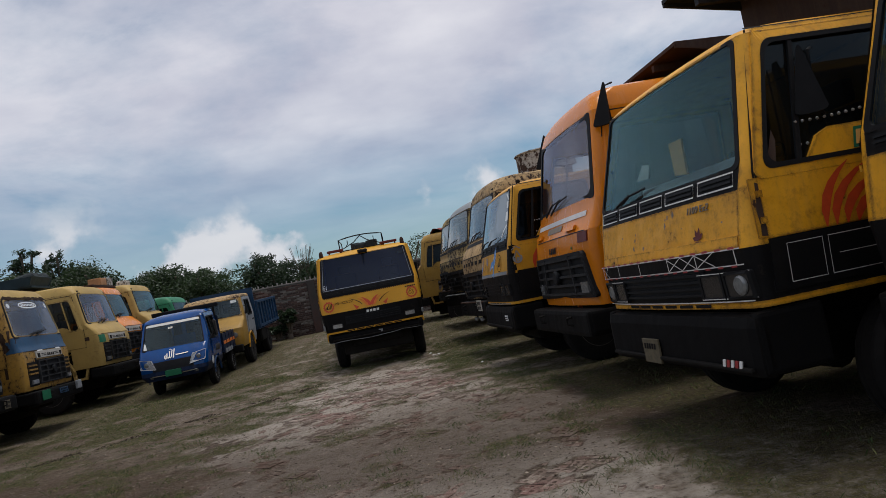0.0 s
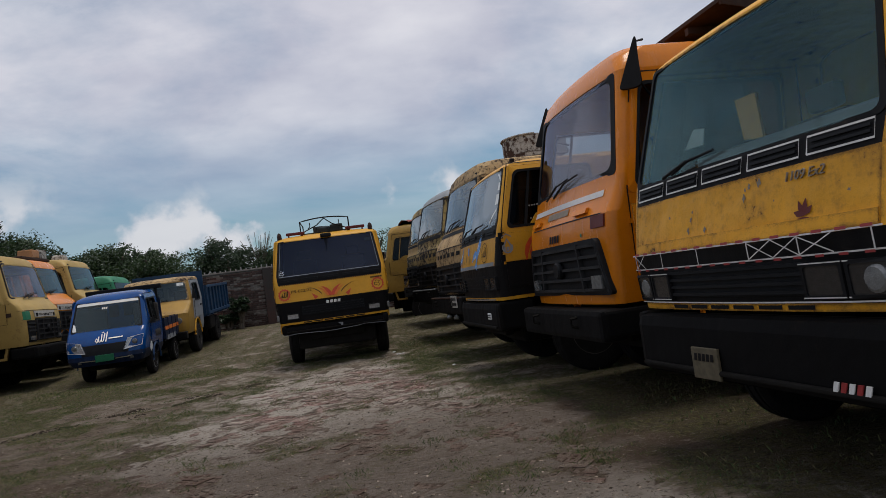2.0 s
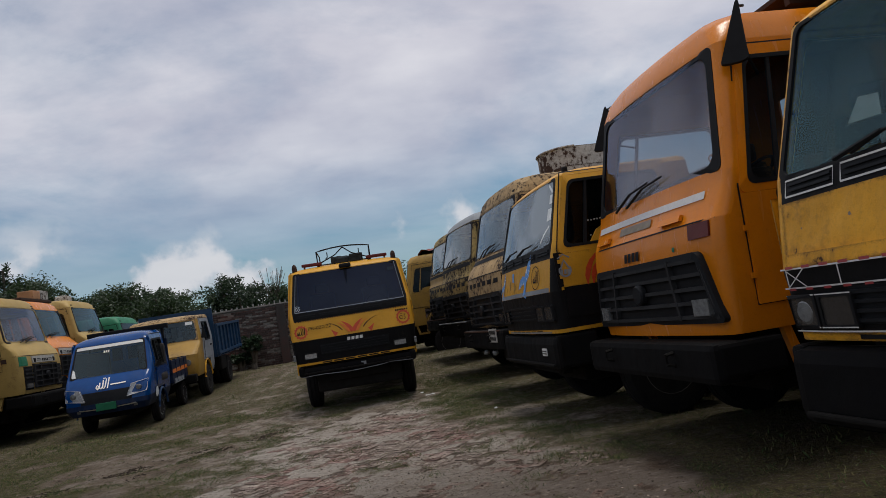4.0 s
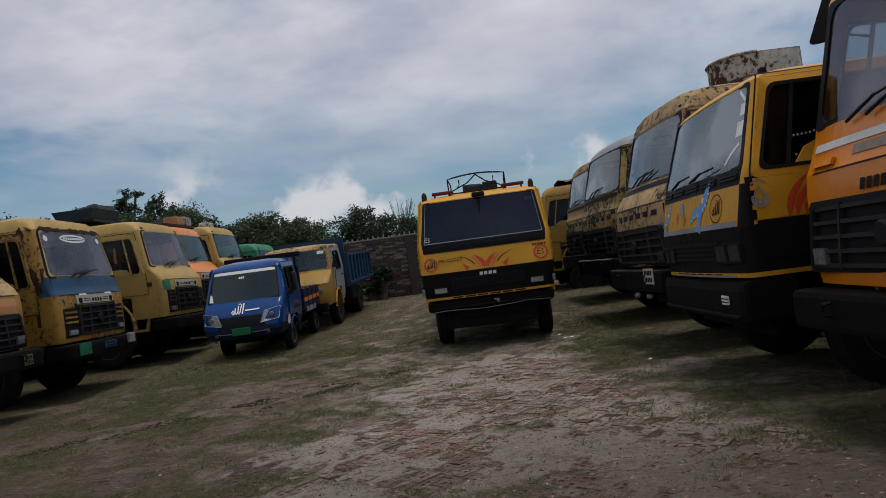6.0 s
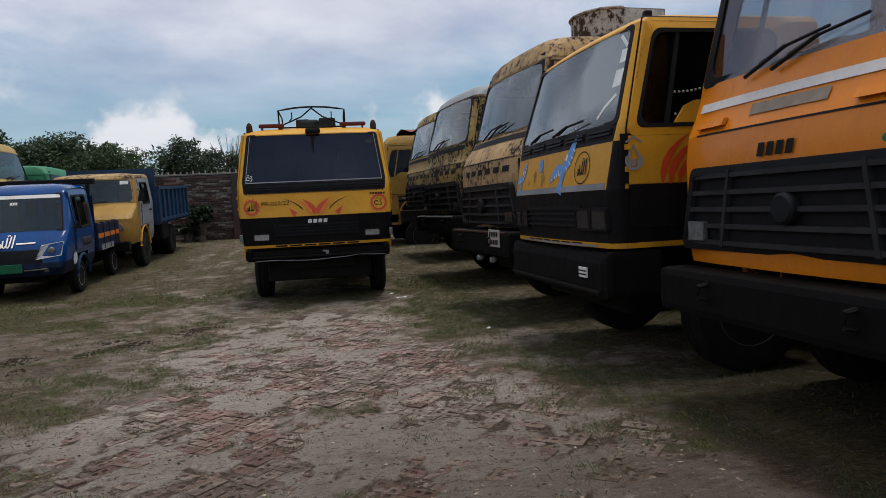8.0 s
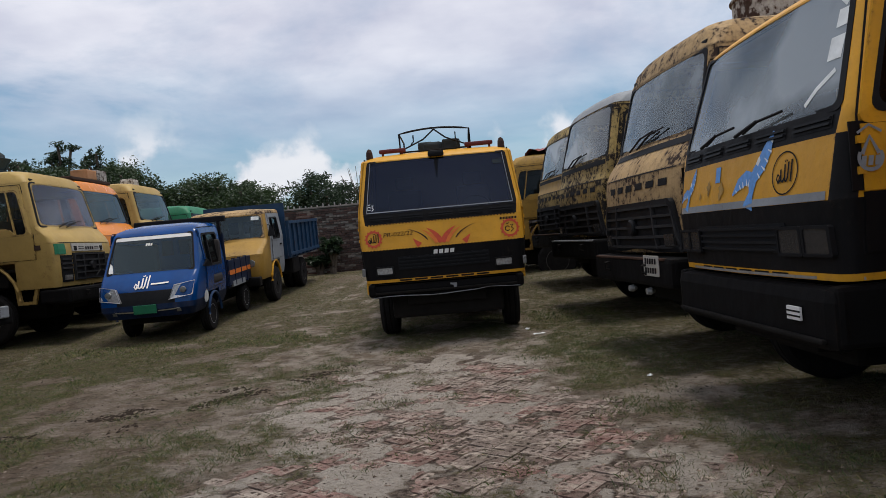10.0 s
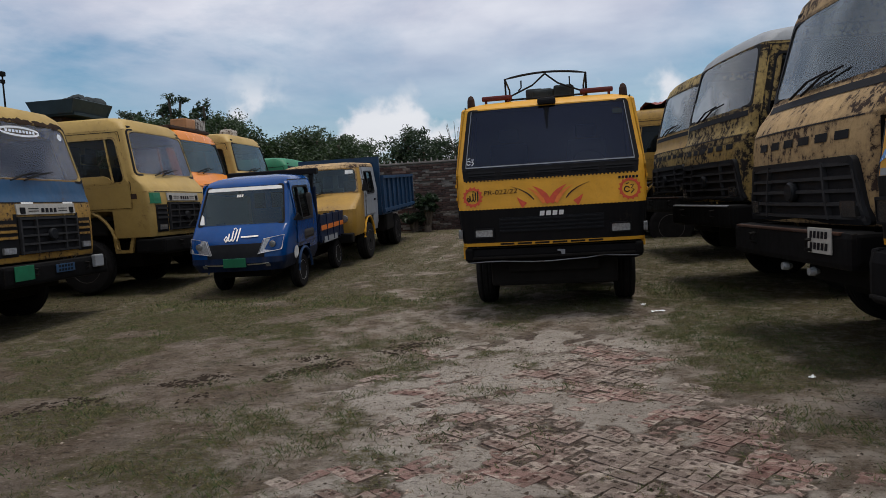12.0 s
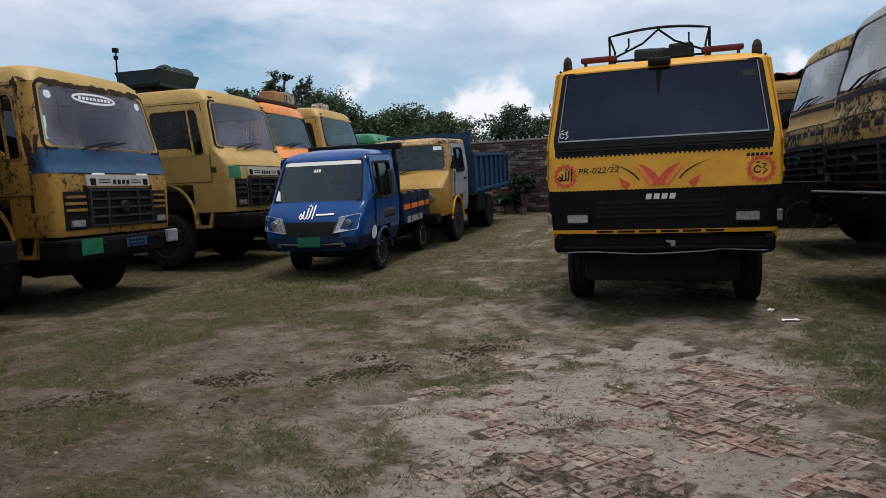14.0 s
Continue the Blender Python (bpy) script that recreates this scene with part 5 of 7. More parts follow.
# bed_w here and on r5, r6: hidden beds widened to shade the gaps
r4, c4 = nose_truck(stand(2.42, -1.95, -83), "faded cream and yellow truck with peeling paint", CREAM, CREAM, 0.05, "wide", 0.75, SEAL, GLASS_PALE, BROWN, None, name_panel=False, crown=0.11, rear=(2.5, 2.85), bed_w=1.30, lamps=LAMPDK)
plate(r4, 0.68, -0.415, 0.90, 0.36, 0.20, PANEL, "battered white number plate")
for x in (-0.06, 0.42):
    part("fog_lamp", lathe(bmesh.new(), [(-0.03, 0.0), (-0.025, 0.032), (0.02, 0.04), (0.06, 0.02)], 16, (x, -0.36, 0.73), "Y"), LAMPBR, r4, "small round lamp below the bumper")
    part("lamp_stalk", boxed(x - 0.015, x + 0.015, -0.34, -0.31, 0.73, 0.82), STEEL, r4)
bm = bmesh.new()
for h0, h1, r in ((3.38, 3.46, 0.54), (3.46, 3.79, 0.49)):
    pts = [(-0.10 + r * math.cos(a), 1.55 - 0.42 * math.sin(a)) for a in [math.pi * i / 14 for i in range(15)]] + [(-0.10 - r, 2.15), (-0.10 + r, 2.15)]
    lo, hi = [bm.verts.new((x, y, h0)) for x, y in pts], [bm.verts.new((x, y, h1)) for x, y in pts]
    for i in range(len(pts)):
        j = (i + 1) % len(pts)
        bm.faces.new((lo[i], lo[j], hi[j], hi[i]))
    bm.faces.new(lo[::-1])
    bm.faces.new(hi)
part("roof_tub", bm, RUSTW, r4, "rusty white rounded tub above the cab")
part("tub_rim", tube(bmesh.new(), [(-0.10 + 0.49 * math.cos(a), 1.55 - 0.43 * math.sin(a), 3.79) for a in [math.pi * i / 14 for i in range(15)]], 0.02), RUSTW, r4)
part("tub_stand", boxed(-0.45, 0.25, 1.97, 2.12, 2.3, 3.39), BROWN, r4)

r5, c5 = nose_truck(stand(2.38, 1.5, -80.5), "blackened yellow truck with badly worn paint", DULL, DULL, 0.14, "wide", 0.75, SEAL, GLASS_WHITE, BROWN, None, name_panel=False, roof_mat=GREYP, crown=0.03, rear=(2.55, 2.9), door_mat=BLACKENED, low_mat=BLACKENED, screen=-0.12, bed_w=1.34, lamps=LAMPDK)
r6, c6 = nose_truck(stand(2.40, 5.1, -81), "dull yellow truck with a dirty grille", DULL, OCHRE, 0.08, "wide", 0.75, SEAL, GLASS_WHITE, BROWN, None, name_panel=False, door_mat=BLACKENED, low_mat=BLACKENED, screen=-0.12, bed_w=1.34, lamps=LAMPDK)
for t_, c_, L_ in ((r4, c4, 0.05), (r5, c5, 0.14), (r6, c6, 0.08)):
    fr = c_.front
    part("cowl_vent", patch(bmesh.new(), -1.0, 1.0, 2.10 + L_, 2.17 + L_, fr, 0.006, 8, 1), SEAL, t_, "dark vent slot under the glass")
    for i in range(6):
        a = -0.80 + 0.28 * i
        part("vent_slot", patch(bmesh.new(), a, a + 0.18, 1.72 + L_, 1.79 + L_, fr, 0.006, 2, 1), SEAL, t_)
    part("bumper_plate", boxed(-1.0, 0.96, -0.42, -0.30, 1.00 + L_, 1.025 + L_, 0.01), (BROWN, GREYP, BROWN)[(t_ is r5) + 2 * (t_ is r6)], t_, "faded plate on top of the bumper")
    for s in (-1, 1):
        part("pillar_trim", patch(bmesh.new(), 0.01, 0.16, 2.25 + L_, 2.93 + L_, lambda u, v, o=0.0, c=c_, s=s: (s * (c.row(v)[0] + o), c.row(v)[1] + c.bulge + c.row(v)[2] + u, v), 0.006, 2, 3, 0.01), (BROWN, DULL, SEAL)[(t_ is r5) + 2 * (t_ is r6)], t_, "worn windscreen pillar")
r7, c7 = nose_truck(stand(1.55, 9.2, -93, -0.30), "yellow truck standing crosswise behind the row", OCHRE, None, 0.05, "box", 1.0, SEAL, GLASS_SIDE, BROWN, ((1.3, 3.45), (2.3, 3.4), 0.2), BROWN)

bm = bmesh.new()
g = [[bm.verts.new((-0.9 + 0.15 * i, 0.55 + 0.12 * j, 3.30 + 0.10 * noise.noise(Vector((i * 0.7, j * 0.9, 2.0))) + (0.10 if 0 < j < 7 else -0.04))) for i in range(13)] for j in range(9)]
for j in range(8):
    for i in range(12):
        bm.faces.new((g[j][i], g[j][i + 1], g[j + 1][i + 1], g[j + 1][i]))
part("tarpaulin", bm, TARP, r7, "crumpled dark red tarpaulin on the roof", True)
# --- left-hand row
l1, k1 = nose_truck(stand(-7.45, 0.35, 93), "ochre truck with blue bonnet and rusted pillars", OCHRE_RUST, SLATE, -0.08, "box", 0.72, OCHRE_PALE, GLASS_DUSTY, BROWN, None, rear=(2.42, 2.80), tall=0.08, screen=-0.10, roof_mat=OCHRE_PALE)
plate(l1, -0.76, -0.405, 0.74, 0.36, 0.20, PLATEG, "green number plate")
plate(l1, 0.06, -0.405, 0.78, 0.40, 0.12, SLATE, "slate blue plate")
F = k1.front
for s in (-1, 1):
    part("round_sticker", ribbon(bmesh.new(), arc(s * 0.82, 2.82, 0.03, 0, 360, 12), 0.05, F, -0.004), WHITE, l1)
part("glass_banner", ribbon(bmesh.new(), arc(-0.05, 2.83, 0.38, 0, 360, 28, 0.06), 0.03, F, -0.004), WHITE, l1, "white oval banner on the glass")
part("glass_lettering", text_bars(bmesh.new(), F, -0.34, 2.81, 0.6, 0.04, 9, -0.004), WHITE, l1)
for a, b in ((-0.48, -0.26), (0.36, 0.60)):
    part("hood_sticker", patch(bmesh.new(), a, b, 1.78, 1.805, F, 0.006, 2, 1), WHITE, l1)
part("bumper_box", boxed(0.70, 0.92, -0.45, -0.38, 0.78, 0.97, 0.02), GREYP, l1)
for s in (-1, 1):
    fl = k1.flank(s)
    for zz, q in ((2.12, 1.0), (2.9, 0.5)):
        part("rust_patch", polyfill(bmesh.new(), [(0.12 + q * 0.10 * math.cos(k), zz + q * 0.16 * math.sin(k)) for k in [math.tau * j / 11 for j in range(11)]], fl, 0.004), BROWN, l1, "rust-eaten metal at the pillar")
    part("door_painting", (lambda b: ([ribbon(b, arc(0.72, 1.52 + 0.12 * i, 0.05, 0, 360, 10), 0.03, lambda u, v, o=0.0: fl(u, v, o + 0.016)) for i in range(3)], b)[-1])(bmesh.new()), DARKRED, l1, "small painted ornament on the door")

rl = random.Random(3)
for i in range(18):
    u = -1.0 + 2.0 * i / 17 + rl.uniform(-0.04, 0.04)
    q = rl.uniform(0.05, 0.12)
    part("rust_patch", polyfill(bmesh.new(), [(u + q * 1.3 * math.cos(k) * rl.uniform(0.5, 1.3), 2.985 + q * 0.5 * math.sin(k) * rl.uniform(0.4, 1.3)) for k in [math.tau * j / 12 for j in range(12)]], k1.front, 0.005), RUSTDK, l1, "rust along the roof edge")
for s in (-1, 1):
    for j in range(7):
        y, z, q = rl.uniform(0.02, 0.22), rl.uniform(1.95, 2.95), rl.uniform(0.03, 0.09)
        part("rust_patch", polyfill(bmesh.new(), [(y + q * math.cos(k) * rl.uniform(0.4, 1.0), z + q * 1.6 * math.sin(k) * rl.uniform(0.5, 1.3)) for k in [math.tau * i / 12 for i in range(12)]], k1.flank(s), 0.005), RUSTDK, l1)
    for y, z, q in ((0.10, 2.10, 0.13), (0.16, 2.28, 0.09), (0.06, 1.93, 0.10), (0.14, 2.88, 0.12)):
        part("rust_patch", polyfill(bmesh.new(), [(y + q * 0.8 * math.cos(k) * rl.uniform(0.6, 1.1), z + q * math.sin(k) * rl.uniform(0.6, 1.3)) for k in [math.tau * i / 14 for i in range(14)]], k1.flank(s), 0.006), RUSTDK, l1)
    part("rust_patch", polyfill(bmesh.new(), [(s * 1.10 + 0.07 * math.cos(k) * rl.uniform(0.6, 1.1), 2.10 + 0.16 * math.sin(k) * rl.uniform(0.6, 1.2)) for k in [math.tau * i / 14 for i in range(14)]], k1.front, 0.006), RUSTDK, l1)
    part("pillar_gap", patch(bmesh.new(), 0.10, 0.16, 1.3, 1.95, k1.flank(s), 0.004, 1, 3), RUSTDK, l1, "open rusted seam before the door")
l2, k2 = nose_truck(stand(-7.45, 3.9, 93), "ochre round-nosed truck with a green lamp surround", OCHRE_PALE, OCHRE_PALE, -0.06, "box", 0.84, OCHRE_PALE, GLASS_DUSTY, NAVY, None, rear=(2.42, 2.80), tall=0.06)
part("green_patch", patch(bmesh.new(), -1.08, -0.80, 1.60, 1.80, k2.front, 0.014, 4, 2, 0.012), GREEN, l2, "green painted patch")
part("side_marker", patch(bmesh.new(), 0.0, 0.25, 1.70, 1.79, k2.flank(-1), 0.012, 1, 1, 0.01), BROWN, l2)
bm = bmesh.new()
slab(bm, [(-0.62, 1.45, 3.41), (0.42, 1.45, 3.41), (0.47, 1.32, 3.66), (-0.70, 1.32, 3.66)], 0.04)
box(bm, -0.62, 0.44, 1.4, 2.2, 3.37, 3.43)
for s, x in ((-1, -0.64), (1, 0.44)):
    slab(bm, [(x, 1.42, 3.41), (x, 2.2, 3.41), (x + s * 0.05, 2.3, 3.66), (x + s * 0.05, 1.32, 3.66)], 0.04)
part("roof_tray", bm, TRAY, l2, "dark slate steel tray over the cab")
bm = bmesh.new()
for i in range(7):
    x = -0.25 + i * 0.09
    r = bmesh.ops.create_icosphere(bm, subdivisions=2, radius=0.17)
    for v in r["verts"]:
        v.co = Vector((x, 1.55 + 0.3 * (i % 3) / 2, 3.66)) + Vector((v.co.x * 1.1, v.co.y * 1.2, v.co.z * 0.9)) * (1 + 0.25 * noise.noise(v.co * 7 + Vector((i, 0, 0))))
part("tray_stand", boxed(-0.5, 0.45, 1.75, 2.05, 2.5, 3.40), BROWN, l2)
part("tray_load", bm, SACK, l2, "grey covered bundle in the tray", True)

l0, k0 = nose_truck(stand(-7.5, -2.55, 93), "yellow truck with green and orange nose panels", OCHRE, CREAM, 0.0, "wide", 1.0, SEAL, GLASS_DUSTY, BROWN, None, name_panel=False)
F = k0.front
part("green_patch", patch(bmesh.new(), -1.0, -0.55, 1.60, 1.83, F, 0.006, 4, 2), GREEN, l0, "green painted panel")
part("orange_panel", patch(bmesh.new(), -0.52, 0.9, 1.60, 1.83, F, 0.006, 8, 2), SALMON, l0, "faded orange panel")
plate(l0, 0.7, -0.545, 0.80, 0.2, 0.16, PLATEW, "small pale plate")
lx, kx = nose_truck(stand(-7.5, -5.1, 93), "salmon and yellow truck with a red triangle sign", YELLOW_OLD, SALMON, 0.10, "wide", 1.0, SEAL, GLASS_CLEAR, BROWN, None)
F = kx.front
part("warning_triangle", (lambda b: (ribbon(b, [(-0.16, 1.22), (0.16, 1.22), (0.0, 1.56), (-0.16, 1.22)], 0.07, F, 0.075), b)[-1])(bmesh.new()), REDDEC, lx, "red warning triangle hung on the grille")
l3, k3 = nose_truck(stand(-8.05, 6.5, 92), "orange round-nosed truck with crates on its roof", ORANGE, None, 0.0, "box", 1.0, SEAL, GLASS_MID, BROWN, None)
bm = boxed(-0.9, 0.9, 0.3, 1.6, 3.20, 3.28, 0.02)
part("roof_plank", bm, BROWN, l3)
part("roof_crate", boxed(-0.1, 0.35, 0.35, 0.75, 3.28, 3.52, 0.03), SALMON, l3)
part("roof_crate", boxed(0.38, 0.85, 0.35, 0.75, 3.28, 3.55, 0.03), RUSTW, l3)
l4, k4 = nose_truck(stand(-8.05, 9.1, 92), "pale yellow truck at the end of the row", OCHRE_PALE, None, 0.0, "box", 1.0, SEAL, GLASS_MID, BROWN, None)
part("sack", boxed(0.5, 0.9, 0.8, 1.2, 3.18, 3.5, 0.08), RUSTW, l4)
# black rubber outside the pale rim of the windscreens
for t_, c_ in ((l1, k1), (l2, k2)):
    za, zb, share = c_.win

    def edge(u, v, off=0.0, c=c_, share=share):
        w, f, r = c.row(v)
        return c.front(u * share * (w - r), v, off)

    part("outer_seal", frame_ring(bmesh.new(), rounded(-1.05, 1.05, za - 0.040, zb + 0.040, 0.09), rounded(-1.015, 1.015, za - 0.008, zb + 0.008, 0.06), edge, 0.010, 0.012), SEAL, t_, "black rubber round the windscreen")
for s in (-1, 1):
    part("grille_surround", patch(bmesh.new(), s * 0.635 - 0.028, s * 0.635 + 0.028, 1.08, 1.64, k1.front, 0.008, 1, 3, 0.012), SEAL, l1)
    part("headlamp_glass", patch(bmesh.new(), s * 0.80 - 0.095, s * 0.80 + 0.095, 1.105, 1.185, k1.front, 0.042, 3, 2, 0.012), LAMPBR, l1, "bright headlamp glass")
l5, k5 = nose_truck(stand(-7.75, 12.0, 92, -0.62), "green truck with a red window band", GREEN, None, 0.0, "box", 1.0, SEAL, GLASS_SIDE, GREEN, None)

# ---------------------------------------------------------------- the small blue pickup
SB = 1.13
PKDARK = paint("blue_black_paint", (0.004, 0.016, 0.05), 0.2, 0.4)
pk = thing("pickup", stand(-5.17, 2.02, 3) @ Matrix.Scale(SB, 4), "small blue pickup truck with a dark load bed", "pickup")
tb = [(0.40, 0.66, 0.03, 0.12), (0.52, 0.72, -0.03, 0.12), (0.70, 0.735, 0.0, 0.12), (0.86, 0.745, 0.05, 0.12), (0.98, 0.745, 0.16, 0.10), (1.055, 0.745, 0.245, 0.07), (1.64, 0.675, 0.56, 0.07), (1.70, 0.65, 0.63, 0.10), (1.75, 0.58, 0.80, 0.16)]
pc = Cab(tb, 0.06, 1.62, (1.07, 1.625, 0.99), (0.66, 1.42, 1.05, 1.60), (0.62, 1.22, 0.66), (1.25, 1.5))


def pk_region(z, kind, p):
    if z < 0.60:
        return "bumper"
    if z < 0.80 and kind == "front" and abs(p[0]) < 0.45:
        return "grille_panel"
    return "cab"


pc.build(pk, [a[0] for a in tb] + [0.60, 0.66, 0.80], pk_region, {"cab": (BLUE,), "bumper": (PKDARK, "dark blue bumper"), "grille_panel": (PLASTIC, "black grille panel")})
F = pc.front
W = windscreen(pk, pc, GLASS_MID, SEAL, 0.014, 0.05)
doors(pk, pc, BLUE, 0.72, handle=False)
part("white_band", patch(bmesh.new(), -0.97, 0.97, 1.565, 1.618, W, 0.001, 10, 1), WHITE, pk, "white sun strip across the glass")
part("glass_lettering", text_bars(bmesh.new(), W, -0.16, 1.47, 0.18, 0.04, 3, 0.002), WHITE, pk)
part("sticker", (lambda b: (polyfill(b, [(-0.68, 1.09), (-0.57, 1.09), (-0.60, 1.21), (-0.64, 1.24), (-0.67, 1.19)], F, -0.004), b)[-1])(bmesh.new()), PAPER, pk, "small white card behind the glass")
part("painted_word", sacred_mark(bmesh.new(), F, -0.06, 0.92, 0.21, 0.022), WHITE, pk, "white flowing word on the nose")
part("painted_word", ribbon(bmesh.new(), [(0.08, 0.90), (0.2, 0.90), (0.34, 0.905)], 0.02, F, 0.022), WHITE, pk)
for s in (-1, 1):
    pts = [(s * 0.36, 0.655), (s * 0.69, 0.70), (s * 0.715, 0.90), (s * 0.44, 0.86)]
    hl = part("headlamp", (lambda b: (slab(b, [F(u, v, 0.02) for u, v in (pts if s > 0 else pts[::-1])], 0.05), b)[-1])(bmesh.new()), LAMPBR, pk)
    part("lamp_bezel", tube(bmesh.new(), [F(u, v, 0.05) for u, v in pts], 0.006, 6, True), CHROME, hl)
    part("lamp_lens", lathe(bmesh.new(), [(-0.02, 0.0), (-0.012, 0.045), (0.01, 0.05)], 14, (s * 0.56, F(0.56, 0.78)[1] - 0.03, 0.78), "Y"), LAMP, hl)
    part("fog_lamp", patch(bmesh.new(), s * 0.48 - 0.03, s * 0.48 + 0.03, 0.46, 0.51, F, 0.012, 2, 2, 0.01), LAMP, pk)
    part("bumper_line", ribbon(bmesh.new(), [(s * 0.18, 0.50), (s * 0.4, 0.505), (s * 0.68, 0.53)], 0.018, F, 0.012), CHROME, pk)
    mirror(pk, s, 0.70, 0.62, 1.12, 0.10)
    part("door_handle", boxed(s * 0.745 - 0.012, s * 0.745 + 0.012, 1.30, 1.40, 0.95, 0.97, 0.005), CHROME, pk)
    wheel(pk, s * 0.62, 0.92, 0.27, 0.15, ALLOY)
    wheel(pk, s * 0.62, 2.98, 0.27, 0.15, ALLOY)
    part("wheel_arch", tube(bmesh.new(), [(s * 0.735, 0.92 + 0.31 * math.cos(a), 0.30 + 0.33 * math.sin(a)) for a in [math.pi * i / 10 for i in range(11)]], 0.022), NAVY, pk)
    part("door_disc", polyfill(bmesh.new(), arc(0.80, 0.86, 0.10, 0, 340, 14, 0.10), lambda u, v, o=0.0, f=pc.flank(s): f(u - 0.28, v - 0.26, o + 0.01)), PAPER, pk, "pale disc sticker")
part("number_plate", boxed(-0.17, 0.17, -0.065, -0.045, 0.47, 0.60, 0.004), PLATEG, pk, "green number plate")
seat_set(pk, 0.75, 0.9)
part("dashboard", boxed(-0.64, 0.64, 0.42, 0.62, 0.85, 1.05, 0.03), SEATM, pk)
for s in (-1, 1):
    b = part("side_board", boxed(s * 0.74 - 0.02, s * 0.74 + 0.02, 1.72, 3.75, 0.62, 1.06, 0.008), PKDARK, pk, "dark blue bed side")
    part("board_stripe", boxed(s * 0.74 - 0.025, s * 0.74 + 0.025, 1.74, 3.73, 0.80, 0.88), ORDEC, b, "orange painted stripe with teeth")
    for i in range(6):
        y = 1.76 + i * 0.39
        part("board_post", boxed(s * 0.74 - 0.03, s * 0.74 + 0.03, y - 0.02, y + 0.02, 0.6, 1.08), PKDARK, b)
    part("bed_lettering", boxed(s * 0.745 - 0.02, s * 0.745 + 0.02, 1.95, 2.75, 0.58, 0.68), GREYP, b, "worn pale name board")
part("headboard", boxed(-0.74, 0.74, 1.70, 1.74, 0.62, 1.55), PKDARK, pk)
part("headboard_rail", boxed(-0.76, 0.80, 1.66, 1.78, 1.76, 1.86, 0.02), SEAL, pk, "black rail above the cab")
for s in (-1, 1):
    part("rail_post", boxed(s * 0.68 - 0.025, s * 0.68 + 0.025, 1.69, 1.75, 1.5, 1.80), SEAL, pk)
part("tailboard", boxed(-0.74, 0.74, 3.74, 3.78, 0.62, 1.06), NAVY, pk)
part("bed_floor", boxed(-0.74, 0.74, 1.72, 3.76, 0.56, 0.62), STEEL, pk)
part("underframe", boxed(-0.4, 0.4, 0.3, 3.7, 0.28, 0.56), STEEL, pk)

# ---------------------------------------------------------------- the yellow and blue tipper behind it
tp = thing("tipper_truck", stand(-5.18, 5.95, 1), "small tipper with yellow bonnet and ribbed blue body", "truck")
tt = [(0.62, 0.90, -0.28, 0.14), (0.80, 0.94, -0.32, 0.16), (1.20, 0.95, -0.26, 0.16), (1.27, 0.95, -0.18, 0.16), (1.50, 0.96, 0.24, 0.10), (1.54, 0.96, 0.28, 0.07), (2.10, 0.89, 0.46, 0.07), (2.17, 0.87, 0.52, 0.10), (2.20, 0.82, 0.62, 0.14)]
tcab = Cab(tt, 0.05, 1.75, (1.56, 2.08, 0.99), (0.72, 1.45, 1.48, 2.02), (0.52, 1.28, 0.98), (1.65, 1.95))
tcab.build(tp, [a[0] for a in tt] + [0.98, 1.33], lambda z, k, p: "roof" if z > 2.09 else ("cab" if k in ("front", "corner") or p[1] < 0.5 else "side_panel"), {"cab": (OCHRE,), "side_panel": (GREYP, "grey primed cab side"), "roof": (CREAM,)})
F = tcab.front
W = windscreen(tp, tcab, GLASS_MID, CREAM, 0.02)
doors(tp, tcab, GREYP, 1.02)
part("sticker", patch(bmesh.new(), 0.58, 0.76, 1.97, 2.05, F, -0.004, 1, 1), PAPER, tp)
part("grille", patch(bmesh.new(), -0.55, 0.55, 0.86, 1.12, F, 0.012, 5, 2, 0.02), SEAL, tp)
for s in (-1, 1):
    part("headlamp", lathe(bmesh.new(), [(-0.03, 0.0), (-0.02, 0.08), (0.05, 0.09)], 16, (s * 0.70, F(0.7, 1.0)[1] - 0.01, 1.0), "Y"), LAMP, tp)
    part("mud_arch", tube(bmesh.new(), [(s * 0.93, 0.90 + 0.42 * math.cos(a), 0.52 + 0.46 * math.sin(a)) for a in [math.pi * i / 12 for i in range(13)]], 0.03), YELLOW, tp)
    wiper(tp, F, s * 0.1 - 0.3, 1.48, s * 0.1 + 0.22, 1.60)
    mirror(tp, s, 0.92, 0.5, 1.7, 0.26)
part("bumper", boxed(-0.9, 0.9, -0.42, -0.22, 0.5, 0.7, 0.03), BLACKP, tp)
seat_set(tp, 1.1, 0.9)
running_gear(tp, 0.90, 3.85, 0.42, 5.2, 0.82, 0.62)
dump_body(tp, 1.9, 5.6, 1.0, 1.85, TIPBLUE, 1.02, 0.5)

# ---------------------------------------------------------------- the brick wall at the far end
WY, WX0, WX1, WZ = 13.6, -40.0, 16.0, 2.82
BRICK, bn, bb = material("old_brick")
oi = bn.nodes.new("ShaderNodeObjectInfo")
geo = bn.nodes.new("ShaderNodeNewGeometry")
rnd = maths(bn, "FRACT", maths(bn, "ADD", oi.outputs["Random"], geo.outputs["Random Per Island"]))
bv = coords(bn, False)
bc = ramp(bn, rnd, [(0.0, (0.055, 0.026, 0.021)), (0.4, (0.10, 0.043, 0.033)), (0.6, (0.16, 0.085, 0.065)), (0.75, (0.22, 0.185, 0.155)), (1.0, (0.36, 0.325, 0.29))])
stain = ramp(bn, noise_at(bn, bv, 1.3, 8, 0.65), [(0.40, 0.0), (0.60, 0.88)])
bn.links.new(mixc(bn, stain, bc, (0.035, 0.033, 0.03)), bb.inputs["Base Color"])
bb.inputs["Roughness"].default_value = 0.9
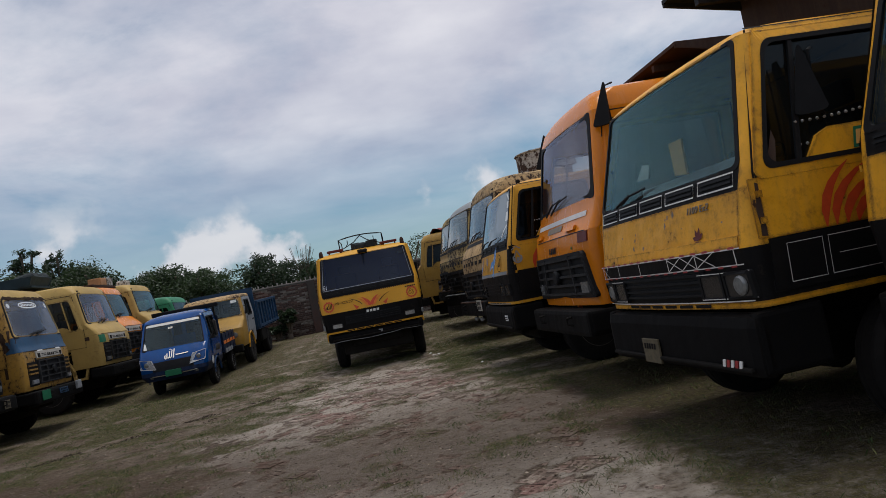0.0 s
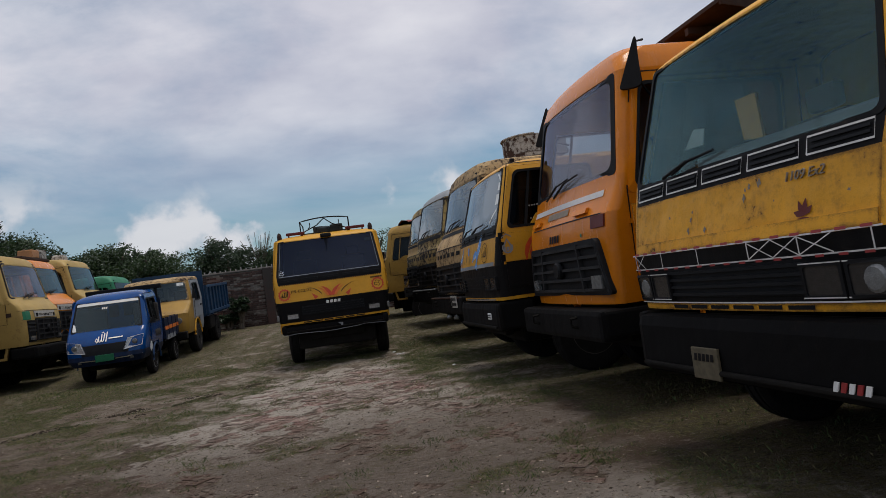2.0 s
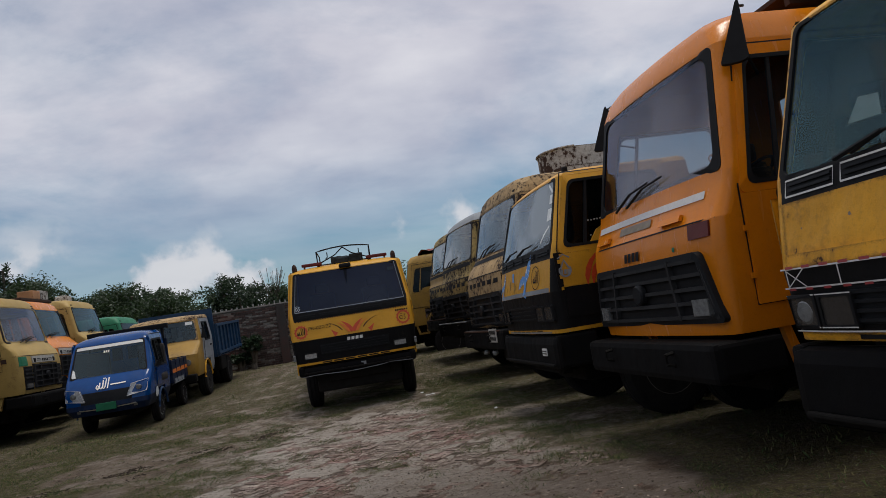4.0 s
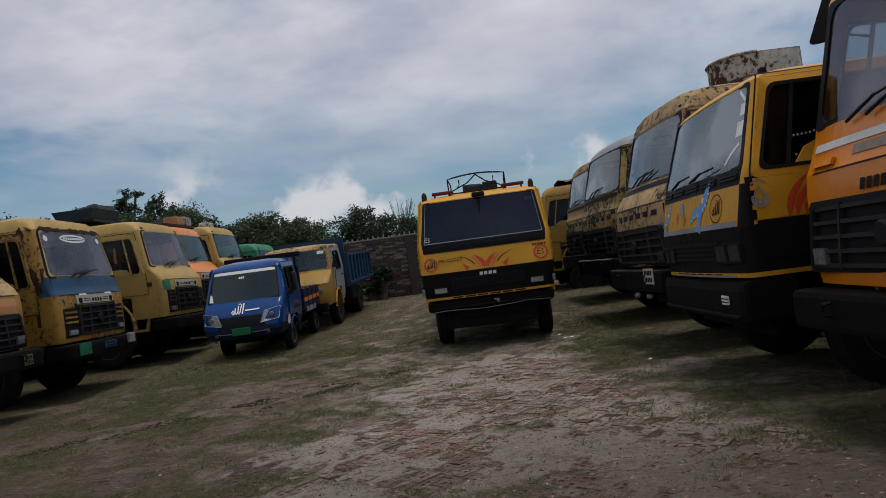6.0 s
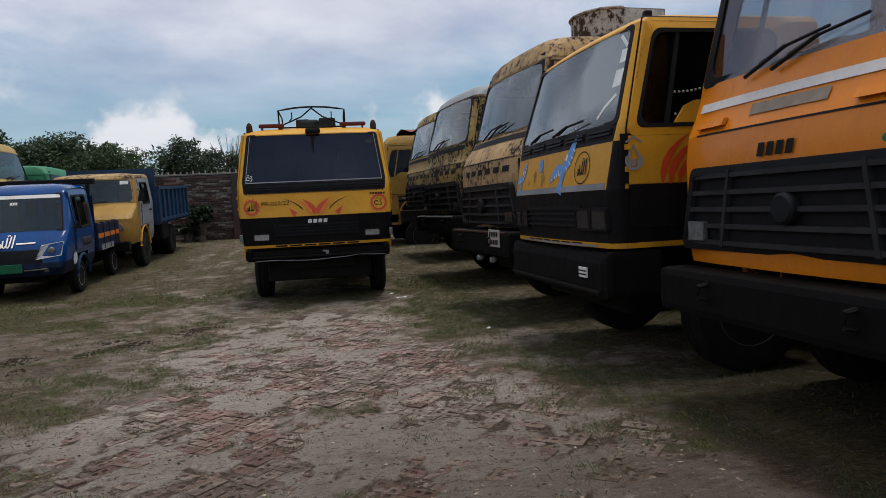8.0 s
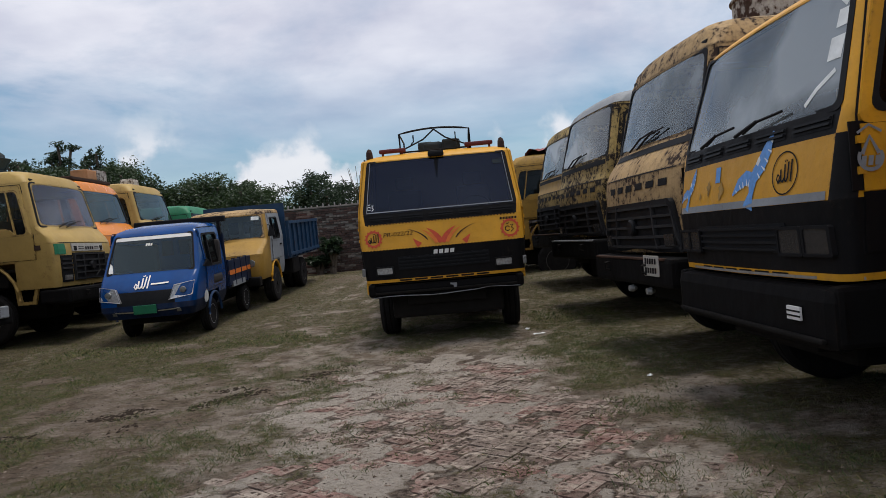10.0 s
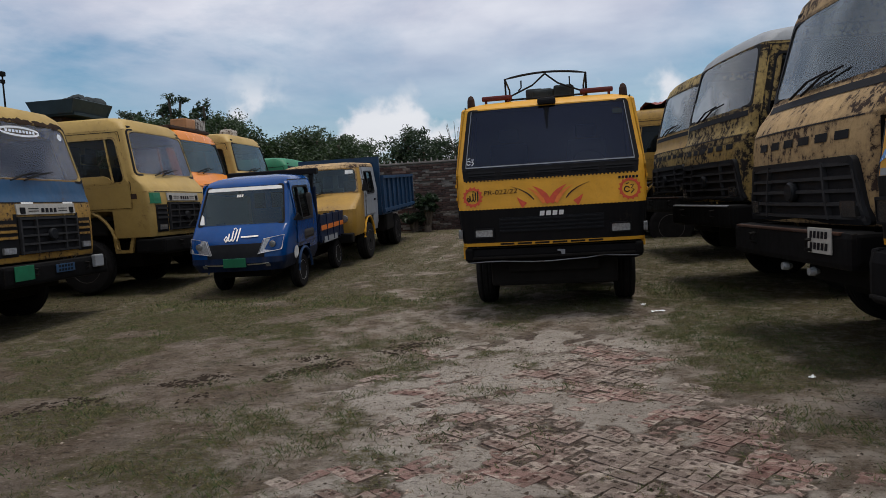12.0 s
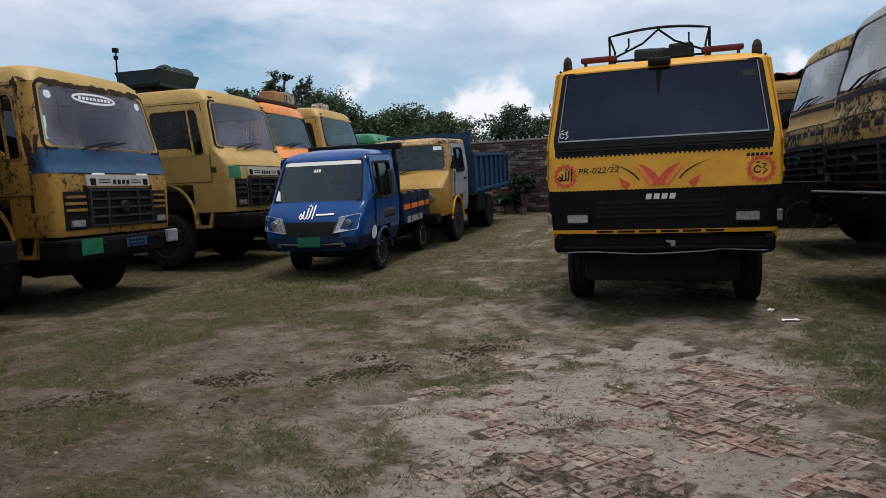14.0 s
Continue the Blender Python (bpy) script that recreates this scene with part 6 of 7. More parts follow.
bump(bn, bb, noise_at(bn, bv, 30), 0.4, 0.01)
MORTAR = plain("grey_mortar", (0.20, 0.185, 0.165), 0.95, 0, 0.6, 3, 0.4)
wall = tagged(mesh_ob("wall_north", boxed(WX0, WX1, WY + 0.02, WY + 0.25, 0.2, WZ), MORTAR), "old brick boundary wall with stained courses", "wall", "", "structure")


def brick_mesh(l, d, h):
    return boxed(-l / 2, l / 2, -d / 2, d / 2, -h / 2, h / 2, 0.006)


bmq = brick_mesh(0.24, 0.06, 0.066)
bme = bpy.data.meshes.new("brick")
bmq.to_mesh(bme)
bmq.free()
bme.materials.append(BRICK)
verts, faces = [], []
cube = [(-1, -1, -1), (1, -1, -1), (1, 1, -1), (-1, 1, -1), (-1, -1, 1), (1, -1, 1), (1, 1, 1), (-1, 1, 1)]
quads = [(0, 1, 5, 4), (1, 2, 6, 5), (3, 0, 4, 7), (4, 5, 6, 7)]
rows_n = int((WZ - 0.35) / 0.078)
near = []
rb = random.Random(4)
for r in range(rows_n):
    z = 0.40 + r * 0.078
    for i in range(int((WX1 - WX0) / 0.253)):
        x = WX0 + 0.13 + i * 0.253 + (0.126 if r % 2 else 0)
        y = WY - 0.004 + rb.uniform(-0.012, 0.01)
        if rb.random() < 0.03:
            continue
        if -4.75 < x < -2.3 and r > rows_n - 30 and len(near) < 290:
            near.append((x, y, z))
            continue
        if x < -14 or x > 6:
            continue
        k = len(verts)
        verts += [(x + 0.12 * a, y + 0.03 * b, z + 0.033 * c) for a, b, c in cube]
        faces += [tuple(k + q for q in f) for f in quads]
me = bpy.data.meshes.new("brick_courses")
me.from_pydata(verts, [], faces)
me.materials.append(BRICK)
bcs = new("brick_courses", me)
bcs.parent = wall
tagged(bcs, "weathered red brick courses", "", "", "stuff")
# pilasters and coping with upright stubs
for i in range(14):
    x = -36 + i * 3.3
    part("pilaster", boxed(x - 0.16, x + 0.16, WY - 0.12, WY + 0.03, 0.3, WZ + 0.02, 0.01), BRICK, wall)
part("coping", boxed(WX0, WX1, WY - 0.06, WY + 0.3, WZ, WZ + 0.06, 0.01), MORTAR, wall)
for i in range(90):
    x = -13 + i * 0.2
    part("coping_stub", boxed(x - 0.02, x + 0.02, WY + 0.08, WY + 0.12, WZ + 0.06, WZ + 0.06 + rb.uniform(0.06, 0.13)), SILVERTAPE, wall)
for nm, x0, x1, y0, y1 in (("wall_east", 16.0, 16.25, -40.0, 13.6), ("wall_west", -40.25, -40.0, -40.0, 13.6), ("wall_south", -40.0, 16.0, -40.25, -40.0)):
    tagged(mesh_ob(nm, boxed(x0, x1, y0, y1, -0.2, 2.4), MORTAR), "plain rendered boundary wall", "wall", "", "structure")

# ---------------------------------------------------------------- trees
BARK = plain("grey_bark", (0.10, 0.08, 0.06), 0.9, 0, 0.5, 8, 0.6)


def leaf_mat(name, a, b):
    m, nt, bs = material(name)
    g = nt.nodes.new("ShaderNodeNewGeometry")
    nt.links.new(mixc(nt, g.outputs["Random Per Island"], a, b), bs.inputs["Base Color"])
    bs.inputs["Roughness"].default_value = 0.55
    tl = node(nt, "ShaderNodeBsdfTranslucent")
    tl.inputs[0].default_value = (*[c * 1.3 for c in b], 1)
    mx = nt.nodes.new("ShaderNodeMixShader")
    mx.inputs[0].default_value = 0.25
    nt.links.new(bs.outputs[0], mx.inputs[1])
    nt.links.new(tl.outputs[0], mx.inputs[2])
    nt.links.new(mx.outputs[0], nt.nodes["Material Output"].inputs[0])
    return m


LEAF = leaf_mat("tree_leaves", (0.012, 0.028, 0.010), (0.036, 0.064, 0.021))
LEAFD = leaf_mat("dark_tree_leaves", (0.010, 0.022, 0.010), (0.024, 0.048, 0.018))


def tree(x, y, h, spread, seed, m=LEAF, sparse=1.0, trunk=0.4, label="leafy broad tree behind the wall"):
    rg = random.Random(seed)
    t = thing("tree", pose(x, y, lie(y)), label, "tree", "trees behind the wall")
    bm = bmesh.new()
    tips = []
    tube(bm, [(0, 0, -0.2), (0.05 * h * rg.uniform(-1, 1), 0, h * trunk * 0.6), (0, 0.03 * h, h * trunk)], 0.10 + h * 0.012, 8)
    top = Vector((0, 0.03 * h, h * trunk))
    for i in range(9):
        a = math.tau * i / 9 + rg.uniform(-0.3, 0.3)
        rr = spread * rg.uniform(0.35, 0.85)
        e = Vector((rr * math.cos(a), rr * math.sin(a), h * rg.uniform(0.55, 0.93)))
        mid = top.lerp(e, 0.5) + Vector((0, 0, 0.15 * h * rg.uniform(-0.3, 0.5)))
        tube(bm, [top - Vector((0, 0, 0.3)), mid, e], 0.045 + 0.004 * h, 5)
        tips += [e, mid.lerp(e, 0.5), e.lerp(Vector((0, 0, h * 0.9)), 0.4)]
    part("trunk", bm, BARK, t)
    vs, fs = [], []
    for p in tips:
        for c in range(int(6 * sparse) + 1):
            q = p + Vector((rg.gauss(0, 1), rg.gauss(0, 1), rg.gauss(0, 0.7))) * spread * 0.17
            size = spread * rg.uniform(0.10, 0.2)
            for j in range(int(60 * sparse)):
                d = Vector((rg.gauss(0, 1), rg.gauss(0, 1), rg.gauss(0, 0.8)))
                o = q + d.normalized() * size * rg.uniform(0.3, 1.25)
                if o.z > h * 1.04:
                    o.z = h * 1.04 - rg.random() * 0.3
                u = Vector((rg.uniform(-1, 1), rg.uniform(-1, 1), rg.uniform(-0.6, 0.6))).normalized()
                w = u.cross(Vector((rg.uniform(-1, 1), rg.uniform(-1, 1), rg.uniform(-1, 1)))).normalized()
                s = rg.uniform(0.05, 0.11)
                k = len(vs)
                vs += [o - u * s, o + w * s * 0.5, o + u * s, o - w * s * 0.5]
                fs.append((k, k + 1, k + 2, k + 3))
    me = bpy.data.meshes.new("crown")
    me.from_pydata(vs, [], fs)
    me.materials.append(m)
    c = new("crown", me)
    c.parent = t
    return t


rt = random.Random(11)
for i in range(17):
    x = -37 + i * 1.75 + rt.uniform(-0.5, 0.5)
    tree(x, 27 + rt.uniform(-3, 5), 6.6 - max(0, (x + 21)) * 0.30 + rt.uniform(-0.6, 0.7), 2.6 + rt.uniform(-0.3, 0.5), 100 + i, LEAF, 1.1)
tree(-7.6, 30.5, 5.3, 2.5, 7, LEAFD, 1.15, 0.35, "dark rounded tree standing behind the wall")
tree(-4.8, 31.5, 4.3, 2.0, 8, LEAF, 0.9)
for i, (x, h) in enumerate(((-25.4, 8.2), (-23.2, 8.8), (-21.4, 8.3), (-30.0, 7.8))):
    tree(x, 30 + 0.4 * i, h, 1.25, 300 + i, LEAFD, 0.55, 0.62, "tall thin tree with a sparse crown")
for i in range(12):
    tree(2 + i * 5.2, 42 + rt.uniform(-3, 3), 5.6 + rt.uniform(-0.5, 0.6), 3.2, 400 + i, LEAF, 0.5)
bt = thing("bare_tree", pose(-5.6, 31, lie(31)), "leafless bush of thin branches behind the wall", "tree")
bm = bmesh.new()
for i in range(26):
    a, l = rt.uniform(0, math.tau), rt.uniform(0.5, 1.2)
    tube(bm, [(0, 0, 2.5), (0.5 * l * math.cos(a), 0.4 * math.sin(a), 3.9), (l * math.cos(a), 0.6 * math.sin(a), 4.6 + rt.uniform(0, 0.8))], 0.014, 4)
tube(bm, [(0, 0, 0), (0, 0, 2.6)], 0.08)
part("branches", bm, BARK, bt)
pole = thing("lamp_pole", pose(-20.55, 14.6, lie(14.6)), "thin steel lamp pole with a floodlight", "lamp pole")
part("pole", lathe(bmesh.new(), [(0, 0.05), (6.6, 0.03), (6.65, 0.0)], 10, (0, 0, 0), "Z"), STEEL, pole)
part("floodlight", boxed(-0.09, 0.09, -0.1, 0.08, 6.62, 6.80, 0.02), STEEL, pole)
part("floodlight", boxed(-0.06, 0.06, -0.08, 0.06, 6.35, 6.5, 0.02), STEEL, pole)


for i, (x, y, h) in enumerate(((-4.1, 13.1, 1.2), (-4.6, 13.2, 0.6))):
    tree(x, y, h, 0.42, 700 + i, LEAFD, 0.35, 0.25, "small weedy shrub growing against the wall")

# ---------------------------------------------------------------- ground


def strip_at(x, y):
    """1 on the brick-laid strip along the yard, 0 off it."""
    c = 0.30 + 0.15 * math.sin(y * 0.7) - 0.35 * max(0.0, min(1.0, (y + 6.8) / 1.5))
    half = (1.45 + min(0.5, max(0.0, -5 - y) * 0.2)) if y < -3 else max(-1.0, 1.35 - 0.45 * (y + 3))
    spread = max(0.0, min(1.0, (-5.0 - y) / 1.0)) * max(0.0, min(1.0, (y + 8.0) / 0.8))
    c, half = c - 0.40 * spread, half + 0.40 * spread
    e = noise.noise(Vector((x * 0.8, y * 0.8, 3.0))) * 0.6 + noise.noise(Vector((x * 2.6, y * 2.6, 5.0))) * 0.25
    return max(0.0, min(1.0, (half + e - abs(x - c)) * 1.5 + 0.5))


def turf_at(x, y):
    """How thickly grass grows."""
    n = noise.fractal(Vector((x * 1.15, y * 1.15, 20.0)), 0.75, 2.1, 6) * 1.0
    want = -0.18
    if y > -0.5:
        want += min(0.44, (y + 0.5) * 0.28)
    if x < -1.2:
        want += min(0.22, (-1.2 - x) * 0.10)
    if x < -3.6 and y > -3.0:
        want += 0.40 * min(1.0, (-3.6 - x) * 0.8) * min(1.0, (y + 3.0) * 0.8)
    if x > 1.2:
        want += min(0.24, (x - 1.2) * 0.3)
    # real grass on the right, thickened so its dark green carries the trucks' shade
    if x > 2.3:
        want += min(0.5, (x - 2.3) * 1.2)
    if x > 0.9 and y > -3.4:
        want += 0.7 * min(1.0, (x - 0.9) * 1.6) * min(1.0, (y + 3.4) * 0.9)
    if -2.4 < x < -0.7 and -5.5 < y < -2:
        want += 0.15
    if -4.5 < x < -1.5 and -4.2 < y < -0.8:
        want -= 0.12
    return max(0.0, min(1.0, (n + want) * 4.2 + 0.12 - 0.75 * strip_at(x, y)))


def cover_at(x, y):
    """Drifts of sand that hide the bricks."""
    n = noise.fractal(Vector((x * 1.3, y * 1.0, 61.0)), 0.9, 2.0, 4)
    f = noise.fractal(Vector((x * 5.5, y * 4.5, 67.0)), 0.8, 2.0, 3)
    return max(0.0, min(1.0, 0.56 + 0.95 * n + 0.85 * f + 0.3 * max(0.0, min(1.0, (-7.5 - y) / 2.0)) - 0.52 * max(0.0, 1 - abs(x - 0.45) / 1.6) ** 0.5 * max(0.0, 1 - abs(y + 4.4) / 1.9) ** 0.5))


def soil(x, y):
    n = noise.fractal(Vector((x * 1.1, y * 1.1, 0.0)), 1.0, 2.0, 4)
    f = noise.fractal(Vector((x * 4.5, y * 4.5, 9.0)), 1.0, 2.0, 3)
    rough = n * 0.024 + f * 0.016
    k = max(0.0, min(1.0, strip_at(x, y) * 1.4 - 0.2))
    return rough * (1 - k) + k * (0.024 * cover_at(x, y) - 0.014 + 0.12 * rough) + 0.0008


def axis(lo, a, b, hi, step):
    left, right, d = [], [], step
    p = a
    while p > lo:
        d *= 1.22
        p -= d
        left.append(max(p, lo))
    p, d = b, step
    while p < hi:
        d *= 1.22
        p += d
        right.append(min(p, hi))
    return left[::-1] + [float(v) for v in np.arange(a, b + step / 2, step)] + right


gx, gy = axis(-600, -7.0, 3.5, 600, 0.075), axis(-600, -12.0, 3.0, 900, 0.075)
nx = len(gx)
near_ = lambda x, y: abs(x) < 25 and -30 < y < 30
verts = [(x, y, lie(y) + (soil(x, y) if near_(x, y) else 0.0)) for y in gy for x in gx]
faces = [(j * nx + i, j * nx + i + 1, (j + 1) * nx + i + 1, (j + 1) * nx + i) for j in range(len(gy) - 1) for i in range(nx - 1)]
me = bpy.data.meshes.new("ground")
me.from_pydata(verts, [], faces)
me.polygons.foreach_set("use_smooth", [True] * len(me.polygons))


def paler_at(x, y):
    """Exposure tone put into the soil colour: darker mid-yard and leftwards, paler elsewhere."""
    tone_band = max(0.0, min(1.0, (-5.3 - y) / 2.0)) * max(0.0, min(1.0, (y + 10.8) / 1.4))
    return max(0.0, min(1.0, 1.0 - tone_band - max(0.0, min(0.5, (-1.8 - x) * 0.2)) + 0.45 * noise.noise(Vector((x * 0.5, y * 0.5, 40.0)))))


for nm, fn in (("strip", strip_at), ("turf", turf_at), ("dry", paler_at), ("cover", cover_at)):
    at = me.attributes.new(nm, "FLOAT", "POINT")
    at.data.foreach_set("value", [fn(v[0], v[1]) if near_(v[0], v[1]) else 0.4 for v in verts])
SOIL, sn, sb = material("yard_soil")
sv = coords(sn, False)
midn, fine = noise_at(sn, sv, 3.6, 8, 0.62), noise_at(sn, sv, 26, 7, 0.68)
grit = noise_at(sn, sv, 95, 4, 0.6)
att = node(sn, "ShaderNodeAttribute", attribute_name="strip")
att2 = node(sn, "ShaderNodeAttribute", attribute_name="turf")
att4 = node(sn, "ShaderNodeAttribute", attribute_name="cover")
sand = mixc(sn, ramp(sn, midn, [(0.34, 0.0), (0.66, 1.0)]), (0.47, 0.405, 0.345), (0.62, 0.555, 0.485))
sand = mixc(sn, ramp(sn, fine, [(0.54, 0.0), (0.68, 0.45)]), sand, (0.22, 0.178, 0.145))
joint = mixc(sn, ramp(sn, fine, [(0.42, 0.0), (0.60, 1.0)]), (0.075, 0.055, 0.044), (0.24, 0.185, 0.15))
lay = ramp(sn, maths(sn, "ADD", att4.outputs["Fac"], maths(sn, "MULTIPLY", maths(sn, "SUBTRACT", midn, 0.5), 0.4)), [(0.32, 0.0), (0.47, 1.0)])
sand = mixc(sn, lay, joint, sand)
earth = mixc(sn, ramp(sn, midn, [(0.36, 0.0), (0.64, 1.0)]), (0.150, 0.110, 0.078), (0.305, 0.240, 0.178))
earth = mixc(sn, ramp(sn, fine, [(0.49, 0.0), (0.63, 0.8)]), earth, (0.050, 0.036, 0.025))
green = mixc(sn, ramp(sn, fine, [(0.38, 0.0), (0.62, 1.0)]), (0.030, 0.031, 0.011), (0.150, 0.128, 0.054))
rag = maths(sn, "MULTIPLY", maths(sn, "SUBTRACT", midn, 0.5), 1.6)
mask = maths(sn, "MULTIPLY", maths(sn, "ADD", maths(sn, "SUBTRACT", att.outputs["Fac"], 0.25), rag), 1.6, True)
tuft = noise_at(sn, sv, 8.5, 6, 0.66)
patchy = maths(sn, "ADD", maths(sn, "MULTIPLY", maths(sn, "SUBTRACT", fine, 0.52), 2.6), maths(sn, "MULTIPLY", maths(sn, "SUBTRACT", tuft, 0.53), 2.8))
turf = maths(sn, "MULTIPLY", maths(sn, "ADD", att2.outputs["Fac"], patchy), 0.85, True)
pale = noise_at(sn, sv, 2.3, 8, 0.66)
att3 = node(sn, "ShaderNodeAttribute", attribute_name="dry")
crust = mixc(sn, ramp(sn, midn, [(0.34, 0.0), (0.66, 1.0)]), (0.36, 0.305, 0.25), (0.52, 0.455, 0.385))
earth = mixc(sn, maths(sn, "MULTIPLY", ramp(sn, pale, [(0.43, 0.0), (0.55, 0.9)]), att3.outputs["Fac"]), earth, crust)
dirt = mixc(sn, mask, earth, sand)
# mid-yard tone band, laid in as a brown colour
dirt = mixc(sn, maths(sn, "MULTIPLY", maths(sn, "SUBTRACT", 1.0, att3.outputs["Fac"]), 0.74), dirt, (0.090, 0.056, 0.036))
mott = noise_at(sn, sv, 2.6, 10, 0.72)
dirt = mixc(sn, maths(sn, "MULTIPLY", ramp(sn, mott, [(0.50, 0.0), (0.60, 0.4)]), maths(sn, "SUBTRACT", 1.0, maths(sn, "MULTIPLY", mask, 0.7))), dirt, (0.078, 0.068, 0.045))
base = mixc(sn, turf, dirt, green)
base = mixc(sn, ramp(sn, grit, [(0.55, 0.0), (0.68, 0.4)]), base, (0.40, 0.35, 0.295))
# short dark clefts and pale flakes, drawn out across the yard
flake = noise_at(sn, sv, 17.0, 9, 0.74, (0.55, 1.5, 1.0))
base = mixc(sn, ramp(sn, flake, [(0.37, 0.75), (0.43, 0.0)]), base, (0.030, 0.023, 0.017))
base = mixc(sn, maths(sn, "MULTIPLY", ramp(sn, flake, [(0.57, 0.0), (0.66, 0.7)]), maths(sn, "SUBTRACT", 1.0, maths(sn, "MULTIPLY", turf, 0.7))), base, (0.47, 0.40, 0.335))
sn.links.new(base, sb.inputs["Base Color"])
sb.inputs["Roughness"].default_value = 0.95
sb.inputs["Specular IOR Level"].default_value = 0.15
bump(sn, sb, maths(sn, "ADD", fine, maths(sn, "ADD", maths(sn, "MULTIPLY", midn, 0.8), maths(sn, "ADD", maths(sn, "MULTIPLY", flake, 0.9), maths(sn, "MULTIPLY", grit, 0.3)))), 1.0, 0.09)
me.materials.append(SOIL)
ground = tagged(new("ground", me), "bare sandy yard soil with patches of thin grass", "ground", "", "structure")

# grass: one sheet of blades
GRASS, gn, gb = material("grass_blades")
gg = gn.nodes.new("ShaderNodeNewGeometry")
gn.links.new(ramp(gn, gg.outputs["Random Per Island"], [(0.0, (0.032, 0.058, 0.018)), (0.45, (0.068, 0.108, 0.032)), (0.75, (0.125, 0.135, 0.045)), (1.0, (0.25, 0.20, 0.10))]), gb.inputs["Base Color"])
gb.inputs["Roughness"].default_value = 0.7
gb.inputs["Specular IOR Level"].default_value = 0.2
rg = random.Random(21)
verts, faces = [], []
tries = 0
while len(faces) < 330000 and tries < 210000:
    tries += 1
    if tries % 3:
        x, y = rg.uniform(-6.5, 2.6), rg.uniform(-11.5, 2.0)
    else:
        x, y = rg.uniform(-9.5, 6.0), rg.uniform(-14, 13)
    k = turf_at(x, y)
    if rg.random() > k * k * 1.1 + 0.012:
        continue
    z = lie(y) + soil(x, y) - 0.006
    far = y > 1 or x > 3
    h = (0.009 + 0.020 * k * rg.random()) * (1.6 if rg.random() < 0.06 else 1.0) * (1.5 if far else 1.0)
    for b in range(3 if far else rg.randint(4, 8)):
        a = rg.uniform(0, math.tau)
        sp = 0.035 * (1.5 if far else 1.0)
        px, py = x + rg.gauss(0, sp), y + rg.gauss(0, sp)
        hh, lean, w = h * rg.uniform(0.5, 1.25), rg.uniform(0.3, 1.3), rg.uniform(0.0010, 0.0022) * (2.6 if far else 1.0)
        ca, sa = math.cos(a), math.sin(a)
        i = len(verts)
        verts += [(px - sa * w, py + ca * w, z), (px + sa * w, py - ca * w, z),
                  (px + ca * hh * lean * 0.5 + sa * w * 0.7, py + sa * hh * lean * 0.5 - ca * w * 0.7, z + hh * 0.7),
                  (px + ca * hh * lean, py + sa * hh * lean, z + hh)]
        faces += [(i, i + 1, i + 2), (i, i + 2, i + 3)]
# separate tufts, mostly along the edges of the strip
for n in range(900):
    if n % 5 < 3:
        x, y = rg.choice((rg.gauss(1.7, 0.45), rg.gauss(-1.4, 0.9))), rg.uniform(-11, -0.5)
    else:
        x, y = rg.uniform(-6.0, 2.4), rg.uniform(-10, 1.5)
    if strip_at(x, y) > 0.8 and rg.random() < 0.8:
        continue
    z, size = lie(y) + soil(x, y) - 0.004, rg.uniform(0.4, 1.6)
    for b in range(int(70 * size)):
        a = rg.uniform(0, math.tau)
        px, py = x + rg.gauss(0, 0.07 * size), y + rg.gauss(0, 0.07 * size)
        hh, lean, w = rg.uniform(0.010, 0.034) * (0.45 + 0.55 * size), rg.uniform(0.3, 1.3), rg.uniform(0.0010, 0.0021)
        ca, sa = math.cos(a), math.sin(a)
        i = len(verts)
        verts += [(px - sa * w, py + ca * w, z), (px + sa * w, py - ca * w, z),
                  (px + ca * hh * lean * 0.5 + sa * w * 0.7, py + sa * hh * lean * 0.5 - ca * w * 0.7, z + hh * 0.7),
                  (px + ca * hh * lean, py + sa * hh * lean, z + hh)]
        faces += [(i, i + 1, i + 2), (i, i + 2, i + 3)]
me = bpy.data.meshes.new("grass")
me.from_pydata(verts, [], faces)
me.materials.append(GRASS)
tagged(new("grass", me), "thin short grass in scattered tufts", "grass", "", "stuff")

# clods and pebbles
CLOD, cn, cb = material("soil_clod")
cg = cn.nodes.new("ShaderNodeNewGeometry")
cn.links.new(ramp(cn, cg.outputs["Random Per Island"], [(0.0, (0.035, 0.026, 0.020)), (0.45, (0.10, 0.075, 0.055)), (0.85, (0.22, 0.17, 0.13)), (1.0, (0.38, 0.31, 0.25))]), cb.inputs["Base Color"])
cb.inputs["Roughness"].default_value = 0.95
cb.inputs["Specular IOR Level"].default_value = 0.15
verts, faces = [], []
octa = [(1, 0, 0), (0, 1, 0), (-1, 0, 0), (0, -1, 0), (0, 0, 1), (0, 0, -1)]
of = [(0, 1, 4), (1, 2, 4), (2, 3, 4), (3, 0, 4), (1, 0, 5), (2, 1, 5), (3, 2, 5), (0, 3, 5)]
for n in range(11000):
    x, y = rg.uniform(-6, 2.4), rg.uniform(-11, 1.0)
    r = 0.003 + 0.011 * rg.random() ** 4
    z = lie(y) + soil(x, y) + r * 0.15
    i = len(verts)
    verts += [(x + a * r * rg.uniform(0.7, 1.6), y + b * r * rg.uniform(0.7, 1.6), z + c * r * rg.uniform(0.4, 0.8)) for a, b, c in octa]
    faces += [tuple(i + q for q in f) for f in of]
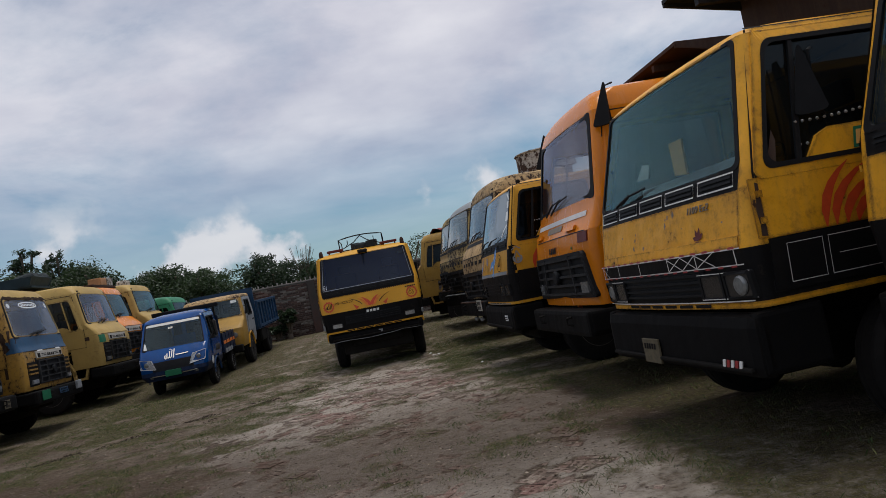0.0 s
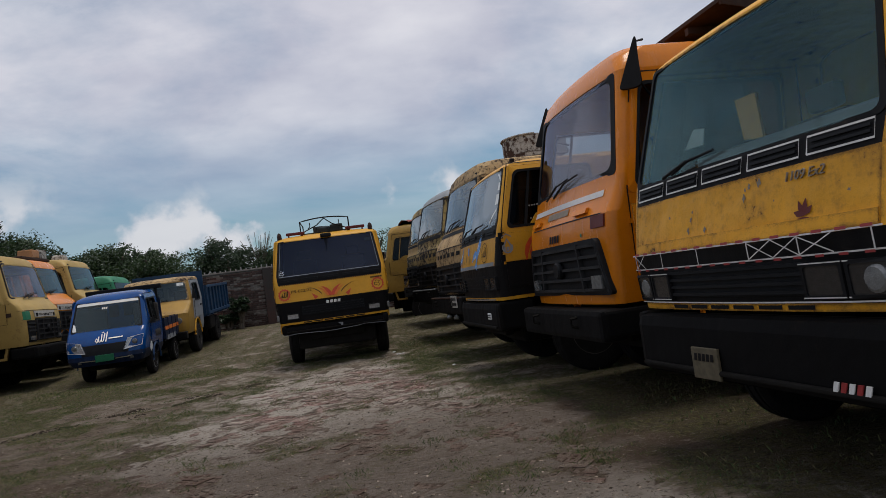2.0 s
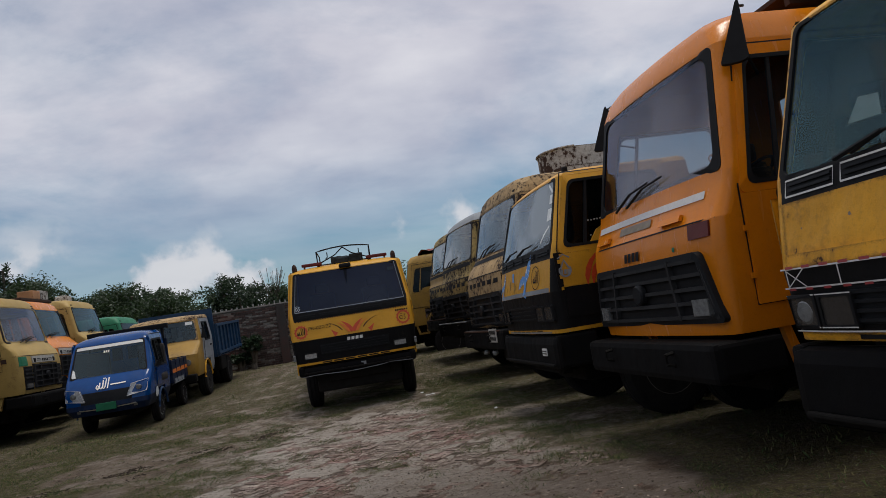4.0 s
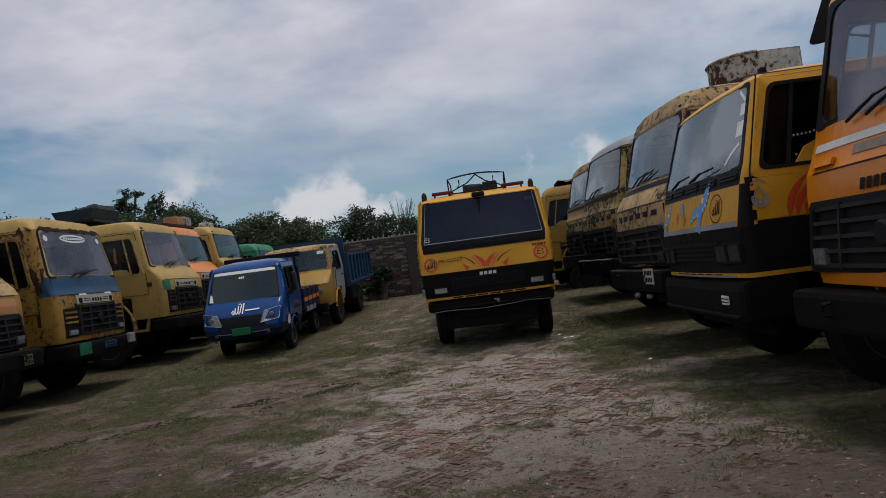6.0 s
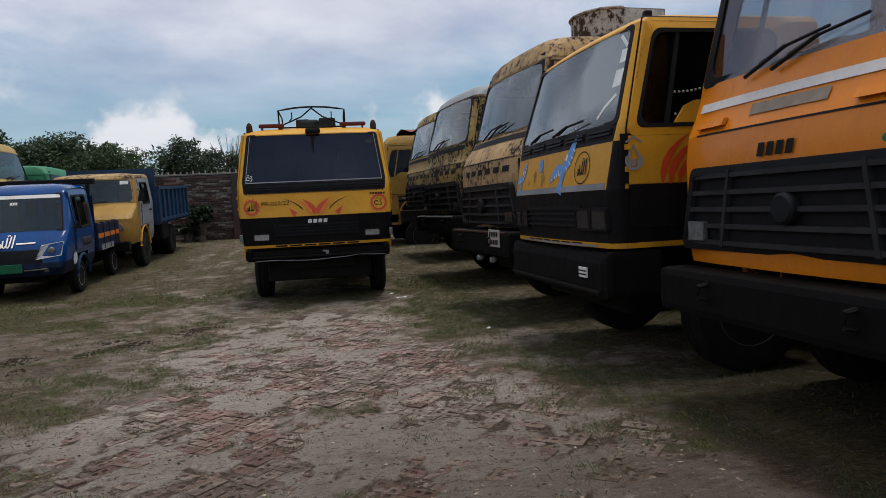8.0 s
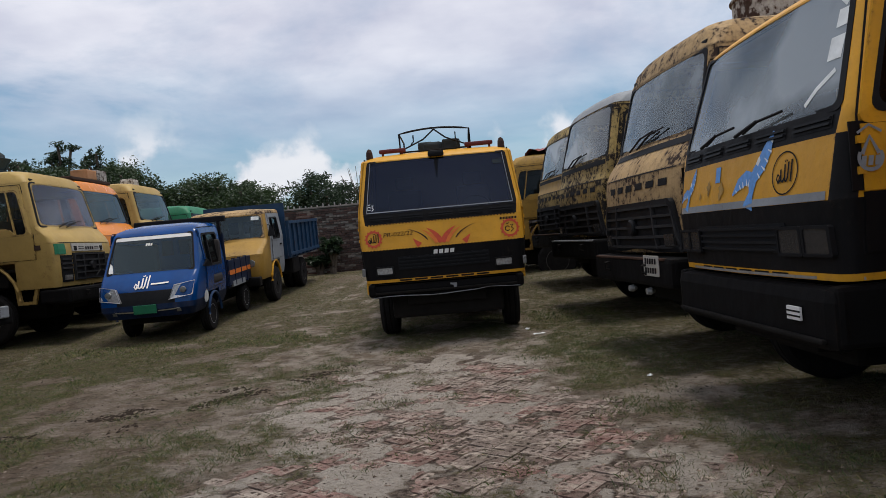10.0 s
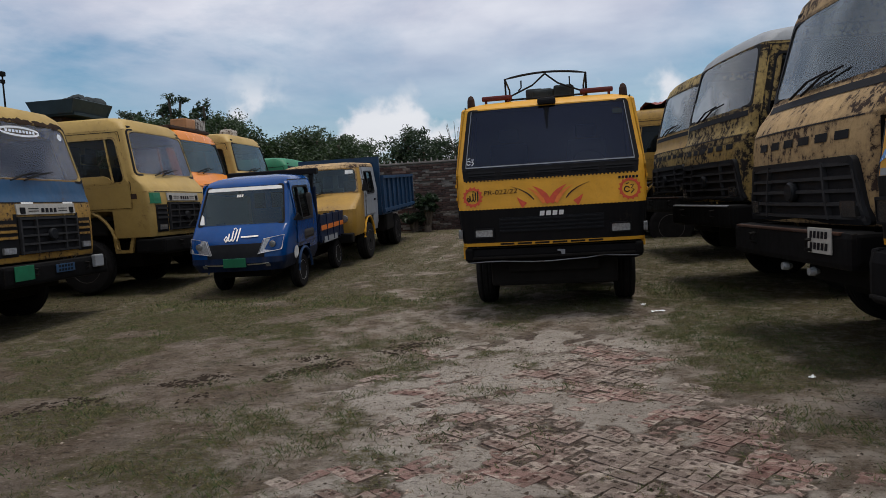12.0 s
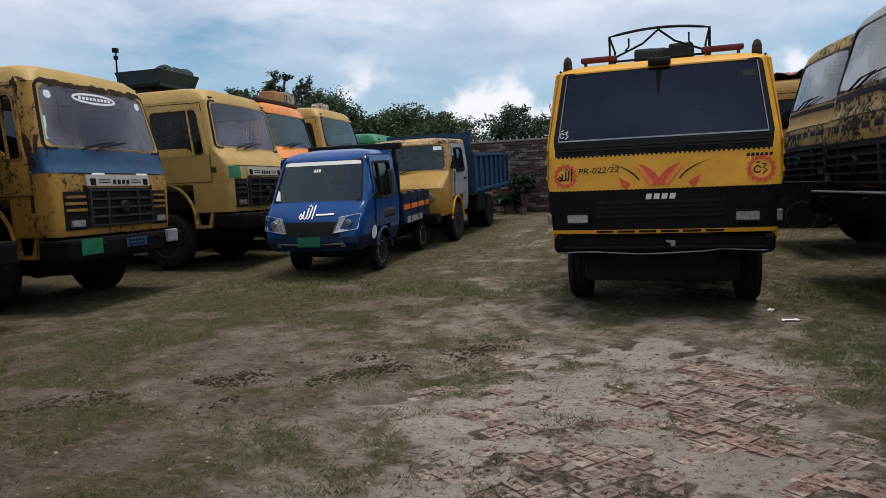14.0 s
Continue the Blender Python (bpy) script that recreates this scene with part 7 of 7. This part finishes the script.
# flat crumbs of broken brick and crusted sand on the strip
for n in range(16000):
    x, y = rg.uniform(-2.6, 2.2), rg.uniform(-11, -1.5)
    if rg.random() > strip_at(x, y) + 0.12:
        continue
    r, a = 0.004 + 0.012 * rg.random() ** 3, rg.uniform(0, math.tau)
    z, tip = lie(y) + soil(x, y) + 0.001, rg.uniform(0.15, 0.45)
    i = len(verts)
    for p, q, s in octa:
        p, q = p * r * rg.uniform(0.9, 1.7), q * r * rg.uniform(0.4, 0.9)
        verts.append((x + p * math.cos(a) - q * math.sin(a), y + p * math.sin(a) + q * math.cos(a), z + s * r * tip))
    faces += [tuple(i + k for k in f) for f in of]
me = bpy.data.meshes.new("clods")
me.from_pydata(verts, [], faces)
me.materials.append(CLOD)
tagged(new("clods", me), "small dry clods and pebbles strewn over soil", "clods", "", "stuff")
# lumps turned up along old wheel tracks, shade put into their mud colour
verts, faces = [], []
for n in range(2600):
    k = rg.choice((0, 0, 1, 2))
    u = rg.uniform(0, 1)
    x = (-5.2, -4.4, -3.0)[k] + (3.4, 2.9, 1.9)[k] * u + rg.gauss(0, 0.10)
    y = (-4.6, -4.2, -3.6)[k] + (3.2, 2.6, 2.6)[k] * u + 0.2 * math.sin(7 * u) + rg.gauss(0, 0.06)
    if noise.noise(Vector((x * 1.7, y * 1.7, 77.0))) < -0.05:
        continue
    r, a = 0.005 + 0.014 * rg.random() ** 2, 0.75 + rg.gauss(0, 0.5)
    z = lie(y) + soil(x, y) + 0.002
    i = len(verts)
    for p, q, t_ in octa:
        p, q = p * r * rg.uniform(1.0, 2.0), q * r * rg.uniform(0.5, 0.9)
        verts.append((x + p * math.cos(a) - q * math.sin(a), y + p * math.sin(a) + q * math.cos(a), z + t_ * r * 0.7))
    faces += [tuple(i + k_ for k_ in f) for f in of]
MUD = plain("shade_dark_mud", (0.040, 0.030, 0.023), 0.95, 0, 0.5, 20, 0.5)
me = bpy.data.meshes.new("mud_lumps")
me.from_pydata(verts, [], faces)
me.materials.append(MUD)
tagged(new("mud_lumps", me), "dried mud lumps along old wheel tracks, coloured dark for their shade", "mud", "", "stuff")

# litter
for x, y, w, h, rz in ((1.22, 0.05, 0.17, 0.06, 10), (1.10, 0.55, 0.10, 0.05, 70), (1.9, -3.0, 0.05, 0.03, 0)):
    bm = bmesh.new()
    g = [[bm.verts.new((w * (i / 5 - 0.5), h * (j / 3 - 0.5), 0.015 + 0.025 * noise.noise(Vector((i * 0.9 + x, j * 1.1, y))))) for i in range(6)] for j in range(4)]
    for j in range(3):
        for i in range(5):
            bm.faces.new((g[j][i], g[j][i + 1], g[j + 1][i + 1], g[j + 1][i]))
    o = mesh_ob("paper_scrap", bm, PAPER)
    o.matrix_world = pose(x, y, lie(y) + soil(x, y), 0, 0, rz)
    tagged(o, "crumpled white paper scrap lying on the dirt", "litter", "paper scraps")
o = mesh_ob("pipe_stub", lathe(bmesh.new(), [(-0.035, 0.018), (-0.035, 0.026), (0.035, 0.026), (0.035, 0.018), (-0.035, 0.018)], 16), SILVERTAPE)
o.matrix_world = pose(-3.78, -8.1, 0.024, 0, 0, 40)
tagged(o, "short white plastic pipe stub on the soil", "pipe")

# ---------------------------------------------------------------- laid bricks of the yard strip
PAVE, pn, pb = material("worn_paving_brick")
po = pn.nodes.new("ShaderNodeObjectInfo")
pg = pn.nodes.new("ShaderNodeNewGeometry")
pr = maths(pn, "FRACT", maths(pn, "ADD", po.outputs["Random"], pg.outputs["Random Per Island"]))
gpos = pn.nodes.new("ShaderNodeNewGeometry")
wp = gpos.outputs["Position"]
grey = ramp(pn, pr, [(0.0, (0.15, 0.116, 0.098)), (0.5, (0.225, 0.178, 0.152)), (1.0, (0.31, 0.252, 0.216))])
red = ramp(pn, pr, [(0.0, (0.19, 0.105, 0.090)), (0.5, (0.265, 0.162, 0.140)), (1.0, (0.34, 0.232, 0.200))])
pc_ = mixc(pn, ramp(pn, noise_at(pn, wp, 1.1, 5), [(0.44, 0.0), (0.60, 1.0)]), grey, red)
pc_ = mixc(pn, ramp(pn, noise_at(pn, wp, 30.0, 8, 0.74), [(0.50, 0.0), (0.64, 0.7)]), pc_, (0.060, 0.043, 0.034))
dustm = ramp(pn, noise_at(pn, wp, 6.5, 9, 0.72, (0.75, 1.3, 1.0)), [(0.50, 0.0), (0.60, 0.8)])
pm_ = ramp(pn, noise_at(pn, wp, 2.6, 10, 0.72), [(0.50, 0.0), (0.60, 0.32)])
psep = pn.nodes.new("ShaderNodeSeparateXYZ")
pn.links.new(wp, psep.inputs[0])
# the soil's exposure tone repeated in the brick colour, darker mid-yard
brick_tone_band = maths(pn, "MULTIPLY", maths(pn, "DIVIDE", maths(pn, "SUBTRACT", -5.3, psep.outputs[1]), 2.0, True), maths(pn, "DIVIDE", maths(pn, "ADD", psep.outputs[1], 10.8), 1.4, True))
pcol = mixc(pn, pm_, mixc(pn, dustm, pc_, (0.44, 0.375, 0.315)), (0.071, 0.055, 0.037))
pcol = mixc(pn, ramp(pn, noise_at(pn, wp, 17.0, 9, 0.74, (0.55, 1.5, 1.0)), [(0.38, 0.8), (0.45, 0.0)]), pcol, (0.035, 0.027, 0.020))
pn.links.new(mixc(pn, maths(pn, "MULTIPLY", brick_tone_band, 0.72), pcol, (0.070, 0.047, 0.033)), pb.inputs["Base Color"])
pb.inputs["Roughness"].default_value = 0.95
pb.inputs["Specular IOR Level"].default_value = 0.15
bump(pn, pb, noise_at(pn, wp, 34, 8, 0.72), 1.0, 0.03)
pavement = tagged(mesh_ob("pavement", boxed(-0.6, 1.3, -11.0, -2.0, -0.09, -0.06), MORTAR), "worn herringbone brick strip half buried in sand", "pavement", "", "structure")
bl, bw, bh = 0.204, 0.098, 0.06
# a worn top with rounded rims and two pressed pits
q = bmesh.new()
bx, by = (-0.5, -0.22, -0.05, 0.05, 0.22, 0.5), (-0.5, -0.17, 0.17, 0.5)
top = [[q.verts.new((bl * u, bw * v, bh / 2 - (0.005 if abs(u) == 0.5 or abs(v) == 0.5 else 0.0))) for u in bx] for v in by]
for j in range(3):
    for i in range(5):
        ring = (top[j][i], top[j][i + 1], top[j + 1][i + 1], top[j + 1][i])
        if j == 1 and i in (1, 3):
            mid = sum((v.co for v in ring), Vector()) / 4
            low = [q.verts.new(mid + (v.co - mid) * 0.8 - Vector((0, 0, 0.012))) for v in ring]
            for k in range(4):
                q.faces.new((ring[k], ring[(k + 1) % 4], low[(k + 1) % 4], low[k]))
            ring = low
        q.faces.new(ring)
foot = [q.verts.new((bl * u / 2, bw * v / 2, -bh / 2)) for u, v in ((-1, -1), (1, -1), (1, 1), (-1, 1))]
for a, b, line in ((0, 1, top[0]), (1, 2, [r[-1] for r in top]), (2, 3, top[-1][::-1]), (3, 0, [r[0] for r in top][::-1])):
    q.faces.new([foot[a], foot[b]] + line[::-1])
pbm = bpy.data.meshes.new("brick")
q.to_mesh(pbm)
q.free()
pbm.materials.append(PAVE)
rows = []
c45, step = math.cos(radians(52)), 0.1055
s45 = math.sin(radians(52))
for i in range(-90, 91):
    for j in range(-90, 91):
        # herringbone on a square lattice: each cell pair holds one brick
        k = (i - j) % 4
        if k == 0:
            u, v, a = (i + 1.0) * step, (j + 0.5) * step, 0.0
        elif k == 2:
            u, v, a = (i + 0.5) * step, (j + 0.0) * step, 90.0
        else:
            continue
        x, y = 0.3 + u * c45 - v * s45, -6.0 + u * s45 + v * c45
        if not (-1.6 < x < 2.1 and -11.5 < y < -1.6) or strip_at(x, y) < 0.35:
            continue
        rows.append((x, y, -0.002 + rg.gauss(0, 0.0042) - bh / 2, rg.gauss(0, 1.2), rg.gauss(0, 1.2), 52 + a + rg.gauss(0, 3.0)))
close = [r for r in rows if -5.0 < r[1] < -2.9 and -0.9 < r[0] < 1.5][:298]
taken = set(close)
vv, ff = [], []
base_v, base_f = [v.co.copy() for v in pbm.vertices], [tuple(p.vertices) for p in pbm.polygons]
for r in rows:
    m = pose(*r)
    if r in taken:
        o = new("brick", pbm)
        o.matrix_world = m
        o.parent = pavement
        o.matrix_parent_inverse = pavement.matrix_world.inverted()
    else:
        i = len(vv)
        vv += [m @ p for p in base_v]
        ff += [tuple(i + k for k in f) for f in base_f]
me = bpy.data.meshes.new("laid_bricks")
me.from_pydata(vv, [], ff)
me.materials.append(PAVE)
lb = new("laid_bricks", me)
lb.parent = pavement
tagged(lb, "worn paving bricks sunk in sand", "", "", "stuff")
for x, y, z in near:
    o = new("brick", bme)
    o.location = (x, y, z)
    o.parent = wall
